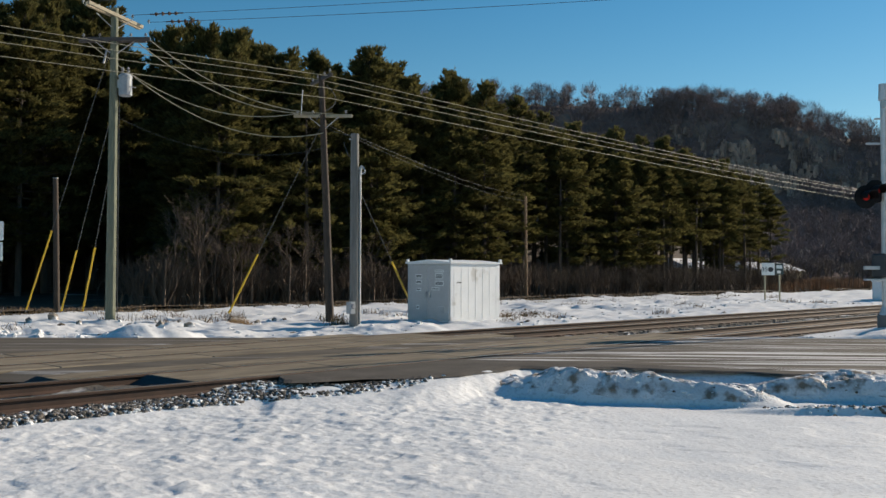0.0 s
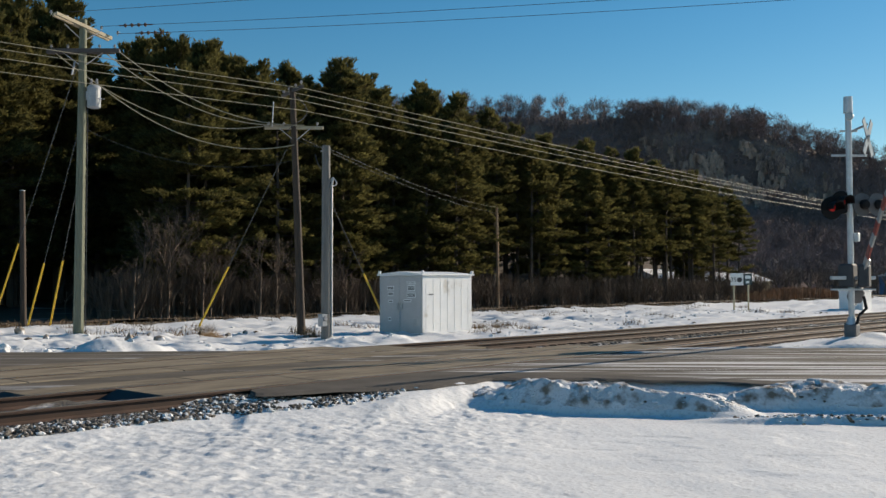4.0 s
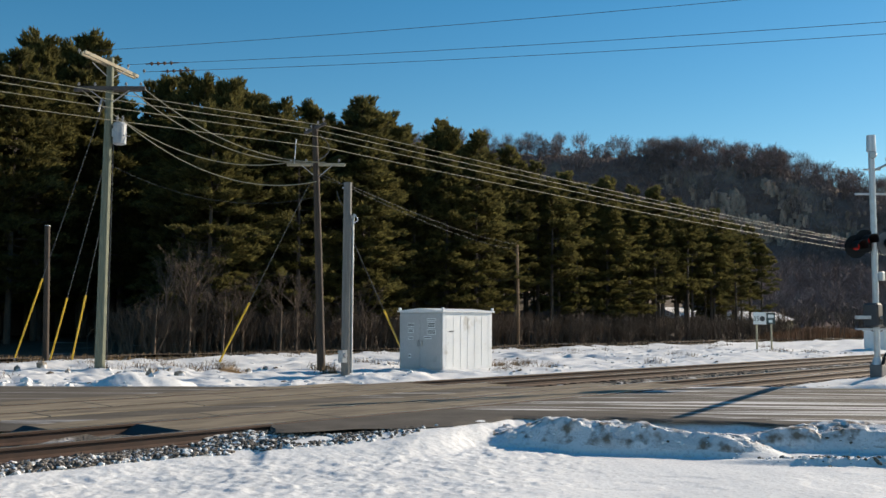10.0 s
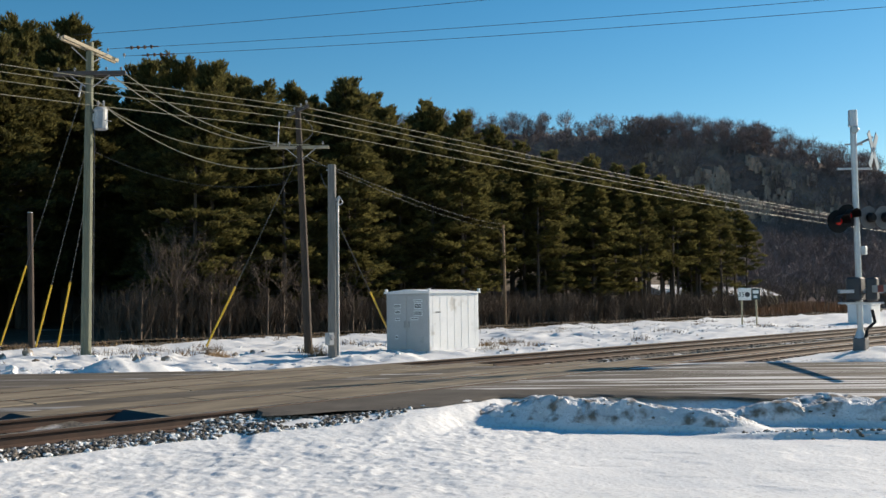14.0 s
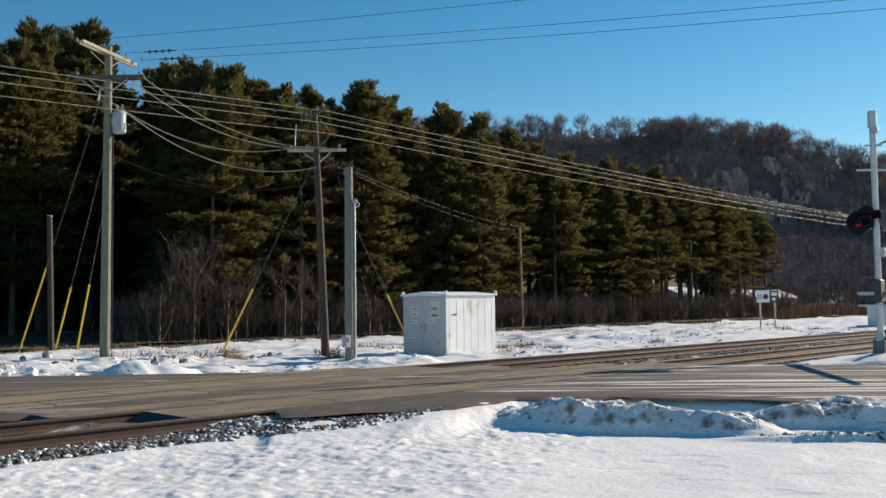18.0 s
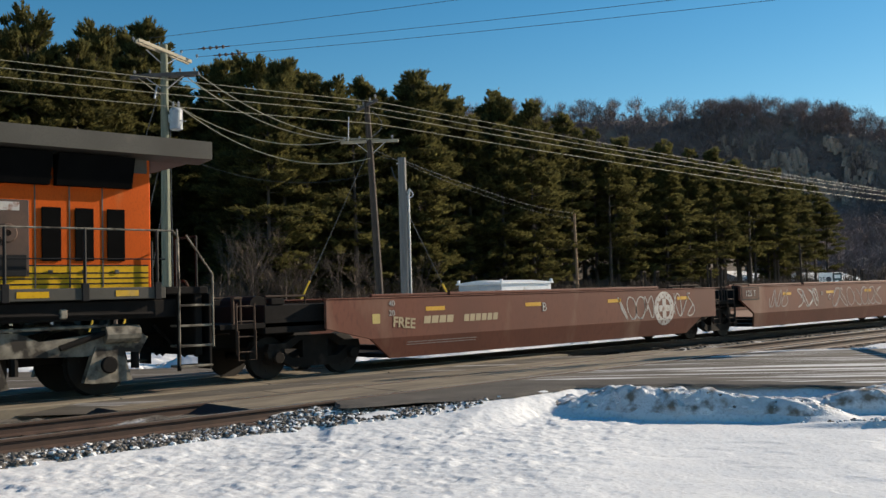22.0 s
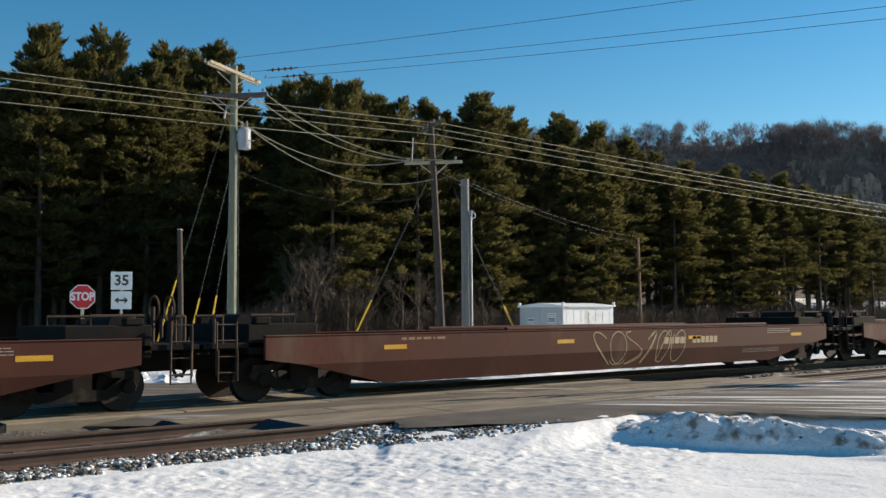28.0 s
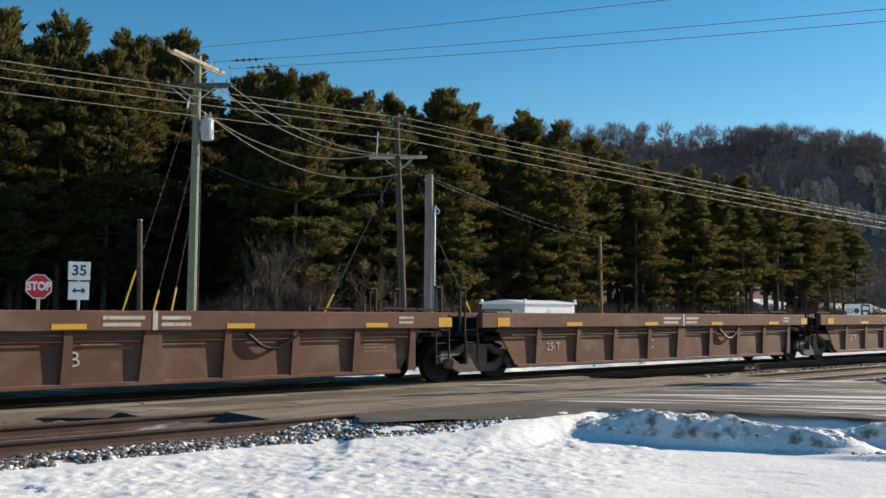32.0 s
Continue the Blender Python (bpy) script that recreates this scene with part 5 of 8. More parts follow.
def pine(seed, height, crown_from, spread, dense=1.0, loose=0.12):
    rr = random.Random(seed)
    t = new("pine_tree")
    g = Geo()
    lean = (rr.uniform(-0.4, 0.4), rr.uniform(-0.4, 0.4))
    trunk = lambda z: Vector((lean[0] * (z / height) ** 2, lean[1] * (z / height) ** 2, z))
    g.tube([trunk(z) for z in np.linspace(-0.5, height * 0.98, 9)], 0.24, 8, 0.03)
    sprays = []
    z = crown_from
    # broad flat shelves of foliage below, shorter rising boughs towards a full, rounded top
    while z < height - 0.5:
        k = (z - crown_from) / (height - crown_from)
        reach = spread * (0.7 + 1.2 * k if k < 0.25 else max(0.20, (1 - (k - 0.25) / 0.75) ** 0.52))
        nb = rr.randint(3, 5) if k < 0.6 else rr.randint(4, 6)
        a0 = rr.uniform(0, 6.28)
        for b in range(nb):
            if rr.random() < loose * (1.5 if k < 0.4 else 0.8):
                continue
            a = a0 + 6.283 * b / nb + rr.uniform(-0.5, 0.5)
            l = max(0.5, reach * rr.uniform(0.5, 1.25))
            up = rr.uniform(-0.22, 0.12) + 0.55 * k * k + (rr.uniform(0.3, 1.2) if k > 0.85 else 0)
            p0 = trunk(min(z + rr.uniform(-0.6, 0.6), height - 0.4))
            dr = Vector((math.cos(a), math.sin(a), up)).normalized()
            tip = p0 + dr * l + Vector((0, 0, 0.10 * l))
            g.tube([p0, (p0 + tip) / 2 - Vector((0, 0, 0.05 * l)), tip], 0.05 * (1 - 0.6 * k), 4, 0.012, cap=False)
            side = Vector((-dr.y, dr.x, 0)).normalized()
            # two or three clumps of foliage on each bough, gaps between them
            nc = 1 if l < 1.0 else 2 if l < 2.2 else 3
            for q in range(nc):
                cu, co = 0.95 - 0.30 * q + rr.uniform(-0.08, 0.05), rr.uniform(-0.30, 0.30) * l * (0.3 if q == 0 else 1)
                cc = p0.lerp(tip, cu) + side * co + Vector((0, 0, rr.uniform(-0.12, 0.12)))
                rad = rr.uniform(0.38, 0.68) * (0.62 if k > 0.78 else 1)
                for i in range(int(15 * dense + 3)):
                    ea, er = rr.uniform(0, 6.28), math.sqrt(rr.random())
                    w = Vector((math.cos(ea), math.sin(ea), 0)) * (rad * er)
                    c = cc + w + Vector((0, 0, rr.gauss(0, 0.10) - 0.10 * er))
                    e = (dr * 0.7 + w * 0.9 + Vector((0, 0, rr.uniform(0.0, 0.35)))).normalized()
                    sprays.append((tuple(c), tuple(e), rr.uniform(0.22, 0.45), 0.17, rr.randint(8, 12)))
        z += rr.uniform(0.40, 0.70) if k < 0.55 else rr.uniform(0.28, 0.45)
    for i in range(30):
        e = Vector((rr.uniform(-0.5, 0.5), rr.uniform(-0.5, 0.5), 1)).normalized()
        q = trunk(height - rr.uniform(0.2, 2.4)) + Vector((rr.gauss(0, 0.25), rr.gauss(0, 0.25), 0))
        sprays.append((tuple(q), tuple(e), rr.uniform(0.35, 0.8), 0.16, 12))
    vs, fs = needles(sprays, np.random.default_rng(seed))
    # dead stubs on the bare stem
    zz = 1.5
    while zz < crown_from:
        a = rr.uniform(0, 6.28)
        p0 = trunk(zz)
        g.tube([p0, p0 + Vector((math.cos(a), math.sin(a), rr.uniform(-0.2, 0.2))) * rr.uniform(0.5, 1.6)], 0.03, 4, 0.008, cap=False)
        zz += rr.uniform(0.25, 0.6)
    me = bpy.data.meshes.new("trunk")
    me.from_pydata(g.v, [], g.f)
    part("trunk", me, BARK, t)
    me = bpy.data.meshes.new("crown")
    me.from_pydata(vs, [], fs)
    part("crown", me, NEEDLE, t)
    return t


KINDS = [pine(11, 18, 3.2, 3.6), pine(12, 18, 4.0, 3.3), pine(13, 18, 2.8, 3.8), pine(14, 18, 5.5, 2.7, 0.8, 0.36), pine(15, 18, 7.0, 2.9, 0.8, 0.38), pine(16, 18, 6.2, 2.5, 0.8, 0.34), pine(17, 18, 7.0, 3.0, 0.55, 0.35), pine(18, 18, 8.0, 2.8, 0.55, 0.35)]
EDGE_LABEL, STAND_LABEL = "tall dark green white pine at the edge of the wood", "tall pine with a bare straight trunk inside the stand"


def plant(k, x, y, h, turn, label):
    z = float(land(x, y)) + 0.1
    s = (h - z) / 18.9
    m = pose(x, y, z, 0, 0, turn) @ Matrix.Diagonal((0.5 * s + 0.5, 0.5 * s + 0.5, s, 1))
    src = KINDS[k]
    if "label" not in src:
        src.matrix_basis = m
        ob = src
    else:
        ob = copy_thing(src, m @ Matrix.Diagonal((1 / src.scale.x, 1 / src.scale.y, 1 / src.scale.z, 1)))
    return tagged(ob, label, "pine tree", "pine wood")


rr = random.Random(3)
# the trees that stand out against the sky: place along the wood and height
FRONT = [(15.2, 55, 17.3), (17.3, 57.5, 16.3), (18.9, 56, 17.7), (21.1, 58.5, 16.5), (21.3, 55, 16.4), (23.6, 57, 18.0), (27.7, 59.5, 19.4), (32.9, 58, 17.7), (36.4, 60.5, 19.2), (36.9, 57, 18.5), (40.8, 59.5, 19.0), (41.7, 58, 17.8), (46.8, 60.5, 18.9), (49.2, 57, 19.6), (53.5, 59.5, 19.2), (54.4, 58, 17.9), (62.6, 60.5, 20.4), (63.3, 57, 19.0), (70.1, 59.5, 18.9), (73.1, 58, 17.4), (81.0, 60.5, 17.6), (83.8, 57, 17.1), (92.5, 59.5, 17.2), (94.4, 58, 17.2), (103.6, 60.5, 17.0), (106.3, 57, 15.5), (117.0, 59.5, 14.7), (121.2, 58, 12.1)]
for i, (x, y, h) in enumerate(FRONT):
    k = 1.24 if x < 33 else 1.0   # the wood's edge steps back here
    plant((0, 1, 2)[i % 3] if x < 62 else (3, 4, 5)[i % 3], x * k, y * k, (h - 1.55) * k + (2.9 if x < 33 else 1.9), rr.uniform(0, 360), EDGE_LABEL)


order = sorted((x, y, h) for x, y, h in FRONT)
for (x0, y0, h0), (x1, y1, h1) in zip(order, order[1:]):
    n = max(1, round((x1 - x0) / (2.6 if x0 < 62 else 4.2)))
    for j in range(n):
        u = (j + 0.5) / n
        x, y, h = x0 + (x1 - x0) * u, 61 + rr.uniform(-1.5, 2.5), h0 + (h1 - h0) * u
        k = 1.24 if x < 33 else 1.0
        q = y * k / ((y0 + y1) / 2 * (1.24 if x0 < 33 else 1.0))
        h = (h - 1.55) * k * q * rr.uniform(0.88, 0.98) + (2.9 if x < 33 else 1.9)
        plant(rr.choice((0, 1, 2)) if x < 62 else rr.choice((3, 4, 5)), x * k * 61 / 58, y * k, h, rr.uniform(0, 360), EDGE_LABEL)


def crest(x):
    return float(np.interp(x, [0, 15, 30, 48, 62, 80, 100, 118, 135], [18.5, 18.5, 18.5, 19, 18.5, 17.5, 16.5, 14.5, 12]))


for row, (y0, gap) in enumerate(((56.5, 3.6), (60.5, 3.4), (65.0, 4.0), (71.0, 5.0))):
    x = -8.0 + row * 1.2
    while x < 1.98 * y0:
        h = crest(x * 57 / y0) * (y0 / 57) ** 0.55 * rr.uniform(0.78, 0.93)
        k = rr.choice((0, 1, 2, 5)) if x < 60 and row == 0 else rr.choice((3, 4, 5, 1)) if row < 2 else rr.choice((6, 7))
        if x < 35 and y0 < 70:
            x += 1.0
            continue
        plant(k, x + rr.uniform(-0.9, 0.9), y0 + rr.uniform(-1.2, 1.2), h, rr.uniform(0, 360), EDGE_LABEL if row == 0 else STAND_LABEL)
        x += gap * rr.uniform(0.8, 1.25)


for i in range(38):   # low-crowned trees that close the stand behind the step
    plant(rr.choice((0, 1, 2)), -4 + 1.35 * i + rr.uniform(-0.6, 0.6), rr.uniform(71, 76), rr.uniform(17.5, 20.5), rr.uniform(0, 360), STAND_LABEL)


def twigs(g, p, d, l, r, depth, rr):
    """A bare forked branch of thin three-sided twigs."""
    q = p + d * l
    s = d.cross(Vector((rr.uniform(-1, 1), rr.uniform(-1, 1), rr.uniform(-1, 1))))
    if s.length < 1e-4:
        s = Vector((1, 0, 0))
    s.normalize()
    u = d.cross(s)
    n = len(g.v)
    r1 = r * 0.6
    g.v += [tuple(p + s * r), tuple(p - s * r * 0.5 + u * r * 0.87), tuple(p - s * r * 0.5 - u * r * 0.87), tuple(q + s * r1), tuple(q - s * r1 * 0.5 + u * r1 * 0.87), tuple(q - s * r1 * 0.5 - u * r1 * 0.87)]
    g.f += [(n, n + 1, n + 4, n + 3), (n + 1, n + 2, n + 5, n + 4), (n + 2, n, n + 3, n + 5)]
    if depth <= 0:
        return
    for k in range(rr.choice((2, 3, 3))):
        e = (d + Vector((rr.uniform(-0.7, 0.7), rr.uniform(-0.7, 0.7), rr.uniform(-0.15, 0.55)))).normalized()
        twigs(g, p + d * l * rr.uniform(0.55, 1.0), e, l * rr.uniform(0.55, 0.8), r1, depth - 1, rr)


def stuff(name, g, ma, label, category):
    me = bpy.data.meshes.new(name)
    me.from_pydata(g.v, [], g.f)
    me.materials.append(ma)
    return tagged(new(name, me), label, category, "", "stuff")


g = Geo()
rr = random.Random(8)
for i in range(760):
    x, y = (rr.uniform(28, 60) if i < 330 else rr.uniform(60, 122)), rr.uniform(53.2, 59)
    if x < 17 and y < 57:
        y += 5.0
    for k in range(rr.randint(2, 5)):
        d = Vector((rr.uniform(-0.4, 0.4), rr.uniform(-0.4, 0.4), 1)).normalized()
        twigs(g, Vector((x + rr.uniform(-0.5, 0.5), y, -0.6)), d, rr.uniform(0.6, 1.7), 0.03, 3, rr)
stuff("undergrowth", g, TWIG, "tangled bare brown brush along the wood's edge", "brush")

# three tall leafless trees in front of the pines
def bare_tree(x, y, h, seed):
    t = base("bare_tree", "slender leafless grey-brown tree at the wood's edge", "tree", (x, y, -0.6), group="bare trees")
    rr = random.Random(seed)
    g = Geo()
    g.tube([(0, 0, -0.3), (0.1, 0, h * 0.5)], 0.10, 6, 0.06)
    part("trunk", g, TWIG, t)
    g = Geo()
    for k in range(11):
        z = h * rr.uniform(0.06, 0.5)
        twigs(g, Vector((0.1 * z / h, 0, z)), Vector((rr.uniform(-0.9, 0.9), rr.uniform(-0.9, 0.9), 1)).normalized(), h * rr.uniform(0.14, 0.22), 0.035, 4, rr)
    me = bpy.data.meshes.new("crown")
    me.from_pydata(g.v, [], g.f)
    part("crown", me, TWIG, t)


for i, (x, y, h) in enumerate(((30.5, 54.0, 7.5), (31.8, 53.2, 8.5), (33.0, 54.6, 8.0), (35.0, 53.4, 7.0), (29.4, 53.2, 6.0), (42.0, 53.6, 6.0), (46.5, 53.2, 5.5), (36.0, 53.6, 7.0), (38.5, 52.8, 6.5), (40.0, 53.0, 6.0), (33.5, 54.2, 5.5), (44.0, 52.8, 5.0), (34.0, 52.8, 6.0))):
    bare_tree(x, y, h, 40 + i)

# upright sheet added behind the trees, standing in for the wood's shaded depth
sheet("wood_interior", np.arange(-30, 140, 3.0), np.array([78.0, 78.2, 80.0]), lambda x, y: np.where(y < 78.1, -1.0, 9.0 - 0.028 * np.maximum(x, 0) + 2.0 * fractal(x, y * 0, 6, 3, 95)), BARK, kind="structure", label="added bark-brown sheet standing in for the shaded depth of the wood", category="woods")

# ---- the bluff ----
HILL = material("bluff_slope", (0.22, 0.145, 0.12), 0.95, dark=0.55, scale=0.035, grain=0.5, bump=1.0, bump_size=1.5, tint=(0.36, 0.26, 0.19), tint_amount=0.2, tint_scale=0.05)
ROCK = material("bluff_rock", (0.50, 0.36, 0.28), 0.95, dark=0.4, scale=0.25, grain=1.4, stretch=(1, 1, 0.5), bump=1.0, bump_size=0.8)
BLUFF_A = [-60, 3, 9, 12, 14, 18, 21, 24, 28, 34, 42, 55, 75, 100]
BLUFF_H = [0, 0, 7, 22, 31, 40, 46, 53, 58, 61, 63, 64, 50, 20]


def bluff_z(ang, r):
    hh = np.interp(ang, BLUFF_A, BLUFF_H) + 3.0 * (fractal(ang * 0.7, ang * 0, 2.2, 3, 101) - 0.5)
    k = np.clip((r - 205) / 130, 0, 1)
    prof = 0.62 * k ** 1.3 + 0.38 * step(0.72, 0.93, k)
    drop = step(380, 600, r)
    return hh * prof * (1 - 0.6 * drop) + (2.2 * (fractal(ang * 3, r * 0.08, 2, 3, 105) - 0.5)) * k - 0.6


angs, rads = np.arange(-60, 101, 0.6), np.concatenate([np.arange(200, 345, 4.0), np.arange(350, 620, 25.0)])
AA, RR = np.meshgrid(angs, rads)
vs = np.stack([(RR * np.cos(np.radians(AA))).ravel(), (RR * np.sin(np.radians(AA))).ravel(), bluff_z(AA, RR).ravel()], 1)
n, m = len(angs), len(rads)
idx = np.arange(n * m).reshape(m, n)
fs = np.stack([idx[:-1, :-1].ravel(), idx[:-1, 1:].ravel(), idx[1:, 1:].ravel(), idx[1:, :-1].ravel()], 1)
me = bpy.data.meshes.new("bluff")
me.from_pydata(vs.tolist(), [], fs.tolist())
me.polygons.foreach_set("use_smooth", [True] * len(me.polygons))
me.materials.append(HILL)
tagged(new("bluff", me), "steep wooded bluff with bare brown slopes far behind", "hill", "", "structure")

# a broken cliff of pale rock below the crest, in blocky columns
rr = random.Random(21)
g = Geo()
for i in range(900):
    a0 = rr.gauss(26.0, 1.15) if i < 750 else rr.uniform(20, 31)
    r0 = rr.uniform(303, 319)
    if float(fractal(a0 * 2.0, r0 * 0.3, 2.0, 2, 115)) < (0.44 if i < 1100 else 0.58):
        continue
    z0 = float(bluff_z(np.array(a0), np.array(r0)))
    w, d, h = rr.uniform(0.3, 1.3), rr.uniform(0.3, 0.9), rr.uniform(1.0, 3.2)
    m_ = pose(r0 * math.cos(math.radians(a0)), r0 * math.sin(math.radians(a0)), z0 - 0.5, rr.uniform(-8, 8), rr.uniform(-8, 8), rr.gauss(0, 22))
    n = len(g.v)
    g.box(-w, w, -d, d, 0, h)
    for j in range(n, n + 8):
        q = Vector(g.v[j])
        k = 1.0 if q.z < 0.1 else rr.uniform(0.45, 0.95)
        g.v[j] = tuple(m_ @ Vector((q.x * k, q.y * k, q.z * rr.uniform(0.8, 1.1))))
me = bpy.data.meshes.new("rock_outcrop")
me.from_pydata(g.v, [], g.f)
me.materials.append(ROCK)
tagged(new("rock_outcrop", me), "pale crumbling rock outcrops high on the bluff", "rock", "", "stuff")


def hill_tree(g, p, h, rr, n):
    """A leafless tree: stem, forked limbs and a dome of fine twigs."""
    lean = Vector((rr.uniform(-0.1, 0.1), rr.uniform(-0.1, 0.1), 1)).normalized()
    fork = p + lean * h * rr.uniform(0.10, 0.26)
    s = Vector((0.7, -0.7, 0))
    def blade(a, b, w):
        q = (b - a).cross(Vector((rr.uniform(-1, 1), rr.uniform(-1, 1), rr.uniform(-1, 1))))
        q = q.normalized() * w if q.length > 1e-4 else s * w
        m = len(g.v)
        g.v += [tuple(a - q), tuple(a + q), tuple(b)]
        g.f.append((m, m + 1, m + 2))
    for q in (s, Vector((0.7, 0.7, 0))):
        m = len(g.v)
        g.v += [tuple(p - q * 0.2), tuple(p + q * 0.2), tuple(fork + q * 0.13), tuple(fork - q * 0.13)]
        g.f.append((m, m + 1, m + 2, m + 3))
    limbs = []
    for i in range(6):
        e = (lean + Vector((rr.uniform(-0.9, 0.9), rr.uniform(-0.9, 0.9), rr.uniform(-0.3, 0.3)))).normalized()
        tip = fork + e * h * rr.uniform(0.35, 0.62)
        blade(fork, tip, 0.12)
        limbs.append((fork, tip))
    c = p + lean * h * 0.62
    for i in range(n):
        e = Vector((rr.gauss(0, 1), rr.gauss(0, 1), rr.gauss(0.35, 1))).normalized()
        tip = c + Vector((e.x * 0.40, e.y * 0.40, e.z * 0.38)) * h * rr.uniform(0.6, 1.0)
        a, b = limbs[i % 6]
        q = a.lerp(b, rr.uniform(0.4, 1.0)).lerp(tip, rr.uniform(0.3, 0.6))
        blade(q, tip, rr.uniform(0.045, 0.085))


g = Geo()
rr = random.Random(22)
for i in range(5200):
    ang = rr.uniform(11, 52) if i % 3 else rr.uniform(11, 32)
    crest_row = i < 1100
    r = rr.uniform(322, 346) if crest_row else 212 + 112 * rr.random() ** 0.75
    z = float(bluff_z(np.array(ang), np.array(r)))
    x, y = r * math.cos(math.radians(ang)), r * math.sin(math.radians(ang))
    rocky = abs(ang - 26.2) < 1.8 and 292 < r < 320
    h = (rr.uniform(6.0, 11.0) if i < 250 else rr.uniform(2.5, 5.0)) if crest_row else rr.uniform(1.5, 3.0) if rocky else rr.uniform(4.5, 8.0)
    hill_tree(g, Vector((x, y, z - 0.4)), h, rr, 150 if i < 250 else 60 if crest_row else 34)
stuff("bluff_trees", g, HILL_TWIG, "leafless trees crowding the bluff and its skyline", "trees")

# dry reeds and a far hedge of brush by the field
g = Geo()
for i in range(6500):
    k = rr.random()
    x, y = 112 + 40 * k + rr.uniform(-3, 3), 53.5 + 2 * k + rr.uniform(-1.5, 1.5)
    h, w, a = rr.uniform(0.9, 2.0) * (1 - 0.5 * abs(2 * k - 1) ** 2), rr.uniform(0.03, 0.07), rr.uniform(0, 6.28)
    g.add([(x - w * math.cos(a), y - w * math.sin(a), -0.7), (x + w * math.cos(a), y + w * math.sin(a), -0.7), (x + rr.uniform(-0.3, 0.3), y, h - 0.6)], [(0, 1, 2)])
REED = material("dry_reed_stalks", (0.34, 0.20, 0.115), 0.95, dark=0.6, scale=0.6, grain=6, bump=0, island=0.3)
stuff("dry_reeds", g, REED, "patch of tall dry tan grass beyond the highway", "grass")
g = Geo()
for i in range(260):
    x, y = rr.uniform(120, 230), rr.uniform(45, 110)
    for k in range(2):
        twigs(g, Vector((x, y, -0.3)), Vector((rr.uniform(-0.3, 0.3), rr.uniform(-0.3, 0.3), 1)).normalized(), rr.uniform(1.2, 2.6), 0.06, 3, rr)
stuff("field_brush", g, TWIG, "leafless brush around the distant houses", "brush")

# ---- the train: each vehicle is built with x along the track, y = 0 on the track's middle, -y towards the camera ----
ORANGE = material("orange_paint", (0.56, 0.088, 0.004), 0.55, spec=0.14, dark=0.82, scale=0.7, grain=70, stretch=(1, 1, 0.35), bump=0.05, tint=(0.40, 0.17, 0.06), tint_amount=0.08, tint_scale=0.9)
ROOF_RED = material("sun_bleached_roof_paint", (0.30, 0.085, 0.035), 0.65, spec=0.2, dark=0.7, scale=1.2, grain=40, bump=0.06, tint=(0.20, 0.12, 0.08), tint_amount=0.2, tint_scale=1.5)
PAINT_YELLOW = material("yellow_paint", (0.63, 0.36, 0.008), 0.5, spec=0.2, dark=0.85, scale=0.8, grain=18, bump=0.05, tint=(0.42, 0.30, 0.12), tint_amount=0.1, tint_scale=1.0)
DARK_RED = material("dark_red_screen", (0.07, 0.012, 0.006), 0.8, spec=0.1, dark=0.5, scale=3, grain=30, bump=0.1)
LOCO_GREY = material("dusty_dark_green_paint", (0.090, 0.084, 0.072), 0.7, spec=0.2, dark=0.7, scale=0.9, grain=40, bump=0.08, tint=(0.13, 0.115, 0.095), tint_amount=0.12, tint_scale=0.8)
SILVER_DIRTY = material("dusty_silver_paint", (0.32, 0.285, 0.23), 0.8, metal=0.0, dark=0.5, scale=3.5, grain=14, bump=0.2, spec=0.2, tint=(0.045, 0.038, 0.032), tint_amount=0.5, tint_scale=3.6)
TANK_DIRTY = material("dusty_tank_paint", (0.33, 0.32, 0.29), 0.6, metal=0.1, dark=0.75, scale=0.8, grain=14, stretch=(1.5, 1, 0.3), bump=0.06, tint=(0.13, 0.115, 0.095), tint_amount=0.1, tint_scale=0.6)
GEAR_LOCO = material("worn_coupler_steel", (0.10, 0.08, 0.065), 0.8, spec=0.2, dark=0.6, scale=4, grain=20, bump=0.2)
UNDER = material("sooty_underframe", (0.018, 0.016, 0.015), 0.85, spec=0.1, dark=0.6, scale=2, grain=18, bump=0.2)
WHEEL_STEEL = material("wheel_steel", (0.020, 0.016, 0.014), 0.65, metal=0.3, dark=0.6, scale=5, grain=25, bump=0.15)
CAB_GLASS = material("cab_glass", (0.006, 0.010, 0.016), 0.12, spec=0.08, dark=0.95, bump=0)
GRILLE = material("deep_black_grille", (0.006, 0.006, 0.006), 0.95, spec=0.02, dark=0.7, bump=0)
NAME_YELLOW = material("faded_yellow_paint", (0.56, 0.37, 0.04), 0.6, dark=0.8, scale=1.2, grain=20, bump=0.05, tint=(0.45, 0.20, 0.09), tint_amount=0.25, tint_scale=3)
LAMP = glow("headlight_glow", (1.0, 0.88, 0.66), 1.4)
CAR_BROWN = material("faded_brown_paint", (0.155, 0.052, 0.032), 0.7, spec=0.25, dark=0.72, scale=0.6, grain=14, stretch=(1, 1, 0.4), bump=0.08, tint=(0.23, 0.13, 0.09), tint_amount=0.14, tint_scale=0.7)
CAR_DARK = material("dark_brown_paint", (0.086, 0.030, 0.020), 0.75, spec=0.2, dark=0.7, scale=0.6, grain=14, stretch=(1, 1, 0.4), bump=0.08, tint=(0.11, 0.062, 0.045), tint_amount=0.14, tint_scale=0.8)
CAR_RIB = material("ribbed_car_paint", (0.165, 0.084, 0.058), 0.75, spec=0.25, dark=0.65, scale=0.8, grain=14, bump=0.1, tint=(0.17, 0.12, 0.09), tint_amount=0.15, tint_scale=1.1)
STENCIL = material("worn_white_stencil", (0.52, 0.49, 0.46), 0.7, dark=0.75, scale=6, grain=40, bump=0, tint=(0.2, 0.1, 0.07), tint_amount=0.12, tint_scale=7)
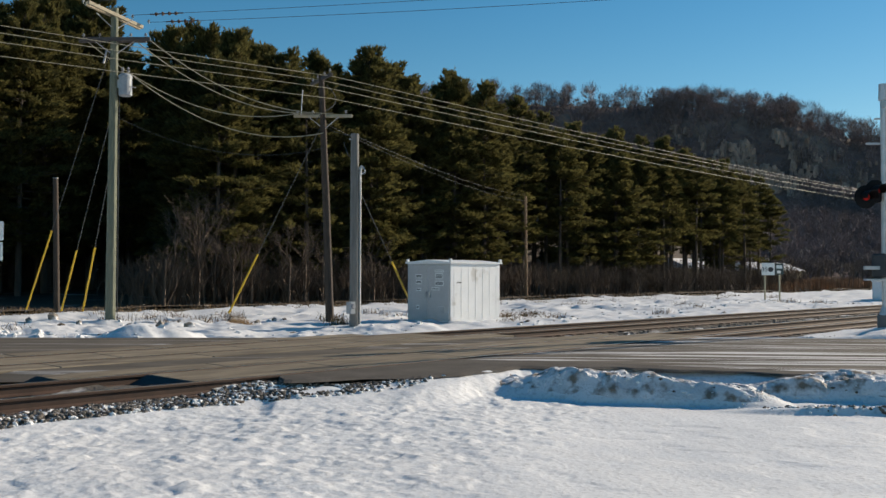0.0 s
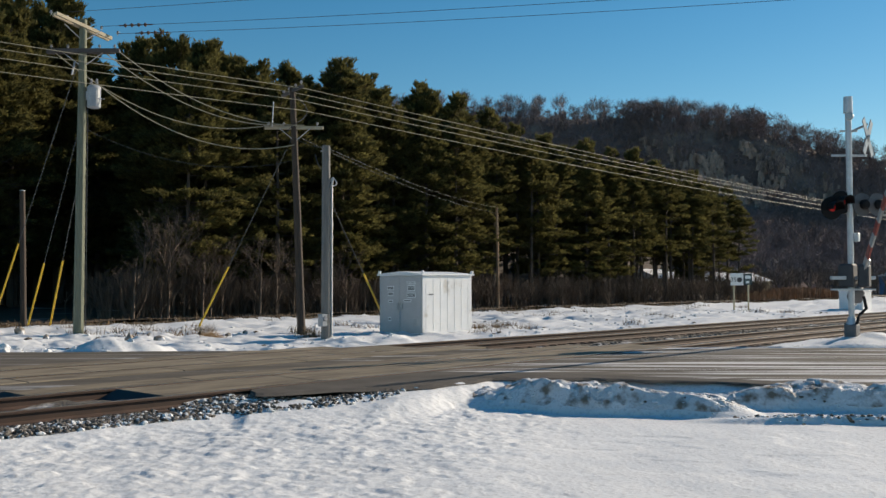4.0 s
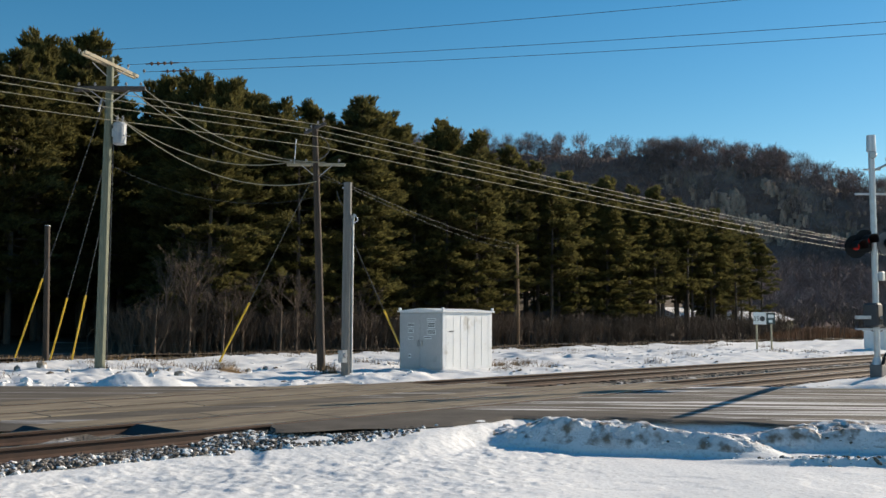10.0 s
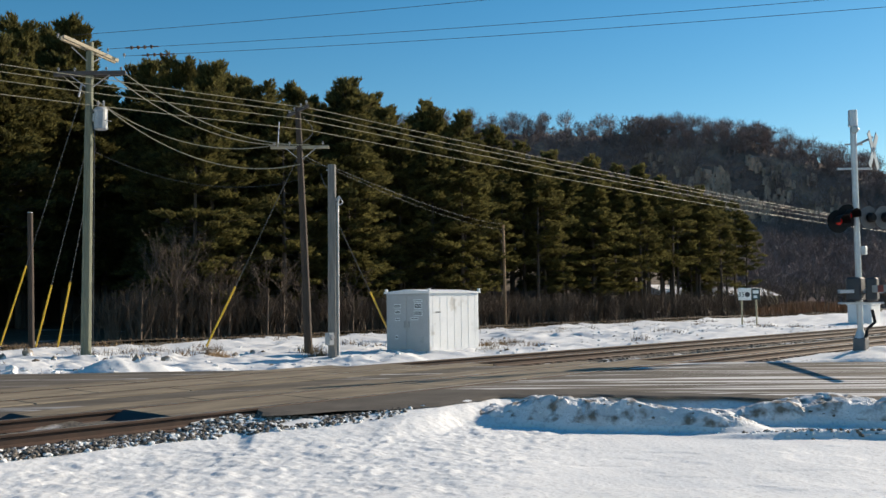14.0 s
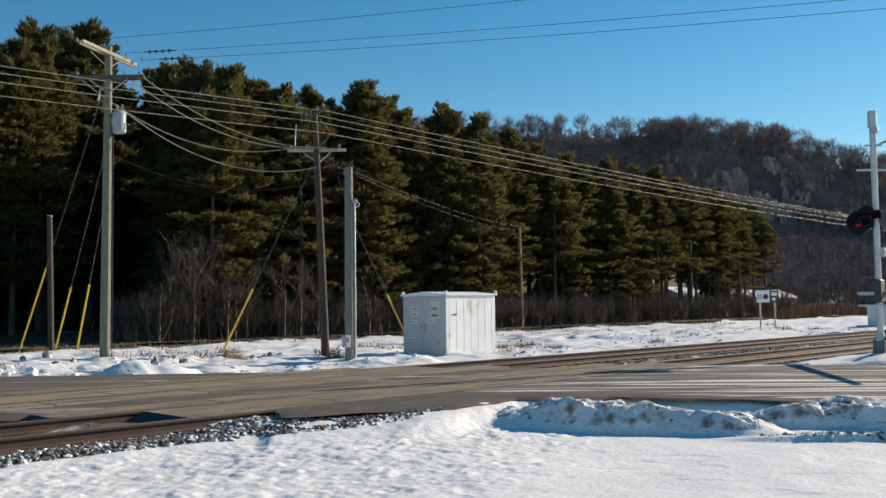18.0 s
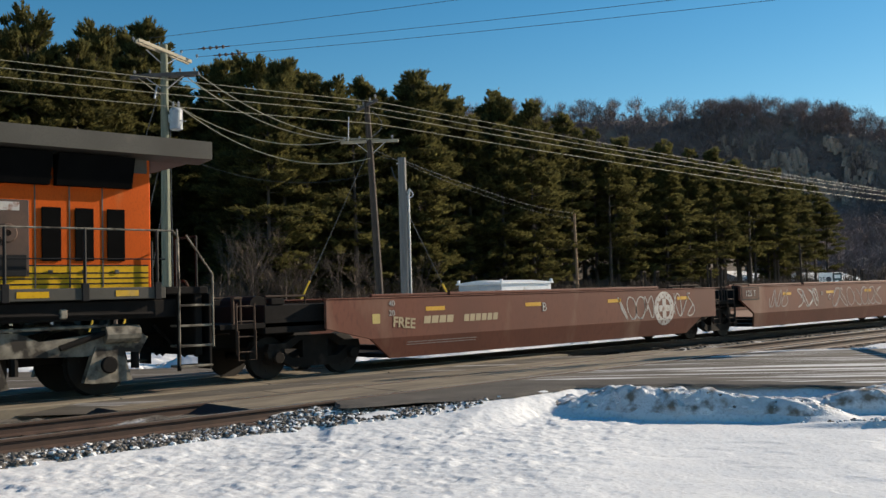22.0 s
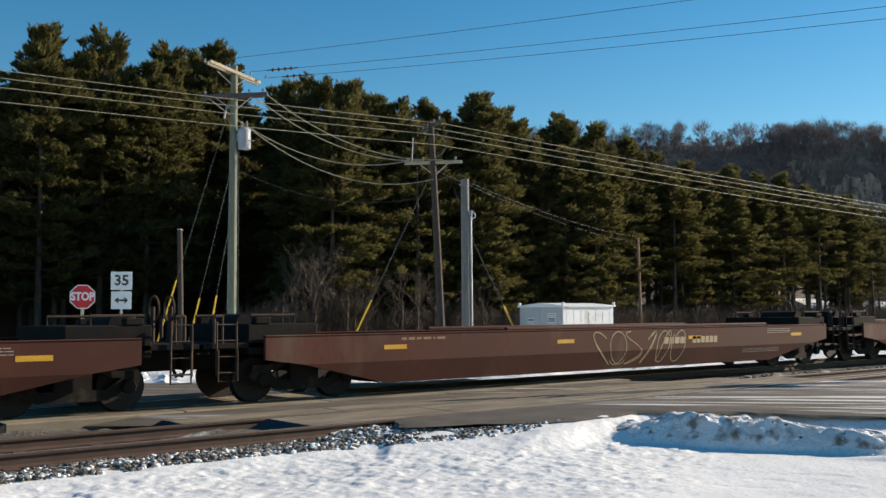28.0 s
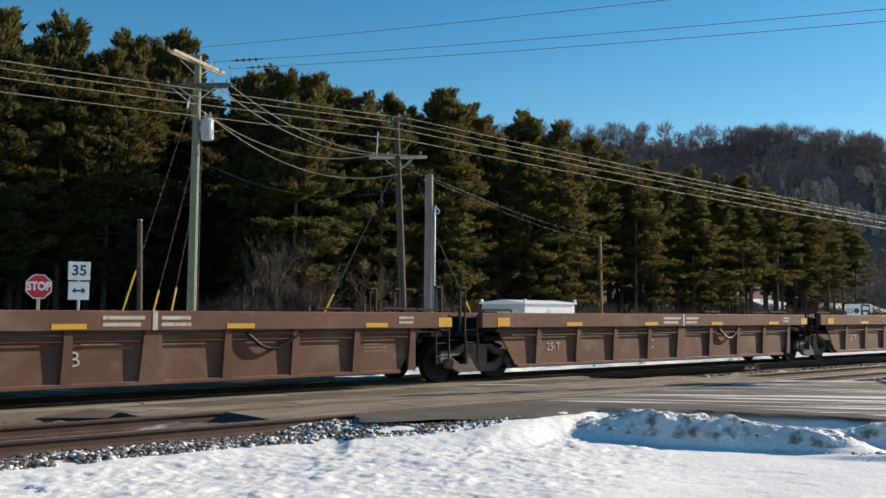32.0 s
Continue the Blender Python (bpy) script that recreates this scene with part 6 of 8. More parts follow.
REFLECTOR = material("orange_reflector", (0.62, 0.33, 0.02), 0.4, dark=0.9, bump=0)


def wheelset(parent, x, z, r, gauge=0.7525):
    """Two wheels on an axle, turning about its own middle."""
    w = new("wheelset")
    w.parent = parent
    w.matrix_basis = pose(x, 0, z)
    key = "wheel_%d" % int(r * 1000)
    if key not in bpy.data.meshes:
        g = Geo()
        g.disc((0, -0.02, 0), "y", r, 0.11, 28, 0.0, 0.015)
        g.disc((0, 0.05, 0), "y", r + 0.028, 0.03, 28, 0.0, 0.008)
        g.disc((0, -0.085, 0), "y", r * 0.32, 0.05, 14, 0.0, 0.01)
        for k in range(8):
            a = 6.2832 * k / 8
            g.disc((r * 0.6 * math.cos(a), -0.08, r * 0.6 * math.sin(a)), "y", 0.028, 0.02, 8)
        me = g.mesh(key)
        me.materials.append(WHEEL_STEEL)
        ax_ = Geo().tube([(0, -0.85, 0), (0, 0.85, 0)], 0.085, 10).mesh("axle_%d" % int(r * 1000))
        ax_.materials.append(WHEEL_STEEL)
    for s in (-1, 1):
        ob = part("wheel", bpy.data.meshes[key], None, w)
        ob.matrix_basis = pose(0, s * gauge, 0, 0, 0, 0 if s < 0 else 180)
    part("axle", bpy.data.meshes["axle_%d" % int(r * 1000)], None, w)
    return w


WHEELS = []   # (wheelset, radius, place on the train)


def car_truck(parent, x, ox, metal=None):
    """A two-axle freight truck at x on its car; ox: the car's place on the train."""
    metal = metal or SHADED_CASTINGS
    t = new("truck")
    t.parent = parent
    t.matrix_basis = pose(x, 0, 0)
    key = metal.name + "_sideframe"
    if key not in bpy.data.meshes:
        for s in (-1, 1):
            g = Geo()
            y = s * 1.10
            a, b = y - 0.07, y + 0.07
            g.plate([(-1.12, 0.56), (-1.08, 0.70), (-0.72, 0.70), (-0.45, 0.84), (0.45, 0.84), (0.72, 0.70), (1.08, 0.70), (1.12, 0.56), (1.08, 0.42), (0.92, 0.42), (0.80, 0.58), (0.58, 0.60), (0.36, 0.74), (0.30, 0.74), (0.30, 0.40), (0.52, 0.40), (0.30, 0.22), (-0.30, 0.22), (-0.52, 0.40), (-0.30, 0.40), (-0.30, 0.74), (-0.36, 0.74), (-0.58, 0.60), (-0.80, 0.58), (-0.92, 0.42), (-1.08, 0.42)], "y", a, b)
            g.plate([(0.80, 0.58), (0.92, 0.42), (0.55, 0.22), (0.30, 0.22), (0.30, 0.34), (0.52, 0.40)], "y", a, b)
            g.plate([(-0.80, 0.58), (-0.92, 0.42), (-0.55, 0.22), (-0.30, 0.22), (-0.30, 0.34), (-0.52, 0.40)], "y", a, b)
            for k in (-0.9, 0.9):
                g.disc((k, y + s * 0.10, 0.43), "y", 0.12, 0.14, 12, 0, 0.02)
            for k in (-0.16, 0.0, 0.16):
                for j in range(5):
                    g.disc((k, y, 0.36 + 0.07 * j), "z", 0.062, 0.035, 10, 0.0, 0.01)
            me = g.mesh(key if s < 0 else key + "_far")
            me.materials.append(metal)
        me = Geo().box(-0.22, 0.22, -1.15, 1.15, 0.55, 0.80, 0.02).mesh(key + "_bolster")
        me.materials.append(metal)
    part("sideframe", bpy.data.meshes[key], None, t)
    part("sideframe", bpy.data.meshes[key + "_far"], None, t)
    part("bolster", bpy.data.meshes[key + "_bolster"], None, t)
    for k in (-0.9, 0.9):
        WHEELS.append((wheelset(t, k, 0.42, 0.42), 0.42, ox + x + k))
    return t


# truck castings in two tones: the near-black one has deep shade in its colour
SHADED_CASTINGS = material("shade_dark_truck_castings", (0.020, 0.016, 0.013), 0.85, spec=0.15, dark=0.55, scale=3, grain=20, bump=0.2, tint=(0.05, 0.04, 0.032), tint_amount=0.1, tint_scale=3)
TRUCK_METAL = material("dusty_truck_castings", (0.14, 0.105, 0.085), 0.8, dark=0.55, scale=3, grain=20, bump=0.2, tint=(0.15, 0.125, 0.105), tint_amount=0.12, tint_scale=3)

# ---- the locomotive: x from -22.3 (front coupler) to 0 (rear coupler) ----
loco = base("locomotive", "orange, yellow and dark green diesel locomotive hauling the train", "locomotive")


def lp(name, g, ma, label="", parent=None):
    return part(name, g, ma, parent or loco, label)


lp("underframe", Geo().box(-20.9, -0.9, -1.40, 1.40, 1.30, 1.62, 0.02).box(-21.2, -20.5, -1.45, 1.45, 1.35, 1.85, 0.02), UNDER)
for s in (-1, 1):
    y0, y1 = sorted((s * 1.52, s * 1.44))
    # deep sill under the cab, then the walkway's edge
    lp("cab_sill", Geo().plate([(-20.66, 1.90), (-15.02, 1.93), (-15.02, 1.46), (-19.34, 1.40), (-19.62, 1.58), (-20.66, 1.63)], "y", y0, y1), LOCO_GREY)
    lp("walkway_edge", Geo().box(-15.0, -1.2, y0, y1, 1.64, 1.84, 0.01), LOCO_GREY)
    lp("walkway", Geo().box(-15.0, -1.2, min(s * 1.05, s * 1.44), max(s * 1.05, s * 1.44), 1.78, 1.83), LOCO_GREY)
    for i, (xa, xb) in enumerate(((-20.6, -20.05), (-16.9, -16.35), (-15.55, -15.1), (-13.6, -13.0), (-11.4, -10.9), (-9.1, -8.6), (-7.4, -6.9), (-5.6, -5.1), (-3.7, -3.2), (-2.1, -1.7))):
        yy = sorted((s * 1.522, s * 1.527))
        zc = 1.70 if i == 0 else (1.52 if xa < -15 else 1.74)
        lp("reflector", Geo().box(xa, xb, yy[0], yy[1], zc - 0.05, zc + 0.05), PAINT_YELLOW)
    for xa in (-19.5, -17.3, -12.3, -10.2, -8.0, -4.4):
        yy = sorted((s * 1.522, s * 1.53))
        lp("placard", Geo().box(xa, xa + 0.25, yy[0], yy[1], 1.50 if xa < -15 else 1.68, 1.60 if xa < -15 else 1.79), STENCIL)
    # the cab's side, in bands
    a, b = sorted((s * 1.50, s * 1.40))
    side = lp("cab_side", Geo().plate([(-20.54, 2.28), (-15.02, 2.28), (-15.02, 3.47), (-17.08, 3.47), (-17.08, 4.40), (-19.30, 4.40), (-19.38, 3.74), (-20.54, 3.44)], "y", a, b), ORANGE)
    lp("yellow_band", Geo().box(-20.54, -15.02, a, b, 1.93, 2.28), PAINT_YELLOW)
    for z in (1.935, 2.02, 2.10, 2.28):
        yy = sorted((s * 1.501, s * 1.506))
        lp("pinstripe", Geo().box(-20.54, -15.02, yy[0], yy[1], z - 0.012, z + 0.012), BLACK)
    yy = sorted((s * 1.501, s * 1.508))
    lp("nose_stripe", Geo().box(-20.54, -19.60, yy[0], yy[1], 2.50, 2.86), BLACK)
    yy = sorted((s * 1.501, s * 1.512))
    for z0 in (2.54, 2.64, 2.74):
        lp("nose_stripe", Geo().box(-20.54, -19.66, yy[0], yy[1], z0, z0 + 0.085), PAINT_YELLOW)
    for xa, xb, za, zb in ((-19.02, -18.60, 3.62, 4.24), (-18.50, -17.70, 3.64, 4.22), (-17.57, -17.22, 3.62, 4.26)):
        fr = lp("cab_window", Geo().box(xa, xb, *sorted((s * 1.49, s * 1.53)), za, zb, 0.01), SILVER, "silver-framed cab side window")
        n = 2 if xb - xa > 0.6 else 1
        for i in range(n):
            u, w = xa + 0.045 + i * (xb - xa) / n, xa - 0.03 + (i + 1) * (xb - xa) / n
            part("pane", Geo().box(u, w, *sorted((s * 1.531, s * 1.536)), za + 0.045, zb - 0.045), CAB_GLASS, fr)
    # battery box door and its dark grille
    bx = lp("equipment_box", Geo().box(-16.64, -15.03, *sorted((s * 1.50, s * 1.56)), 2.56, 3.45, 0.02), ORANGE)
    part("grille", Geo().box(-15.88, -15.12, *sorted((s * 1.561, s * 1.575)), 2.66, 3.16, 0.01), DARK_RED, bx)
    for i in range(7):
        part("slat", Geo().box(-15.86, -15.14, *sorted((s * 1.576, s * 1.585)), 2.69 + 0.065 * i, 2.705 + 0.065 * i), DARK_RED, bx)
    for xa in (-18.9, -17.8, -16.75, -15.7):
        lp("door_seam", Geo().box(xa - 0.008, xa + 0.008, *sorted((s * 1.501, s * 1.507)), 1.5, 2.55), BLACK)
    lp("panel_seam", Geo().box(-19.3, -17.15, *sorted((s * 1.501, s * 1.507)), 2.585, 2.60), BLACK)
    # grey upper body behind the cab with open shutters
    lp("upper_band", Geo().box(-17.06, -15.0, *sorted((s * 1.34, s * 1.40)), 3.47, 3.74), PAINT_YELLOW)
    lp("pinstripe", Geo().box(-17.06, -15.0, *sorted((s * 1.401, s * 1.406)), 3.55, 3.57), BLACK)
    lp("pinstripe", Geo().box(-17.06, -15.0, *sorted((s * 1.401, s * 1.406)), 3.64, 3.66), BLACK)
    for xa, xb in ((-16.95, -16.12), (-16.0, -15.12)):
        sh = lp("shutter_frame", Geo().box(xa, xb, *sorted((s * 1.32, s * 1.37)), 3.82, 4.5, 0.01), SILVER_DIRTY)
        part("shutter_opening", Geo().box(xa + 0.07, xb - 0.07, *sorted((s * 1.371, s * 1.375)), 3.90, 4.44), GRILLE, sh)
        for i in range(6):
            part("blade", Geo().box(xa + 0.07, xb - 0.07, *sorted((s * 1.376, s * 1.40)), 3.92 + 0.09 * i, 3.945 + 0.09 * i), RUST, sh)
    # the long hood, banded
    a, b = sorted((s * 1.05, s * 0.95))
    for nm, za, zb, ma in (("hood_band", 1.83, 2.23, PAINT_YELLOW), ("hood_side", 2.23, 3.54, ORANGE), ("hood_band", 3.54, 3.86, PAINT_YELLOW), ("hood_upper", 3.86, 4.22, LOCO_GREY)):
        if nm == "hood_band" and za > 3:
            lp(nm, Geo().box(-15.0, -6.6, a, b, za, zb), ma)
            lp("hood_side", Geo().box(-6.6, -1.30, a, b, za, zb), ORANGE)
        else:
            lp(nm, Geo().box(-15.0, -1.30, a, b, za, zb), ma)
    for z in (1.92, 2.01, 2.10, 2.23, 3.54, 3.65, 3.76, 3.86):
        lp("pinstripe", Geo().box(-15.0, -6.6 if z > 3 else -1.3, *sorted((s * 1.051, s * 1.055)), z - 0.012, z + 0.012), BLACK)
    x = -14.55
    while x < -1.6:
        g = Geo().box(x - 0.012, x + 0.012, *sorted((s * 1.051, s * 1.059)), 1.86, 3.84)
        lp("door_edge", g, LOCO_GREY)
        for z in (2.12, 3.70):
            lp("latch", Geo().box(x + 0.2, x + 0.28, *sorted((s * 1.056, s * 1.075)), z - 0.035, z + 0.035, 0.006), LOCO_GREY)
        x += 0.565
    # tall intake housing, radiator wing and its grilles
    lp("intake_grille", Geo().box(-12.82, -11.24, *sorted((s * 1.08, s * 1.13)), 3.96, 4.42, 0.01), GRILLE)
    wing = lp("radiator_wing", Geo().plate([(s * 1.0, 4.10), (s * 1.52, 4.14), (s * 1.52, 4.46), (s * 1.0, 4.50)], "x", -4.95, -0.26), LOCO_GREY, "grey overhanging radiator wing")
    for xa, xb in ((-4.45, -3.05), (-2.95, -1.65)):
        lp("radiator_grille", Geo().plate([(s * 1.06, 3.56), (s * 1.20, 3.56), (s * 1.36, 4.08), (s * 1.06, 4.08)], "x", xa, xb), GRILLE)
    for xa in (-5.95, -5.30):
        for za in (2.30, 2.86):
            lp("vent", Geo().box(xa, xa + 0.42, *sorted((s * 1.06, s * 1.08)), za, za + 0.46, 0.01), GRILLE)
    for xa in (-4.55, -3.15, -2.60, -2.05):
        lp("vent", Geo().box(xa, xa + 0.32, *sorted((s * 1.06, s * 1.08)), 2.30, 3.20, 0.01), GRILLE)
    eg = lp("open_bay", Geo().box(-4.05, -3.35, *sorted((s * 1.06, s * 1.075)), 2.05, 3.30, 0.01), RUST)
    part("pump", Geo().disc((-3.7, s * 1.1, 2.75), "y", 0.16, 0.08, 14, 0.05, 0.02), RUST, eg)
    part("lower_box", Geo().box(-4.0, -3.4, *sorted((s * 1.076, s * 1.12)), 2.05, 2.40, 0.01), BLACK, eg)
    part("tag", Geo().box(-3.95, -3.5, *sorted((s * 1.076, s * 1.08)), 3.12, 3.26), STENCIL, eg)
    # handrail along the walkway
    hy = s * 1.50
    hr = lp("handrail", Geo().tube([(-14.4, hy, 2.82), (-1.05, hy, 2.82), (-0.95, hy, 2.7), (-0.95, hy, 1.9)], 0.018, 6), SILVER_DIRTY)
    part("riser", Geo().tube([(-17.05, s * 1.42, 4.16), (-15.1, s * 1.44, 4.14), (-14.78, hy, 4.05), (-14.72, hy, 3.2), (-14.6, hy, 2.86), (-14.4, hy, 2.82)], 0.024, 6), UNDER, hr)
    for i in range(11):
        x = -13.95 + i * 1.26
        part("stanchion", Geo().tube([(x, hy, 1.84), (x, hy, 2.82)], 0.028, 6), BLACK, hr)
        part("stanchion_foot", Geo().box(x - 0.06, x + 0.06, *sorted((s * 1.47, s * 1.55)), 1.62, 1.92, 0.01), BLACK, hr)
    part("lower_rail", Geo().tube([(-13.95, hy, 2.32), (-1.2, hy, 2.32)], 0.012, 5), BLACK, hr)
    part("cab_grab_rail", Geo().tube([(-17.05, s * 1.42, 4.12), (-15.2, s * 1.42, 4.1), (-15.05, s * 1.42, 3.9), (-15.05, s * 1.42, 2.5)], 0.018, 6), BLACK, hr)
    # steps and handrails at both ends
    for xa, xb in ((-21.4, -20.72), (-0.95, -0.30)):
        stp = lp("steps", Geo().box(xa, xa + 0.05, *sorted((s * 1.46, s * 1.40)), 0.35, 1.7).box(xb - 0.05, xb, *sorted((s * 1.46, s * 1.0)), 0.35, 1.7, 0.01), UNDER)
        for i in range(4):
            part("tread", Geo().box(xa + 0.02, xb, *sorted((s * 1.50, s * 1.10)), 0.40 + 0.36 * i, 0.44 + 0.36 * i, 0.008), SILVER_DIRTY, stp)
        part("grab_iron", Geo().tube([(xa, s * 1.50, 0.45), (xa, s * 1.52, 1.9), (xa + (0.55 if xa < -10 else -0.02), s * 1.50, 2.85)], 0.018, 6), SILVER_DIRTY, stp)
        part("grab_iron", Geo().tube([(xb, s * 1.52, 0.75), (xb, s * 1.52, 2.05), (xb + (0.25 if xa < -10 else -0.5), s * 1.50, 2.75)], 0.018, 6), SILVER_DIRTY, stp)
    # fuel tank half
    lp("fuel_tank", Geo().plate([(0.0, 0.42), (s * 0.95, 0.42), (s * 1.32, 0.62), (s * 1.44, 0.84), (s * 1.44, 1.31), (0.0, 1.31)], "x", -14.55, -6.97), TANK_DIRTY, "dusty grey fuel tank with a chamfered belly")
    lp("tank_gauge", Geo().box(-11.05, -10.97, *sorted((s * 1.44, s * 1.47)), 0.95, 1.22, 0.008), UNDER)
    for xa in (-14.9, -6.9):
        lp("air_reservoir", Geo().tube([(xa, s * 1.25, 0.55), (xa, s * 1.25, 1.25)], 0.2, 10), UNDER)
    lp("piping", Geo().tube([(-14.6, s * 1.40, 1.42), (-9, s * 1.42, 1.38), (-5, s * 1.42, 1.42), (-1.4, s * 1.40, 1.38)], 0.04, 6), UNDER)
    for i in range(9):
        x = -13.8 + 1.35 * i
        lp("cable_hanger", Geo().box(x, x + 0.12, *sorted((s * 1.36, s * 1.46)), 1.34, 1.5, 0.02), SILVER_DIRTY)

# the hood's core, roofs and top gear
lp("hood_core", Geo().box(-15.02, -1.34, -0.94, 0.94, 1.62, 4.22), UNDER)
lp("hood_roof", Geo().plate([(-1.05, 4.22), (1.05, 4.22), (0.85, 4.36), (-0.85, 4.36)], "x", -11.2, -1.32), LOCO_GREY)
lp("intake_housing", Geo().plate([(-1.08, 3.86), (1.08, 3.86), (1.08, 4.42), (0.8, 4.62), (-0.8, 4.62), (-1.08, 4.42)], "x", -13.0, -11.2), LOCO_GREY)
wedge = Geo()
wedge.add([(-15.0, y * 1.30, 3.72) for y in (-1, 1)] + [(-15.0, y * 1.30, 4.42) for y in (-1, 1)] + [(-15.0, y * 0.95, 4.62) for y in (-1, 1)] + [(-13.0, y * 1.08, 3.72) for y in (-1, 1)] + [(-13.0, y * 1.08, 4.42) for y in (-1, 1)] + [(-13.0, y * 0.8, 4.62) for y in (-1, 1)],
          [(0, 6, 8, 2), (1, 3, 9, 7), (2, 8, 10, 4), (3, 5, 11, 9), (4, 10, 11, 5), (0, 2, 4, 5, 3, 1), (6, 7, 9, 11, 10, 8), (0, 1, 7, 6)])
lp("hood_shoulder", wedge, LOCO_GREY)
lp("rear_cab_body", Geo().plate([(-1.34, 3.46), (1.34, 3.46), (1.34, 4.42), (0.95, 4.62), (-0.95, 4.62), (-1.34, 4.42)], "x", -17.06, -15.0), LOCO_GREY)
lp("lower_body", Geo().box(-17.06, -15.0, -1.40, 1.40, 1.6, 3.47), LOCO_GREY)
lp("radiator_core", Geo().box(-5.2, -0.3, -1.0, 1.0, 4.15, 4.47, 0.03), LOCO_GREY)
lp("rear_hood_end", Geo().box(-1.34, -1.24, -1.04, 1.04, 1.83, 4.2, 0.02), ORANGE)
lp("exhaust_port", Geo().box(-8.35, -7.95, -0.35, 0.35, 4.34, 4.62, 0.02), SILVER_DIRTY)
for xa in (-10.6, -9.6, -7.0):
    lp("roof_hatch", Geo().box(xa, xa + 0.7, -0.45, 0.45, 4.35, 4.42, 0.015), UNDER)
for s in (-1, 1):
    lp("lifting_eye", Geo().disc((-14.3, s * 1.2, 4.36), "y", 0.09, 0.04, 12, 0.045), UNDER)
    lp("lifting_eye", Geo().disc((-11.4, s * 1.12, 4.36), "y", 0.09, 0.04, 12, 0.045), UNDER)

# cab roof, nose, windscreen
lp("cab_roof", Geo().plate([(-1.56, 4.36), (-1.05, 4.68), (1.05, 4.68), (1.56, 4.36), (1.45, 4.36), (0, 4.45), (-1.45, 4.36)], "x", -19.45, -17.12), ROOF_RED, "weathered red-brown cab roof with sloped eaves")
lp("cab_core", Geo().box(-19.30, -17.1, -1.39, 1.39, 1.6, 4.36), BLACK)
lp("roof_walk", Geo().box(-19.0, -17.6, -0.85, 0.85, 4.68, 4.74, 0.02), SILVER_DIRTY)
horn = lp("air_horn", Geo().box(-18.1, -17.9, -0.35, 0.35, 4.74, 4.80, 0.01), SILVER_DIRTY)
for y in (-0.25, 0.0, 0.25):
    part("trumpet", Geo().tube([(-17.9, y, 4.86), (-18.35, y, 4.88)], 0.03, 8, 0.07), SILVER_DIRTY, horn)
lp("antenna", Geo().tube([(-17.6, 0.2, 4.7), (-17.6, 0.2, 5.0)], 0.03, 8), SILVER)
nose = Geo()
sec = {}
def nose_ring(x, hw, zt, zs):
    return [(x, -hw, 1.9), (x, -hw, zs), (x, -hw + 0.22, zt), (x, hw - 0.22, zt), (x, hw, zs), (x, hw, 1.9)]
rings = [nose_ring(-19.32, 1.49, 3.78, 3.66), nose_ring(-20.54, 1.49, 3.50, 3.42), nose_ring(-21.25, 0.92, 3.40, 3.28)]
pts = [p for r_ in rings for p in r_]
fcs = [(i * 6 + k, i * 6 + k + 1, (i + 1) * 6 + k + 1, (i + 1) * 6 + k) for i in range(2) for k in range(5)] + [(12, 13, 14, 15, 16, 17)]
lp("nose", nose.add(pts, fcs), ORANGE, "wide orange cab nose")
fz = lambda z0, z1, ma, nm: lp(nm, Geo().add([(-20.56, -1.5, z0), (-21.27, -0.93, z0), (-21.27, 0.93, z0), (-20.56, 1.5, z0), (-20.56, -1.5, z1), (-21.27, -0.93, z1), (-21.27, 0.93, z1), (-20.56, 1.5, z1)],
                                            [(0, 1, 5, 4), (1, 2, 6, 5), (2, 3, 7, 6)]), ma)
fz(1.93, 2.28, PAINT_YELLOW, "nose_band")
lp("nose_emblem_edge", Geo().plate([(-1.0, 2.68), (-0.55, 2.94), (0.55, 2.94), (1.0, 2.68), (0.55, 2.42), (-0.55, 2.42)], "x", -21.279, -21.268), BLACK)
lp("nose_emblem", Geo().plate([(-0.9, 2.68), (-0.5, 2.86), (0.5, 2.86), (0.9, 2.68), (0.5, 2.50), (-0.5, 2.50)], "x", -21.285, -21.27), PAINT_YELLOW, "plain yellow emblem with dark bars on the nose")
for i in range(4):
    lp("emblem_bar", Geo().box(-21.292, -21.286, -0.42 + 0.23 * i, -0.26 + 0.23 * i, 2.57, 2.79), BLACK)
ws = Geo().add([(-19.36, -1.36, 3.76), (-19.36, 1.36, 3.76), (-19.32, 1.36, 4.36), (-19.32, -1.36, 4.36)], [(0, 1, 2, 3)])
lp("cab_front", Geo().box(-19.40, -19.30, -1.5, 1.5, 3.6, 4.40, 0.01), ORANGE)
for ya, yb in ((-1.30, -0.12), (0.12, 1.30)):
    fr = lp("windscreen_frame", Geo().box(-19.43, -19.40, ya, yb, 3.80, 4.34, 0.01), BLACK)
    part("windscreen", Geo().box(-19.44, -19.431, ya + 0.05, yb - 0.05, 3.85, 4.30), CAB_GLASS, fr)
nb = lp("number_board", Geo().box(-19.5, -19.38, -0.42, 0.42, 4.42, 4.62, 0.015), BLACK)
part("plain_bars", Geo().box(-19.505, -19.501, -0.3, 0.3, 4.47, 4.57), STENCIL, nb)
hl = lp("headlight", Geo().box(-21.33, -21.25, 0.34, 0.54, 2.98, 3.38, 0.03), ORANGE)
for z in (3.08, 3.28):
    part("lens", Geo().disc((-21.335, 0.44, z), "x", 0.055, 0.02, 14), LAMP, hl, "lit headlight")
lp("nose_door", Geo().box(-21.275, -21.26, -0.75, -0.1, 1.95, 3.3, 0.006), ORANGE)
lp("nose_window", Geo().box(-21.285, -21.276, -0.55, -0.25, 2.98, 3.25, 0.01), CAB_GLASS)
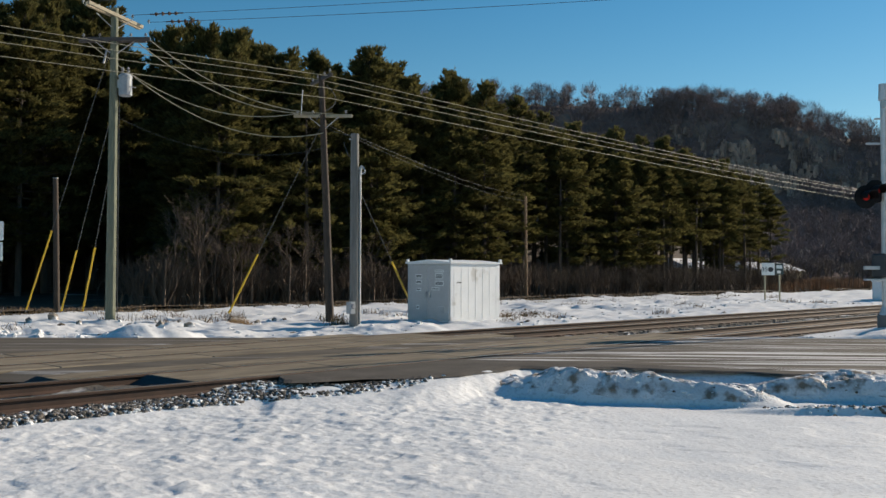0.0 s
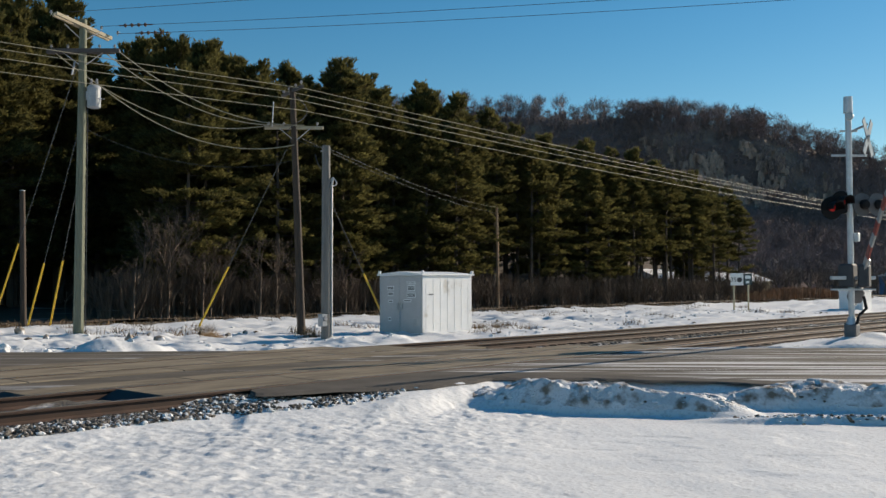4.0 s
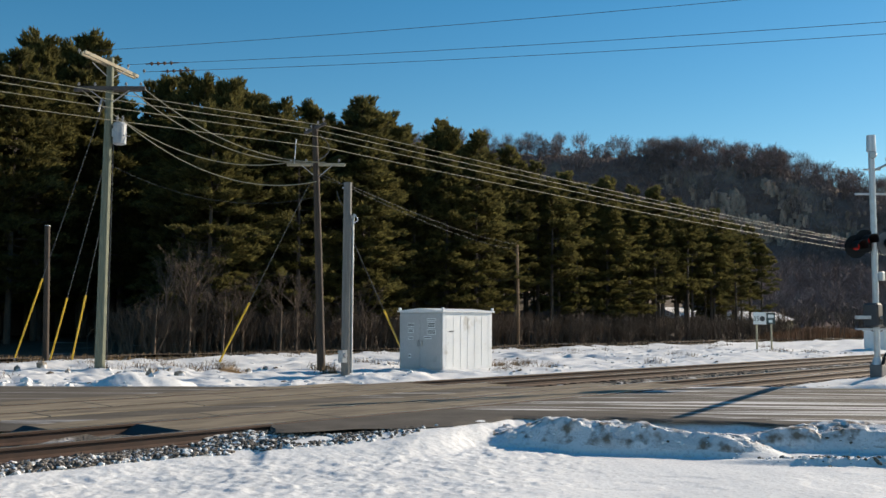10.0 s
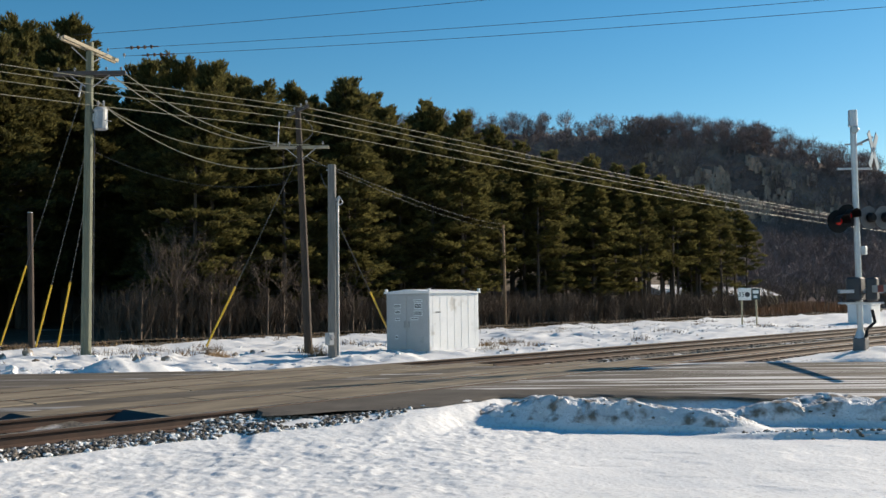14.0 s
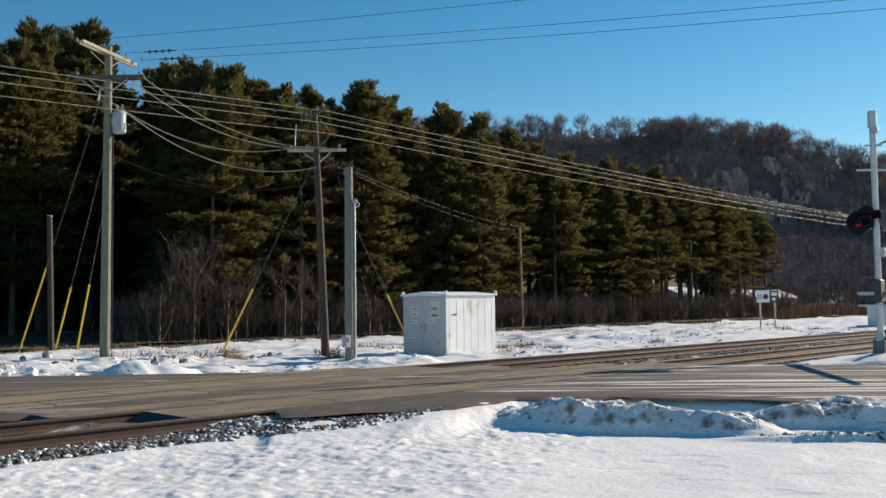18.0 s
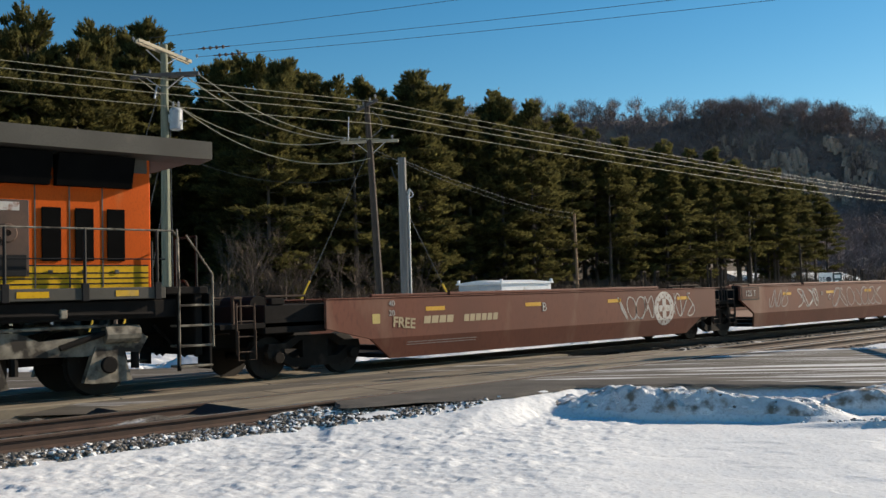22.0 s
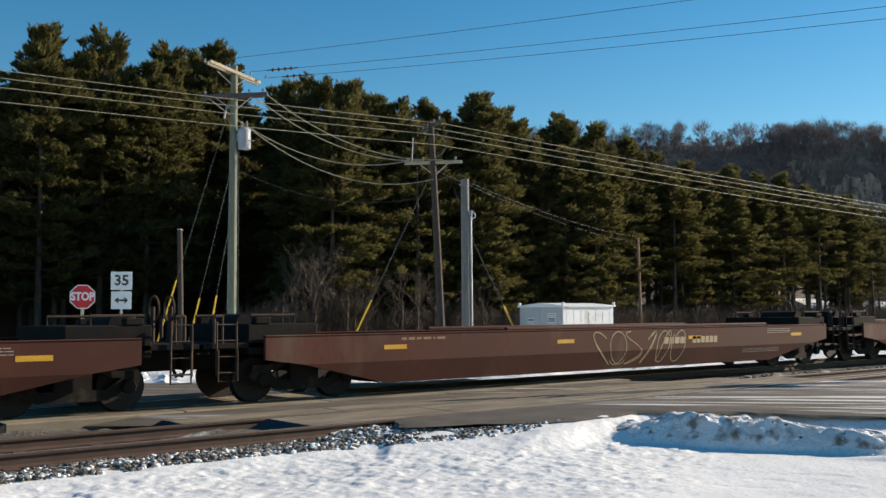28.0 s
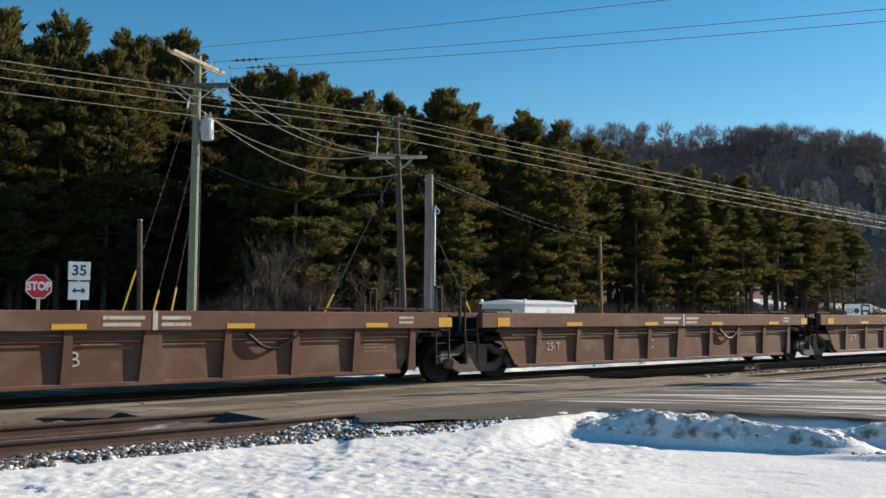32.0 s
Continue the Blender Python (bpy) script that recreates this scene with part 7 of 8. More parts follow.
for y in (-1.0, 1.0):
    dl = lp("ditch_light", Geo().tube([(-21.66, y, 2.02), (-21.4, y, 2.02)], 0.11, 12), BLACK)
    part("lens", Geo().disc((-21.665, y, 2.02), "x", 0.055, 0.02, 14), LAMP, dl, "lit ditch light")
lp("front_platform", Geo().box(-21.62, -20.6, -1.45, 1.45, 1.70, 1.86, 0.02), UNDER)
for s in (-1, 1):
    lp("front_handrail", Geo().tube([(-21.6, s * 1.2, 1.86), (-21.6, s * 1.2, 2.45), (-21.5, s * 0.9, 2.75), (-21.3, s * 0.75, 2.9)], 0.018, 6), SILVER_DIRTY)
    lp("front_handrail", Geo().tube([(-21.6, s * 0.45, 1.86), (-21.6, s * 0.45, 2.5)], 0.016, 6), SILVER_DIRTY)
for k, y in enumerate((-0.95, -0.75, -0.55, 0.5, 0.7, 0.9)):
    lp("air_hose", Geo().tube([(-21.6, y, 1.45), (-21.85, y, 1.25), (-21.9, y + 0.03, 0.95), (-21.8, y + 0.05, 0.8)], 0.03, 6), RUBBER)
lp("coupler_knuckle", Geo().box(-22.34, -22.05, -0.2, 0.2, 0.68, 1.08, 0.06), GEAR_LOCO)
lp("release_lever", Geo().tube([(-21.75, -1.35, 1.2), (-21.75, -0.3, 1.12), (-22.0, -0.1, 1.05)], 0.018, 5), SILVER_DIRTY)
lp("pilot", Geo().plate([(-1.25, 1.68), (1.25, 1.68), (1.45, 0.75), (-1.45, 0.75)], "x", -21.62, -21.42), BLACK)
lp("snow_plough", Geo().add([(-21.98, 0, 0.12), (-21.40, -1.5, 0.12), (-21.40, 1.5, 0.12), (-21.80, 0, 0.95), (-21.45, -1.5, 0.95), (-21.45, 1.5, 0.95), (-21.25, -1.5, 0.12), (-21.25, 1.5, 0.12), (-21.25, -1.5, 0.95), (-21.25, 1.5, 0.95)],
                            [(0, 3, 4, 1), (0, 2, 5, 3), (1, 4, 8, 6), (2, 7, 9, 5), (3, 5, 9, 8, 4), (0, 1, 6, 7, 2), (6, 8, 9, 7)]), BLACK, "black snow plough")
for xa in (-22.3, -0.9):
    lp("coupler", Geo().box(xa, xa + 0.9, -0.13, 0.13, 0.74, 1.02, 0.04), UNDER)
for y in (-0.5, 0.4, 0.65):
    lp("air_hose", Geo().tube([(-0.95, y, 1.15), (-0.6, y, 0.8), (-0.35, y, 0.55), (-0.15, y, 0.7)], 0.03, 6), BLACK)
lp("rear_platform", Geo().box(-1.3, -0.35, -1.45, 1.45, 1.70, 1.84, 0.02), UNDER)
lp("rear_pilot", Geo().box(-0.6, -0.45, -1.4, 1.4, 0.6, 1.72, 0.02), UNDER)
for s in (-1, 1):
    lp("rear_handrail", Geo().tube([(-0.5, s * 1.3, 1.84), (-0.5, s * 1.3, 2.75), (-0.5, s * 0.5, 2.75), (-0.5, s * 0.5, 1.84)], 0.022, 6), BLACK)

# six-wheel trucks
for tx in (-18.07, -4.15):
    t = lp("truck", Geo().box(tx - 2.6, tx + 2.6, -0.5, 0.5, 0.55, 0.95, 0.03), UNDER)
    for s in (-1, 1):
        a, b = sorted((s * 1.22, s * 1.06))
        part("sideframe", Geo().plate([(tx - 2.75, 0.98), (tx - 2.45, 1.10), (tx - 0.9, 0.98), (tx - 0.55, 1.14), (tx + 0.55, 1.14), (tx + 0.9, 0.98), (tx + 2.45, 1.12), (tx + 2.75, 0.98), (tx + 2.6, 0.72), (tx + 2.3, 0.74), (tx + 1.6, 0.70), (tx + 0.55, 0.74), (tx - 0.55, 0.74), (tx - 1.6, 0.70), (tx - 2.3, 0.74), (tx - 2.6, 0.72)], "y", a, b), SILVER_DIRTY, t)
        for k in (-2.02, 0.0, 2.02):
            x = tx + k
            jb = part("journal_box", Geo().plate([(x - 0.42, 0.26), (x - 0.22, 0.86), (x + 0.22, 0.86), (x + 0.42, 0.26), (x + 0.26, 0.24), (x - 0.26, 0.24)], "y", *sorted((s * 1.12, s * 1.27))), SILVER_DIRTY, t)
            part("bearing_cap", Geo().disc((x, s * 1.30, 0.54), "y", 0.145, 0.08, 14, 0.0, 0.02), UNDER, jb)
            part("coil_spring", Geo().tube([(x + 0.52, s * 1.14, 0.45), (x + 0.52, s * 1.14, 0.74)], 0.075, 8), UNDER, jb)
        for k in (-2.35, 2.25):
            part("brake_cylinder", Geo().tube([(tx + k - 0.3, s * 1.26, 1.05), (tx + k + 0.3, s * 1.26, 1.05)], 0.15, 12), SILVER_DIRTY, t)
        part("brake_rod", Geo().tube([(tx - 1.9, s * 1.28, 1.14), (tx, s * 1.28, 1.18), (tx + 2.0, s * 1.28, 1.2)], 0.03, 6), SILVER_DIRTY, t)
        part("damper", Geo().tube([(tx + 1.2, s * 1.28, 0.86), (tx + 2.1, s * 1.28, 1.12)], 0.05, 8), UNDER, t)
        part("hole_cover", Geo().disc((tx - 1.05, s * 1.23, 0.86), "y", 0.075, 0.03, 12), UNDER, t)
    for k in (-2.02, 0.0, 2.02):
        WHEELS.append((wheelset(t, tx + k, 0.53, 0.53), 0.53, tx + k))

words("4181", 0.70, INK, loco, Matrix.Translation((-18.34, -1.506, 3.03)) @ SIDE @ Matrix.Diagonal((1.08, 1, 1, 1)), "road_number", "dark road number on the cab")
# the railway's large yellow name, as plain blocks in its colours
for x0, cuts in ((-13.0, ((0.42, 0.70, 0.30, 0.70),)), (-11.75, ((0.30, 0.42, 0.0, 0.55), (0.58, 0.70, 0.45, 1.0))), (-10.62, ((0.30, 0.70, 0.36, 0.48), (0.30, 0.70, 0.60, 0.72))), (-9.55, ((0.45, 0.75, 0.30, 0.42), (0.45, 0.75, 0.58, 0.70)))):
    bw, bh = 0.98, 0.92
    us = sorted({0.0, 1.0} | {c for q in cuts for c in q[:2]})
    ws_ = sorted({0.0, 1.0} | {c for q in cuts for c in q[2:]})
    cells = []
    for i in range(len(us) - 1):
        for j in range(len(ws_) - 1):
            um, wm = (us[i] + us[i + 1]) / 2, (ws_[j] + ws_[j + 1]) / 2
            if any(c[0] < um < c[1] and c[2] < wm < c[3] for c in cuts):
                continue
            x_, z_ = x0 + us[i] * bw, 2.45 + ws_[j] * bh
            x1_, z1_ = x0 + us[i + 1] * bw, 2.45 + ws_[j + 1] * bh
            cells.append(Geo().box(x_, x1_, -1.068, -1.062, z_, z1_))
    e = part("name_block", Geo().box(x0 - 0.035, x0 + bw + 0.035, -1.061, -1.057, 2.415, 2.45 + bh + 0.035), ORANGE, loco)
    for g in cells:
        part("name_fill", g, NAME_YELLOW, e)

# ---- well cars ----
def lower_y(z):
    """The side's skin: upright above the crease, tucked in below it."""
    return -1.50 + max(0.0, 0.69 - z) * 0.27


def clip(poly, z, above):
    out = []
    for i, p in enumerate(poly):
        q = poly[(i + 1) % len(poly)]
        a, b = (p[1] - z) * (1 if above else -1), (q[1] - z) * (1 if above else -1)
        if a >= 0:
            out.append(p)
        if a * b < 0:
            k = a / (a - b)
            out.append((p[0] + (q[0] - p[0]) * k, z))
    return out


def decal(name, polys, off, ma, parent, label="", skin=lower_y):
    """Flat paint or sheet on the car's side: outlines in (x, z), lying off metres proud of its skin."""
    g = Geo()
    off = off * 0.4
    for poly in polys:
        for up in (True, False):
            q = clip(poly, 0.69, up)
            if len(q) < 3:
                continue
            n = len(q)
            front = [(x, skin(z) - off, z) for x, z in q]
            back = [(x, skin(z) - off + 0.003, z) for x, z in q]
            g.add(front + back, [tuple(range(n)), tuple(range(2 * n - 1, n - 1, -1))] + [(i, i + n, (i + 1) % n + n, (i + 1) % n) for i in range(n)])
    return part(name, g, ma, parent, label)


def rect(x0, x1, z0, z1):
    return [(x0, z0), (x1, z0), (x1, z1), (x0, z1)]


def ring(cx, cz, r0, r1, n=26):
    return [[(cx + r * math.cos(a), cz + r * math.sin(a)) for r, a in ((r0, 6.2832 * i / n), (r1, 6.2832 * i / n), (r1, 6.2832 * (i + 1) / n), (r0, 6.2832 * (i + 1) / n))] for i in range(n)]


def emblem(parent, x):
    """A plain ring with a cross."""
    e = decal("emblem_ring", ring(x, 1.0, 0.29, 0.47), 0.010, STENCIL, parent, "worn white ring-and-cross emblem")
    decal("emblem_cross", [rect(x - 0.085, x + 0.085, 0.73, 1.27), rect(x - 0.27, x - 0.087, 0.915, 1.085), rect(x + 0.087, x + 0.27, 0.915, 1.085)], 0.012, STENCIL, e)
    bars = []
    for k in range(14):
        a = 0.35 + 6.2832 * k / 14
        if abs(math.sin(a)) < 0.25:
            continue
        c, s = math.cos(a), math.sin(a)
        bars.append([(x + r * c - q * s, 1.0 + r * s + q * c) for r, q in ((0.35, -0.017), (0.41, -0.017), (0.41, 0.017), (0.35, 0.017))])
    decal("emblem_bars", bars, 0.014, CAR_BROWN, e)


def bubbles(parent, x0, x1, z0, z1, fill, edge, seed, count):
    """Spray-painted lettering as plain swollen shapes in its colours."""
    rr = random.Random(seed)
    w = (x1 - x0) / count
    outs, fills, gaps = [], [], []
    for i in range(count):
        cx, cz = x0 + w * (i + 0.5), (z0 + z1) / 2 + rr.uniform(-0.03, 0.03)
        hw, hh = w * rr.uniform(0.54, 0.62), (z1 - z0) / 2 * rr.uniform(0.88, 1.05)
        n = 22
        ph = [rr.uniform(0, 6.28) for _ in range(3)]
        def shape(k):
            pts = []
            for j in range(n):
                a = 6.2832 * j / n
                c, s = math.cos(a), math.sin(a)
                rad = 1 / max(abs(c) ** 3 + abs(s) ** 3, 1e-6) ** (1 / 3) * (1 + 0.09 * math.sin(3 * a + ph[0]) + 0.06 * math.sin(5 * a + ph[1]))
                pts.append((cx + (hw * rad * c) * k, cz + (hh * rad * s) * k))
            return pts
        outs.append(shape(1.0))
        fills.append(shape(0.84))
        b = rr.choice((0, 1, 2))
        if b == 0:
            gaps += [rect(cx - hw * 0.10, cx + hw * 0.12, cz - hh * 0.8, cz - hh * 0.1)]
        elif b == 1:
            gaps += [rect(cx - hw * 0.12, cx + hw * 0.55, cz + hh * 0.08, cz + hh * 0.24), rect(cx - hw * 0.12, cx + hw * 0.08, cz - hh * 0.5, cz + hh * 0.2)]
        else:
            gaps += [rect(cx - hw * 0.5, cx + hw * 0.15, cz - hh * 0.2, cz - hh * 0.05), rect(cx - hw * 0.1, cx + hw * 0.1, cz + hh * 0.2, cz + hh * 0.7)]
    e = decal("graffiti_outline", outs, 0.009, edge, parent, "spray-painted outline of abstract lettering")
    decal("graffiti_fill", fills, 0.013, fill, e, "spray-painted fill of abstract lettering")
    decal("graffiti_gaps", gaps, 0.016, edge, e)


def sprayed(parent, text, x0, x1, z0, z1, fill, edge, halo=None):
    """Fat spray-painted letters that fill a field of the side, an outline under the fill."""
    e = None
    for ma, fat, off, grow in ((halo, 0.095, 0.003, 0.09), (edge, 0.078, 0.005, 0.03), (fill, 0.055, 0.007, 0.0)):
        if ma is None:
            continue
        cu = bpy.data.curves.new("text", "FONT")
        cu.body, cu.size, cu.resolution_u, cu.offset, cu.space_character = text, 1.0, 3, fat, 1.0
        ob = bpy.data.objects.new("text", cu)
        scene.collection.objects.link(ob)
        me = bpy.data.meshes.new_from_object(ob.evaluated_get(bpy.context.evaluated_depsgraph_get()))
        bpy.data.objects.remove(ob)
        me.materials.clear()
        us, ws_ = [v.co.x for v in me.vertices], [v.co.y for v in me.vertices]
        ua, ub, wa, wb = min(us), max(us), min(ws_), max(ws_)
        for v in me.vertices:
            k = (v.co.x - ua) / (ub - ua)
            v.co = (x0 - grow + k * (x1 - x0 + 2 * grow), 0.0, z0 - grow + (v.co.y - wa) / (wb - wa) * (z1 - z0 + 2 * grow) + 0.025 * math.sin(11 * k) * (x1 - x0) / 4)
        bm = bmesh.new()
        bm.from_mesh(me)
        bmesh.ops.bisect_plane(bm, geom=bm.verts[:] + bm.edges[:] + bm.faces[:], plane_co=(0, 0, 0.69), plane_no=(0, 0, 1))
        # swollen strokes overlap: each facet lies a hair above the last
        bmesh.ops.split_edges(bm, edges=bm.edges[:])
        for i, f in enumerate(bm.faces):
            for v in f.verts:
                v.co.y = lower_y(v.co.z) - off - 0.0014 * (i * 5 % 17) / 17
        bm.to_mesh(me)
        bm.free()
        ob = part("graffiti_outline" if ma is not fill else "graffiti_fill", me, ma, e or parent, "spray-painted outline of fat letters" if ma is not fill else "spray-painted fill of fat letters")
        e = e or ob


def scrawl(parent, x0, x1, z0, z1, ma, seed, count, wide=0.03, off=0.010):
    """A loose spray-can scrawl: looping thin strokes."""
    rr = random.Random(seed)
    polys = []
    w = (x1 - x0) / count
    for i in range(count):
        cx, cz = x0 + w * (i + 0.5), (z0 + z1) / 2
        a1, a2 = rr.uniform(1, 2.2), rr.uniform(0.6, 1.6)
        p1, p2 = rr.uniform(0, 6.28), rr.uniform(0, 6.28)
        pts = [(cx + w * 0.52 * math.sin(a1 * t + p1), cz + (z1 - z0) / 2 * math.sin(a2 * t * 1.3 + p2)) for t in np.linspace(0, 5.2, 26)]
        for (xa, za), (xb, zb) in zip(pts, pts[1:]):
            l = math.hypot(xb - xa, zb - za) + 1e-6
            nx, nz = -(zb - za) / l * wide / 2, (xb - xa) / l * wide / 2
            polys.append([(xa + nx, za + nz), (xb + nx, zb + nz), (xb - nx, zb - nz), (xa - nx, za - nz)])
    decal("graffiti_scrawl", polys, off, ma, parent, "thin looping spray-can scrawl")


def number_bars(parent, x, z, h=0.17):
    """A bold name and number as plain slanted bars."""
    for n, w, gap in ((4, 0.19, 0.0), (6, 0.15, 0.30)):
        x += gap
        for i in range(n):
            decal("stencil_bar", [[(x, z), (x + w, z), (x + w + 0.03, z + h), (x + 0.03, z + h)]], 0.010, CREAM, parent)
            x += w + 0.035


def print_bars(parent, x0, x1, z, rows, h=0.035, seed=1, name="stencil"):
    rr = random.Random(seed)
    polys = []
    for i in range(rows):
        x = x0
        while x < x1 - 0.04:
            l = min(rr.uniform(0.05, 0.22), x1 - x)
            polys.append(rect(x, x + l, z - i * h * 1.7 - h * (0.5 if rows > 1 else 1), z - i * h * 1.7))
            x += l + (0.02 if rows > 1 else 0.05)
    if rows == 1:
        for p in polys:
            decal("stencil_bar", [p], 0.010, CREAM_FAINT, parent)
        return None
    return tagged(decal("small_print", polys, 0.010, GREY_LINE, parent), kind="stuff")


def chord_bars(parent, x0, x1, z, rows, h, seed):
    """Unreadable stencils on a ribbed car's top chord."""
    rr = random.Random(seed)
    for i in range(rows):
        part("stencil_bar", Geo().box(x0, x1 - rr.uniform(0, 0.3) * (x1 - x0), -1.5245, -1.5205, z - i * h * 1.9 - h, z - i * h * 1.9), STENCIL, parent)


def panel_bars(parent, x0, x1, z, rows, seed):
    """Faint unreadable lines on a ribbed car's side."""
    rr = random.Random(seed)
    for i in range(rows):
        part("stencil_bar", Geo().box(x0, x1 - rr.uniform(0, 0.35) * (x1 - x0), -1.385, -1.3805, z - i * 0.07 - 0.025, z - i * 0.07), CREAM_FAINT, parent)


GEAR = material("grimy_end_gear", (0.075, 0.052, 0.040), 0.85, spec=0.15, dark=0.6, scale=3, grain=20, bump=0.1)


def ladder(parent, x, y, z0, z1, w=0.38, rungs=4):
    l = part("ladder", Geo().tube([(x - w / 2, y, z0), (x - w / 2, y, z1)], 0.02, 6).tube([(x + w / 2, y, z0), (x + w / 2, y, z1)], 0.02, 6), GEAR, parent)
    for i in range(rungs):
        z = z0 + 0.05 + (z1 - z0 - 0.1) * i / (rungs - 1)
        part("rung", Geo().tube([(x - w / 2, y, z), (x + w / 2, y, z)], 0.016, 5), GEAR, l)


def end_gear(car, x, s, coupled, seed):
    """Platform, posts, ladders and brake gear over the truck at x; s = 1 when the car lies to its right."""
    f = lambda a, b: sorted((x + s * a, x + s * b))
    a, b = f(-0.05, 2.3)
    part("end_platform", Geo().box(a, b, -1.30, 1.30, 1.02, 1.12, 0.01), UNDER, car)
    a, b = f(0.05, 2.2)
    part("centre_sill", Geo().box(a, b, -0.35, 0.35, 0.62, 1.02, 0.02), UNDER, car)
    a, b = f(0.9, 2.35)
    part("end_bulkhead", Geo().box(a, b, -1.30, 1.30, 0.9, 1.46, 0.02), UNDER, car)
    post = 1.62 if coupled else 2.12
    for y in (-1.2, 1.2):
        px = x + s * 0.28
        part("guide_post", Geo().tube([(px, y, 1.1), (px, y, post)], 0.035, 6).tube([(px + s * 0.16, y, 1.1), (px + s * 0.16, y, post)], 0.025, 6), GEAR, car)
        part("top_step", Geo().box(*sorted((px, px + s * 0.18)), y - 0.05, y + 0.05, post - 0.04, post + 0.01, 0.01), GEAR, car)
        hb = part("grab_frame", Geo().tube([(x + s * 1.0, y, 1.4), (x + s * 1.0, y, 1.62), (x + s * 1.9, y, 1.62), (x + s * 1.9, y, 1.4)], 0.025, 6), GEAR, car)
        part("hatch_box", Geo().box(*f(1.05, 1.35), y - 0.12, y + 0.12, 1.46, 1.58, 0.015), UNDER, car)
    ladder(car, x + s * 0.42, -1.42, 0.55, 1.5)
    part("sill_step", Geo().tube([(x + s * 0.25, -1.44, 1.0), (x + s * 0.25, -1.44, 0.45), (x + s * 0.62, -1.44, 0.45), (x + s * 0.62, -1.44, 1.0)], 0.018, 6), GEAR, car)
    part("release_lever", Geo().tube([(x + s * 0.1, -1.4, 0.95), (x + s * 0.15, -0.3, 0.92)], 0.015, 5), GEAR, car)
    if coupled:
        part("coupler", Geo().box(*f(-0.02, 0.9), -0.12, 0.12, 0.74, 1.0, 0.03), UNDER, car)
        part("brake_reservoir", Geo().tube([(x + s * 1.2, -0.6, 1.45), (x + s * 1.2, 0.6, 1.45)], 0.2, 12), UNDER, car)
        bw = part("brake_wheel", Geo().disc((x + s * 0.15, 0.5, 1.75), "x", 0.26, 0.03, 20, 0.22), GEAR, car)
        part("brake_stand", Geo().tube([(x + s * 0.18, 0.5, 1.1), (x + s * 0.18, 0.5, 1.8)], 0.05, 8), GEAR, bw)
        part("air_hose", Geo().tube([(x + s * 0.2, -0.35, 0.8), (x + s * 0.05, -0.35, 0.5), (x - s * 0.05, -0.3, 0.55)], 0.03, 6), BLACK, car)


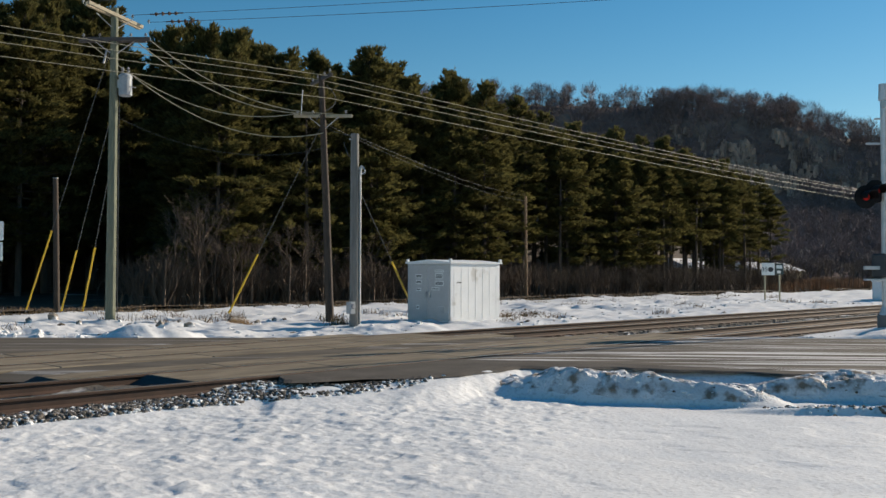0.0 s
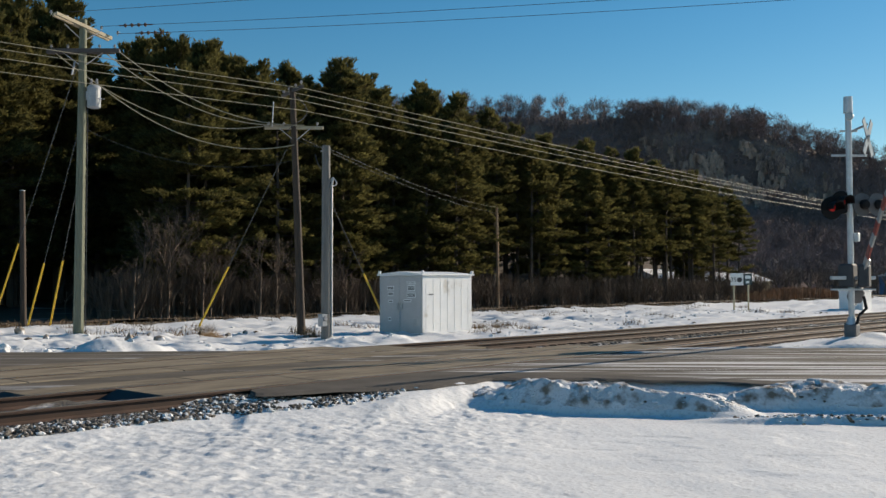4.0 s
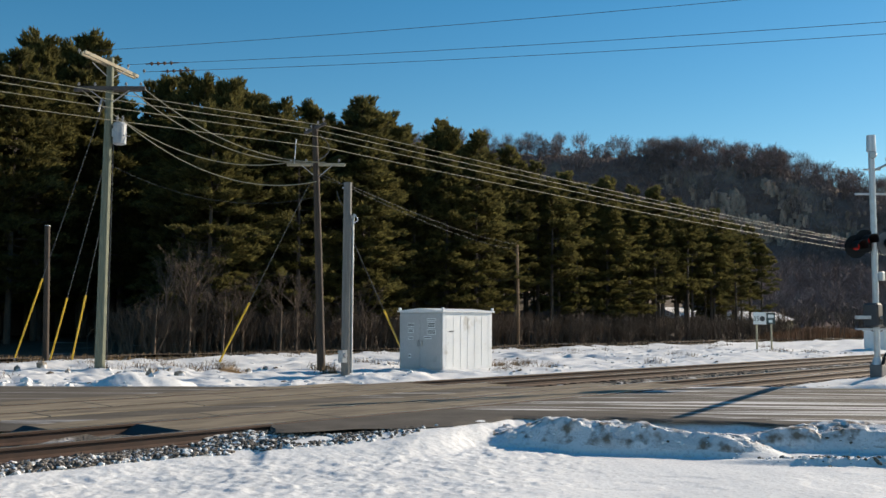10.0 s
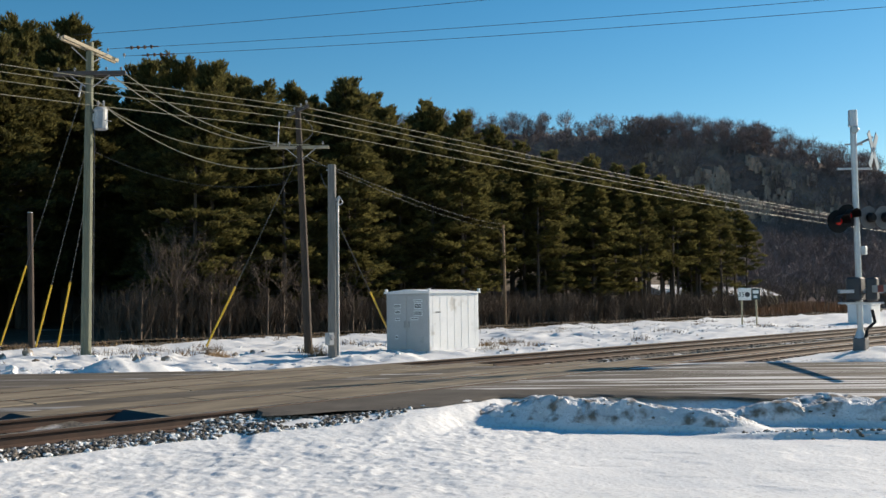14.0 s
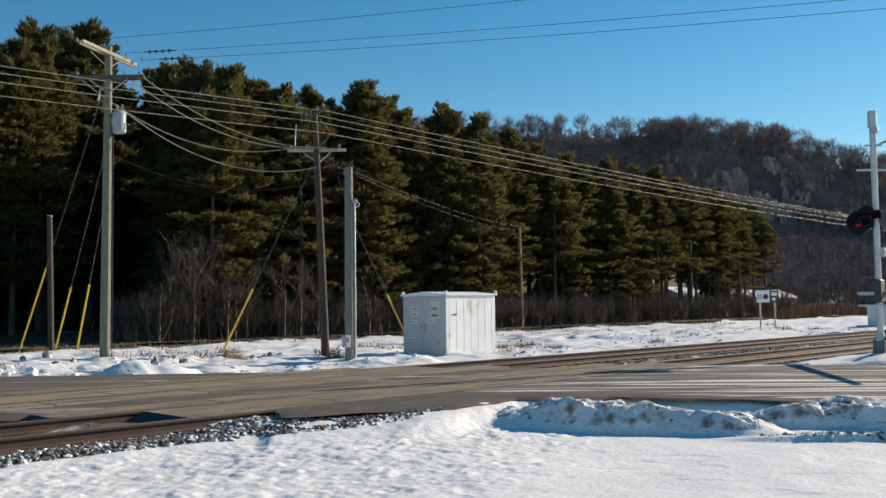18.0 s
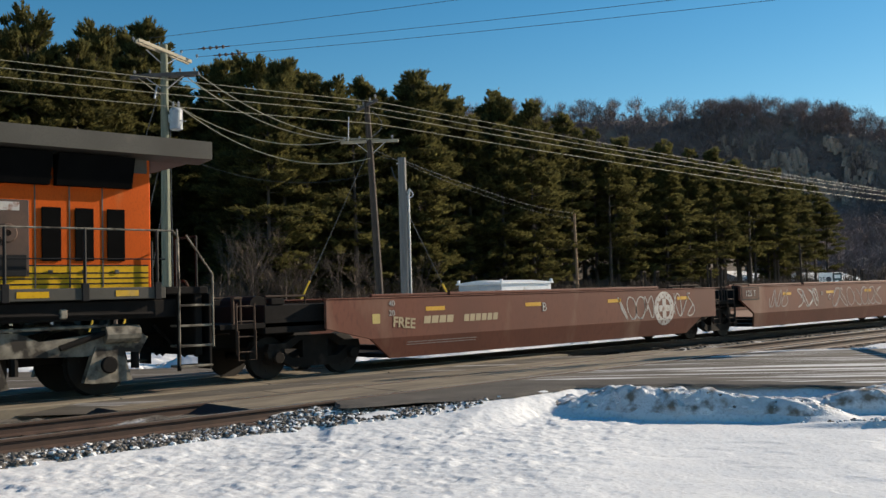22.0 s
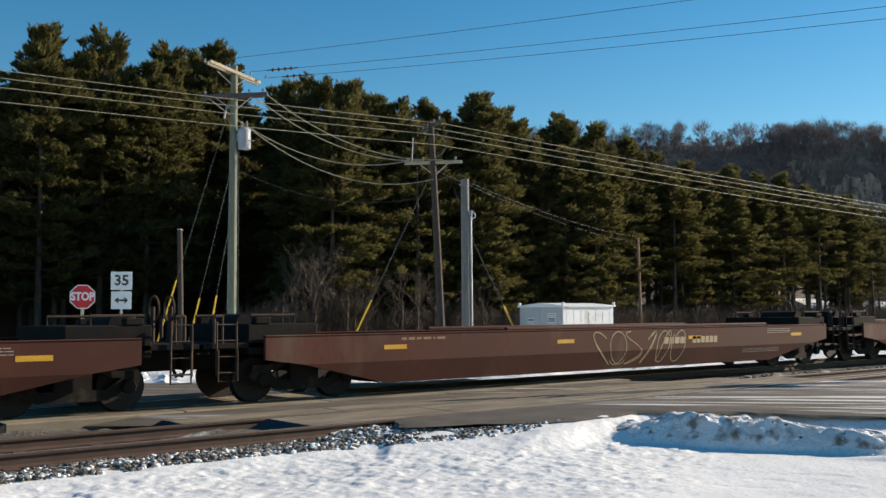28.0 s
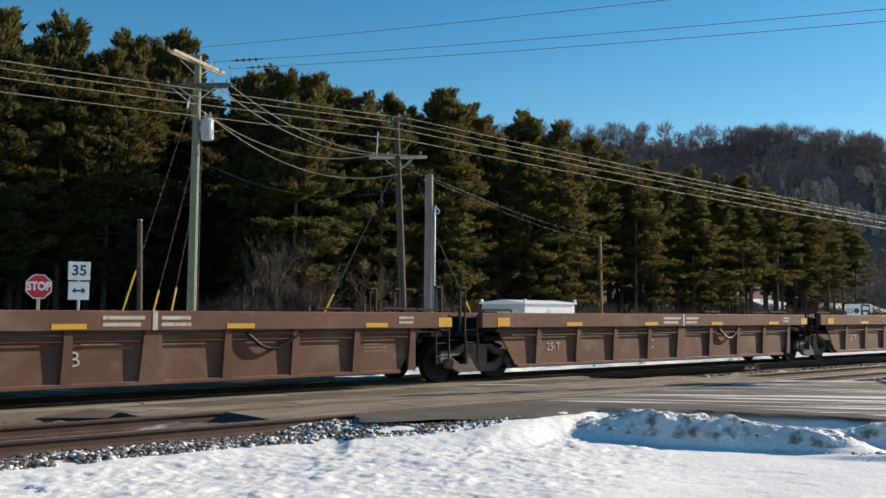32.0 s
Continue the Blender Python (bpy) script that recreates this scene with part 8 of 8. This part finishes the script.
def well_car(label, ox, L, ends, paint, dark=None, ribbed=False, load=None):
    """A low container well between two joints 0 and L; ends: 'j' joint with a shared truck, 'c' coupler."""
    car = base("well_car", label, "freight car", group="train")
    el = {"j": (0.87, 1.13, 1.65, 1.80), "c": (0.87, 0.86, 1.75, 3.9)}[ends[0]]
    er = {"j": (0.57, 0.66, 1.35, 2.0), "c": (0.87, 0.82, 1.65, 4.1)}[ends[1]]
    if ends == "cc":
        el, er = (1.15, 0.80, 1.95, 3.9), (1.15, 0.80, 1.95, 4.1)
    if ends == "cj" and not ribbed:
        el = (2.2, 0.95, 3.3, 3.9)
    if ends == "cj" and ribbed:
        el = (2.5, 0.82, 3.2, 4.2)
    xa, xb = el[0], L - er[0]
    top = 1.55 if ribbed else 1.22 if ends == "cc" else 1.52
    for s in (-1, 1):
        if not ribbed:
            a, b = sorted((s * 1.50, s * 1.42))
            za, zb = max(0.69, el[1]), max(0.69, er[1])
            part("side", Geo().plate([(xa, top), (xb, top), (xb, zb), (L - er[2], 0.69), (el[2], 0.69), (xa, za)], "y", a, b), paint, car)
            g = Geo()
            y0, y1, t = s * 1.50, s * (1.50 - 0.44 * 0.27), s * 0.06
            g.add([(el[2], y0, 0.69), (L - er[2], y0, 0.69), (L - er[3], y1, 0.25), (el[3], y1, 0.25), (el[2], y0 - t, 0.69), (L - er[2], y0 - t, 0.69), (L - er[3], y1 - t, 0.25), (el[3], y1 - t, 0.25)],
                  [(0, 1, 2, 3), (7, 6, 5, 4), (0, 4, 5, 1), (1, 5, 6, 2), (2, 6, 7, 3), (3, 7, 4, 0)])
            part("lower_side", g, paint, car)
            part("top_flange", Geo().box(xa, xb, *sorted((s * 1.34, s * 1.515)), top, top + 0.025, 0.008), paint, car)
            part("raised_chord", Geo().box(L * 0.33, L * 0.80, *sorted((s * 1.36, s * 1.47)), top + 0.025, top + 0.10, 0.02), paint, car)
        else:
            part("top_chord", Geo().box(xa - 0.2, xb + 0.2, *sorted((s * 1.36, s * 1.52)), 1.21, top, 0.015), paint, car)
            part("side", Geo().plate([(xa + 0.4, 1.21), (xb - 0.4, 1.21), (xb - 1.0, 0.33), (xa + 1.0, 0.33)], "y", *sorted((s * 1.33, s * 1.38))), paint, car)
            part("bottom_chord", Geo().box(xa + 1.0, xb - 1.0, *sorted((s * 1.28, s * 1.44)), 0.28, 0.36, 0.015), paint, car)
            part("pipe", Geo().tube([(xa + 0.3, s * 1.42, 1.14), (xb - 0.3, s * 1.42, 1.14)], 0.022, 6), TRUCK_METAL, car)
            part("pipe", Geo().tube([(xa + 0.8, s * 1.44, 1.03), (xb - 0.8, s * 1.44, 1.03)], 0.018, 6), CAR_DARK, car)
            mid = 10.25 if L > 17 and ends == "cj" else 8.3
            for i in range(-7, 6):
                x = mid + 1.43 * i
                if not xa + 1.0 < x < xb - 0.7:
                    continue
                wd = 0.15 if i == 0 else 0.065
                g = Geo()
                yo, yi = s * 1.47, s * 1.38
                g.add([(x - wd, yo, 1.21), (x + wd, yo, 1.21), (x + wd * 1.5, s * 1.44, 0.34), (x - wd * 1.5, s * 1.44, 0.34), (x - wd, yi, 1.21), (x + wd, yi, 1.21), (x + wd * 1.5, yi, 0.34), (x - wd * 1.5, yi, 0.34)],
                      [(0, 1, 2, 3), (0, 3, 7, 4), (1, 5, 6, 2), (0, 4, 5, 1), (2, 6, 7, 3), (4, 7, 6, 5)])
                part("rib", g, paint, car)
    part("floor", Geo().box(el[3] - 0.2, L - er[3] + 0.2, -1.36, 1.36, 0.27, 0.36, 0.01), UNDER, car)
    for i in range(5):
        x = el[3] + 0.8 + (L - er[3] - el[3] - 1.6) * i / 4
        part("cross_bearer", Geo().box(x - 0.12, x + 0.12, -1.34, 1.34, 0.36, 0.46, 0.01), UNDER, car)
    end_gear(car, 0.0, 1, ends[0] == "c", 1)
    end_gear(car, L, -1, ends[1] == "c", 2)
    if ends[0] == "c":
        car_truck(car, 2.15, ox, TRUCK_METAL if ribbed else None)
    else:
        car_truck(car, 0.85 if ribbed else 0.0, ox, TRUCK_METAL if ribbed else None)
    if ends[1] == "c":
        car_truck(car, L - 2.15, ox, TRUCK_METAL if ribbed else None)
    for i in range(4):
        x = xa + 2.9 + (xb - xa - 4.6) * i / 3
        if not ribbed:
            decal("reflector", [rect(x - 0.28, x + 0.28, top - 0.30, top - 0.21)], 0.010, REFLECTOR, car)
        else:
            part("reflector", Geo().box(x - 0.28, x + 0.28, -1.526, -1.5205, 1.24, 1.33), REFLECTOR, car)
    return car


def placard(car, x0, text=None):
    p = part("end_placard", Geo().box(x0, x0 + 1.0, -1.512, -1.501, 1.14, 1.50, 0.004), CAR_DARK, car)
    part("placard_rim", Geo().box(x0 - 0.03, x0 + 1.03, -1.5065, -1.5005, 1.11, 1.53), BLACK, p)
    if text:
        words(text, 0.27, STENCIL, car, Matrix.Translation((x0 + 0.5, -1.515, 1.31)) @ SIDE, label="white stencilled letters")


PALE_BLUE = material("pale_blue_spray_paint", (0.47, 0.51, 0.52), 0.8, dark=0.8, scale=1.6, bump=0, tint=(0.36, 0.30, 0.27), tint_amount=0.3, tint_scale=2.2)
TEAL = material("teal_spray_paint", (0.05, 0.20, 0.27), 0.7, dark=0.8, scale=3, bump=0)
LAVENDER = material("lavender_grey_spray_paint", (0.36, 0.35, 0.44), 0.7, dark=0.7, scale=1.5, bump=0)
SPRAY_YELLOW = material("yellow_spray_paint", (0.52, 0.40, 0.13), 0.7, dark=0.8, scale=2, bump=0)
FADED_YELLOW = material("faded_yellow_spray_paint", (0.37, 0.29, 0.11), 0.8, dark=0.75, scale=1.8, bump=0, tint=(0.27, 0.19, 0.10), tint_amount=0.3, tint_scale=2.0)
OLIVE = material("olive_spray_paint", (0.15, 0.13, 0.06), 0.7, dark=0.8, scale=3, bump=0)
SPRAY_BLACK = material("dark_spray_paint", (0.05, 0.07, 0.07), 0.7, dark=0.8, scale=3, bump=0)
BEIGE = material("beige_spray_paint", (0.42, 0.31, 0.18), 0.7, dark=0.8, scale=2, bump=0)
SALMON = material("salmon_spray_line", (0.50, 0.22, 0.15), 0.7, dark=0.8, scale=3, bump=0)
CREAM_FAINT = material("faint_stencil", (0.27, 0.17, 0.11), 0.8, dark=0.7, scale=6, bump=0)
CREAM = material("cream_spray_line", (0.42, 0.33, 0.20), 0.7, dark=0.8, scale=3, bump=0)
GREY_LINE = material("grey_spray_line", (0.36, 0.31, 0.29), 0.7, dark=0.8, scale=3, bump=0)

CARS = []
ox = 0.0
SMOOTH = "faded brown smooth-sided well car, empty"
# five articulated wells
c = well_car(SMOOTH + ", with worn white stencils", ox, 16.9, "cj", CAR_BROWN)
CARS.append((c, ox))
words("FREE", 0.30, CREAM, c, Matrix.Translation((4.2, -1.506, 0.98)) @ SIDE @ pose(0, 0, 0, 0, 0, -6), "graffiti_letters", "hand-painted pale letters", 0.002, 0.008)
number_bars(c, 4.75, 0.95, 0.16)
words("40", 0.17, STENCIL, c, Matrix.Translation((3.87, -1.506, 1.40)) @ SIDE)
words("20", 0.17, STENCIL, c, Matrix.Translation((3.87, -1.506, 1.20)) @ SIDE)
decal("yellow_tag", [rect(3.35, 3.55, 1.0, 1.2)], 0.010, SPRAY_YELLOW, c)
print_bars(c, 4.3, 6.4, 0.58, 2, 0.03, 5)
words("B", 0.30, STENCIL, c, Matrix.Translation((8.67, -1.506, 1.18)) @ SIDE)
emblem(c, 13.7)
scrawl(c, 11.6, 13.2, 0.75, 1.35, STENCIL, 11, 4)
scrawl(c, 14.2, 15.2, 0.75, 1.4, STENCIL, 13, 3)
ox += 16.9
c = well_car(SMOOTH + ", scrawled with pale graffiti", ox, 15.2, "jj", CAR_BROWN)
CARS.append((c, ox))
placard(c, 0.95, "125 T")
words("B", 0.2, STENCIL, c, Matrix.Translation((6.2, -1.506, 1.22)) @ SIDE)
words("C", 0.26, STENCIL, c, Matrix.Translation((6.75, -1.506, 1.08)) @ SIDE)
scrawl(c, 2.6, 3.8, 0.85, 1.4, GREY_LINE, 21, 3)
scrawl(c, 4.5, 5.9, 0.8, 1.4, STENCIL, 22, 4, 0.04)
scrawl(c, 7.0, 11.0, 0.75, 1.4, GREY_LINE, 23, 7)
emblem(c, 12.6)
print_bars(c, 13.7, 14.4, 1.25, 4, 0.03, 6)
ox += 15.2
c = well_car(SMOOTH + ", covered by large pale blue graffiti", ox, 15.2, "jj", CAR_BROWN)
CARS.append((c, ox))
placard(c, 0.90, "125 T")
words("40", 0.17, STENCIL, c, Matrix.Translation((2.52, -1.506, 1.40)) @ SIDE)
words("20", 0.17, STENCIL, c, Matrix.Translation((2.52, -1.506, 1.20)) @ SIDE)
print_bars(c, 1.95, 2.55, 1.05, 3, 0.035, 8)
part("covered_load", Geo().box(12.75, 15.1, -0.55, 0.75, 1.40, 1.98, 0.14), BLACK, c, "dark sheeted load over the end platform")
decal("yellow_tag", [rect(1.68, 1.86, 0.82, 1.0)], 0.010, SPRAY_YELLOW, c)
sprayed(c, "CUTSUAVE", 3.05, 8.85, 0.38, 1.46, PALE_BLUE, TEAL)
scrawl(c, 8.9, 10.2, 0.5, 1.4, GREY_LINE, 32, 3)
emblem(c, 11.8)
print_bars(c, 13.4, 14.2, 1.15, 5, 0.03, 9)
ox += 15.2
c = well_car(SMOOTH + ", painted with yellow graffiti", ox, 15.2, "jj", CAR_BROWN)
CARS.append((c, ox))
placard(c, 0.90, "125 T")
sprayed(c, "SKUM", 3.35, 6.6, 0.40, 1.44, FADED_YELLOW, OLIVE)
words("E", 0.24, STENCIL, c, Matrix.Translation((5.4, -1.514, 1.12)) @ SIDE)
words("40", 0.17, STENCIL, c, Matrix.Translation((2.42, -1.506, 1.40)) @ SIDE)
words("20", 0.17, STENCIL, c, Matrix.Translation((2.42, -1.506, 1.20)) @ SIDE)
bubbles(c, 7.05, 10.2, 0.37, 1.52, BEIGE, OLIVE, 42, 5)
scrawl(c, 10.15, 10.85, 1.1, 1.45, STENCIL, 43, 4, 0.03)
emblem(c, 11.8)
print_bars(c, 13.2, 14.1, 1.25, 4, 0.03, 10)
ox += 15.2
c = well_car(SMOOTH + ", painted with lavender and yellow graffiti", ox, 17.5, "jc", CAR_BROWN)
CARS.append((c, ox))
placard(c, 0.90)
scrawl(c, 3.3, 4.3, 0.45, 1.35, CREAM, 51, 3)
emblem(c, 4.35)
sprayed(c, "1BY1", 5.0, 8.45, 0.36, 1.44, LAVENDER, SPRAY_BLACK, TEAL)
sprayed(c, "RONIN", 8.75, 12.4, 0.42, 1.42, SPRAY_YELLOW, SPRAY_BLACK, TEAL)
number_bars(c, 12.6, 0.98, 0.13)
part("brake_gear", Geo().box(15.5, 16.3, -0.6, 0.4, 1.46, 1.85, 0.08).tube([(15.3, -0.9, 1.62), (16.5, -0.9, 1.66)], 0.17, 10), GEAR, c, "grimy brake cylinder and valve box on the platform")
ox += 17.5
# three single wells
for i, (lab, seed) in enumerate(((", faded and streaked", 61), (", with cream graffiti loops", 62), (", with a thin yellow scrawl", 63))):
    c = well_car("dark brown smooth-sided single well car" + lab, ox, 21.55, "cc", CAR_DARK)
    CARS.append((c, ox))
    number_bars(c, 12.5, 0.82, 0.17)
    print_bars(c, 17.2, 18.4, 1.14, 3, 0.03, seed + 1)
    print_bars(c, 4.2, 5.4, 1.15, 1, 0.05, seed + 2)
    print_bars(c, 16.0, 17.8, 0.60, 3, 0.025, seed + 3)
    if i == 0:
        scrawl(c, 7.5, 9.3, 0.5, 1.12, GREY_LINE, 64, 3, 0.06)
        words("48", 0.3, STENCIL, c, Matrix.Translation((5.4, -1.506, 0.95)) @ SIDE)
    if i == 1:
        scrawl(c, 9.9, 13.4, 0.36, 1.16, CREAM, 65, 6, 0.022)
    if i == 2:
        scrawl(c, 10.4, 12.3, 0.42, 0.98, SPRAY_YELLOW, 66, 6, 0.02)
    ox += 21.55
# five articulated wells with ribbed sides
for i in range(5):
    L = 17.2 if i in (0, 4) else 15.3
    c = well_car("weathered brown ribbed well car with a plain top chord, empty", ox, L, ("cj", "jj", "jj", "jj", "jc")[i], CAR_RIB, ribbed=True)
    CARS.append((c, ox))
    ch = ("B", "B", "C", "D", "E")[i]
    words(ch, 0.36, STENCIL, c, Matrix.Translation((9.1 if i == 0 else 7.0, -1.386, 0.74)) @ SIDE, label="stencilled letter")
    if i in (1, 2, 3):
        words("25-T", 0.26, STENCIL, c, Matrix.Translation((3.15, -1.386, 0.74)) @ SIDE, label="stencilled load mark")
    m = 10.3 if i == 0 else 8.3
    chord_bars(c, m - 0.9, m - 0.1, 1.46, 2, 0.06, 70 + i)
    chord_bars(c, m + 0.12, m + 0.75, 1.46, 2, 0.06, 80 + i)
    chord_bars(c, L - 1.7, L - 1.3, 1.46, 2, 0.05, 90 + i)
    panel_bars(c, m + 4.5, m + 5.15, 0.98, 4, 75 + i)
    panel_bars(c, m - 1.2, m - 0.3, 1.0, 2, 85 + i)
    part("chord_mark", Geo().box(m - 0.04, m + 0.05, -1.527, -1.5205, 1.22, 1.55), STENCIL, c)
    for x in (2.4 if i == 0 else 1.15, L - 0.62):
        part("corner_patch", Geo().box(x, x + 0.38, -1.5265, -1.5205, 1.24, 1.44), REFLECTOR, c)
    part("brake_lever", Geo().tube([(m + 1.8, -1.44, 1.16), (m + 2.1, -1.46, 0.92), (m + 2.25, -1.47, 0.86), (m + 2.45, -1.47, 0.86), (m + 2.6, -1.46, 0.93), (m + 3.0, -1.44, 1.17)], 0.035, 6), BLACK, c)
    if i == 0:
        scrawl(c, 5.4, 6.2, 1.27, 1.5, PALE_BLUE, 91, 3, 0.05, 0.024)
        decal("spray_patch", [[(6.96, 1.26), (7.5, 1.24), (8.1, 1.27), (8.15, 1.45), (7.7, 1.5), (7.3, 1.47), (6.95, 1.5)]], 0.024, PALE_BLUE, c)
        scrawl(c, 7.1, 8.1, 1.3, 1.48, SALMON, 92, 4, 0.04, 0.028)
        scrawl(c, 8.4, 9.9, 1.27, 1.5, SALMON, 93, 8, 0.035, 0.024)
    ox += L


# ---- movement ----
SPEED = 17.2


def rear_of_loco(t):
    """Where the locomotive's rear coupler stands along the track."""
    return 25.94 - SPEED * (t - 21.0) + 0.35 * max(0.0, 21.0 - t)


def motions():
    marks = [0, 0.1, 0.2] + [k for k in range(1, 32)] + [31.8, 31.9, 32]
    marks = sorted(set(marks))
    for vehicle, place in [(loco, 0.0)] + CARS:
        walk(vehicle, [(t, pose(rear_of_loco(t) + place, FAR_TRACK, 0)) for t in marks])
    # wheels turn while they pass; rows close enough that no step turns them by a right angle
    for ws, r, place in WHEELS:
        rest = ws.matrix_basis.translation.copy()
        enter = 21.0 + (25.94 + place - 43.0) / SPEED
        rows = [(0.0, 0.0)]
        start = max(1, round(enter * 30))
        for k in range(start, min(959, start + 75)):
            rows.append((k / 30, -math.degrees((k - start) / 30 * SPEED / r)))
        if len(rows) < 3:
            continue
        if rows[-1][0] < 31.99:
            rows.append((32.0, rows[-1][1]))
        walk(ws, [(t, pose(*rest, 0, a, 0)) for t, a in rows])
    # the gate comes down
    walk(gate, [(t, pose(0.09, -0.26, 1.78, 0, -a, -141.0)) for t, a in GATE])


GATE = [(0, 68), (1.5, 62), (2.5, 57), (3.5, 51.5), (5.5, 40), (7.5, 31), (9.5, 23), (10.0, 20), (10.5, 15.7), (11.0, 11.6), (11.5, 9), (12.0, 6.3), (12.5, 2.8), (13.0, 0.2), (13.4, 0), (32, 0)]
motions()
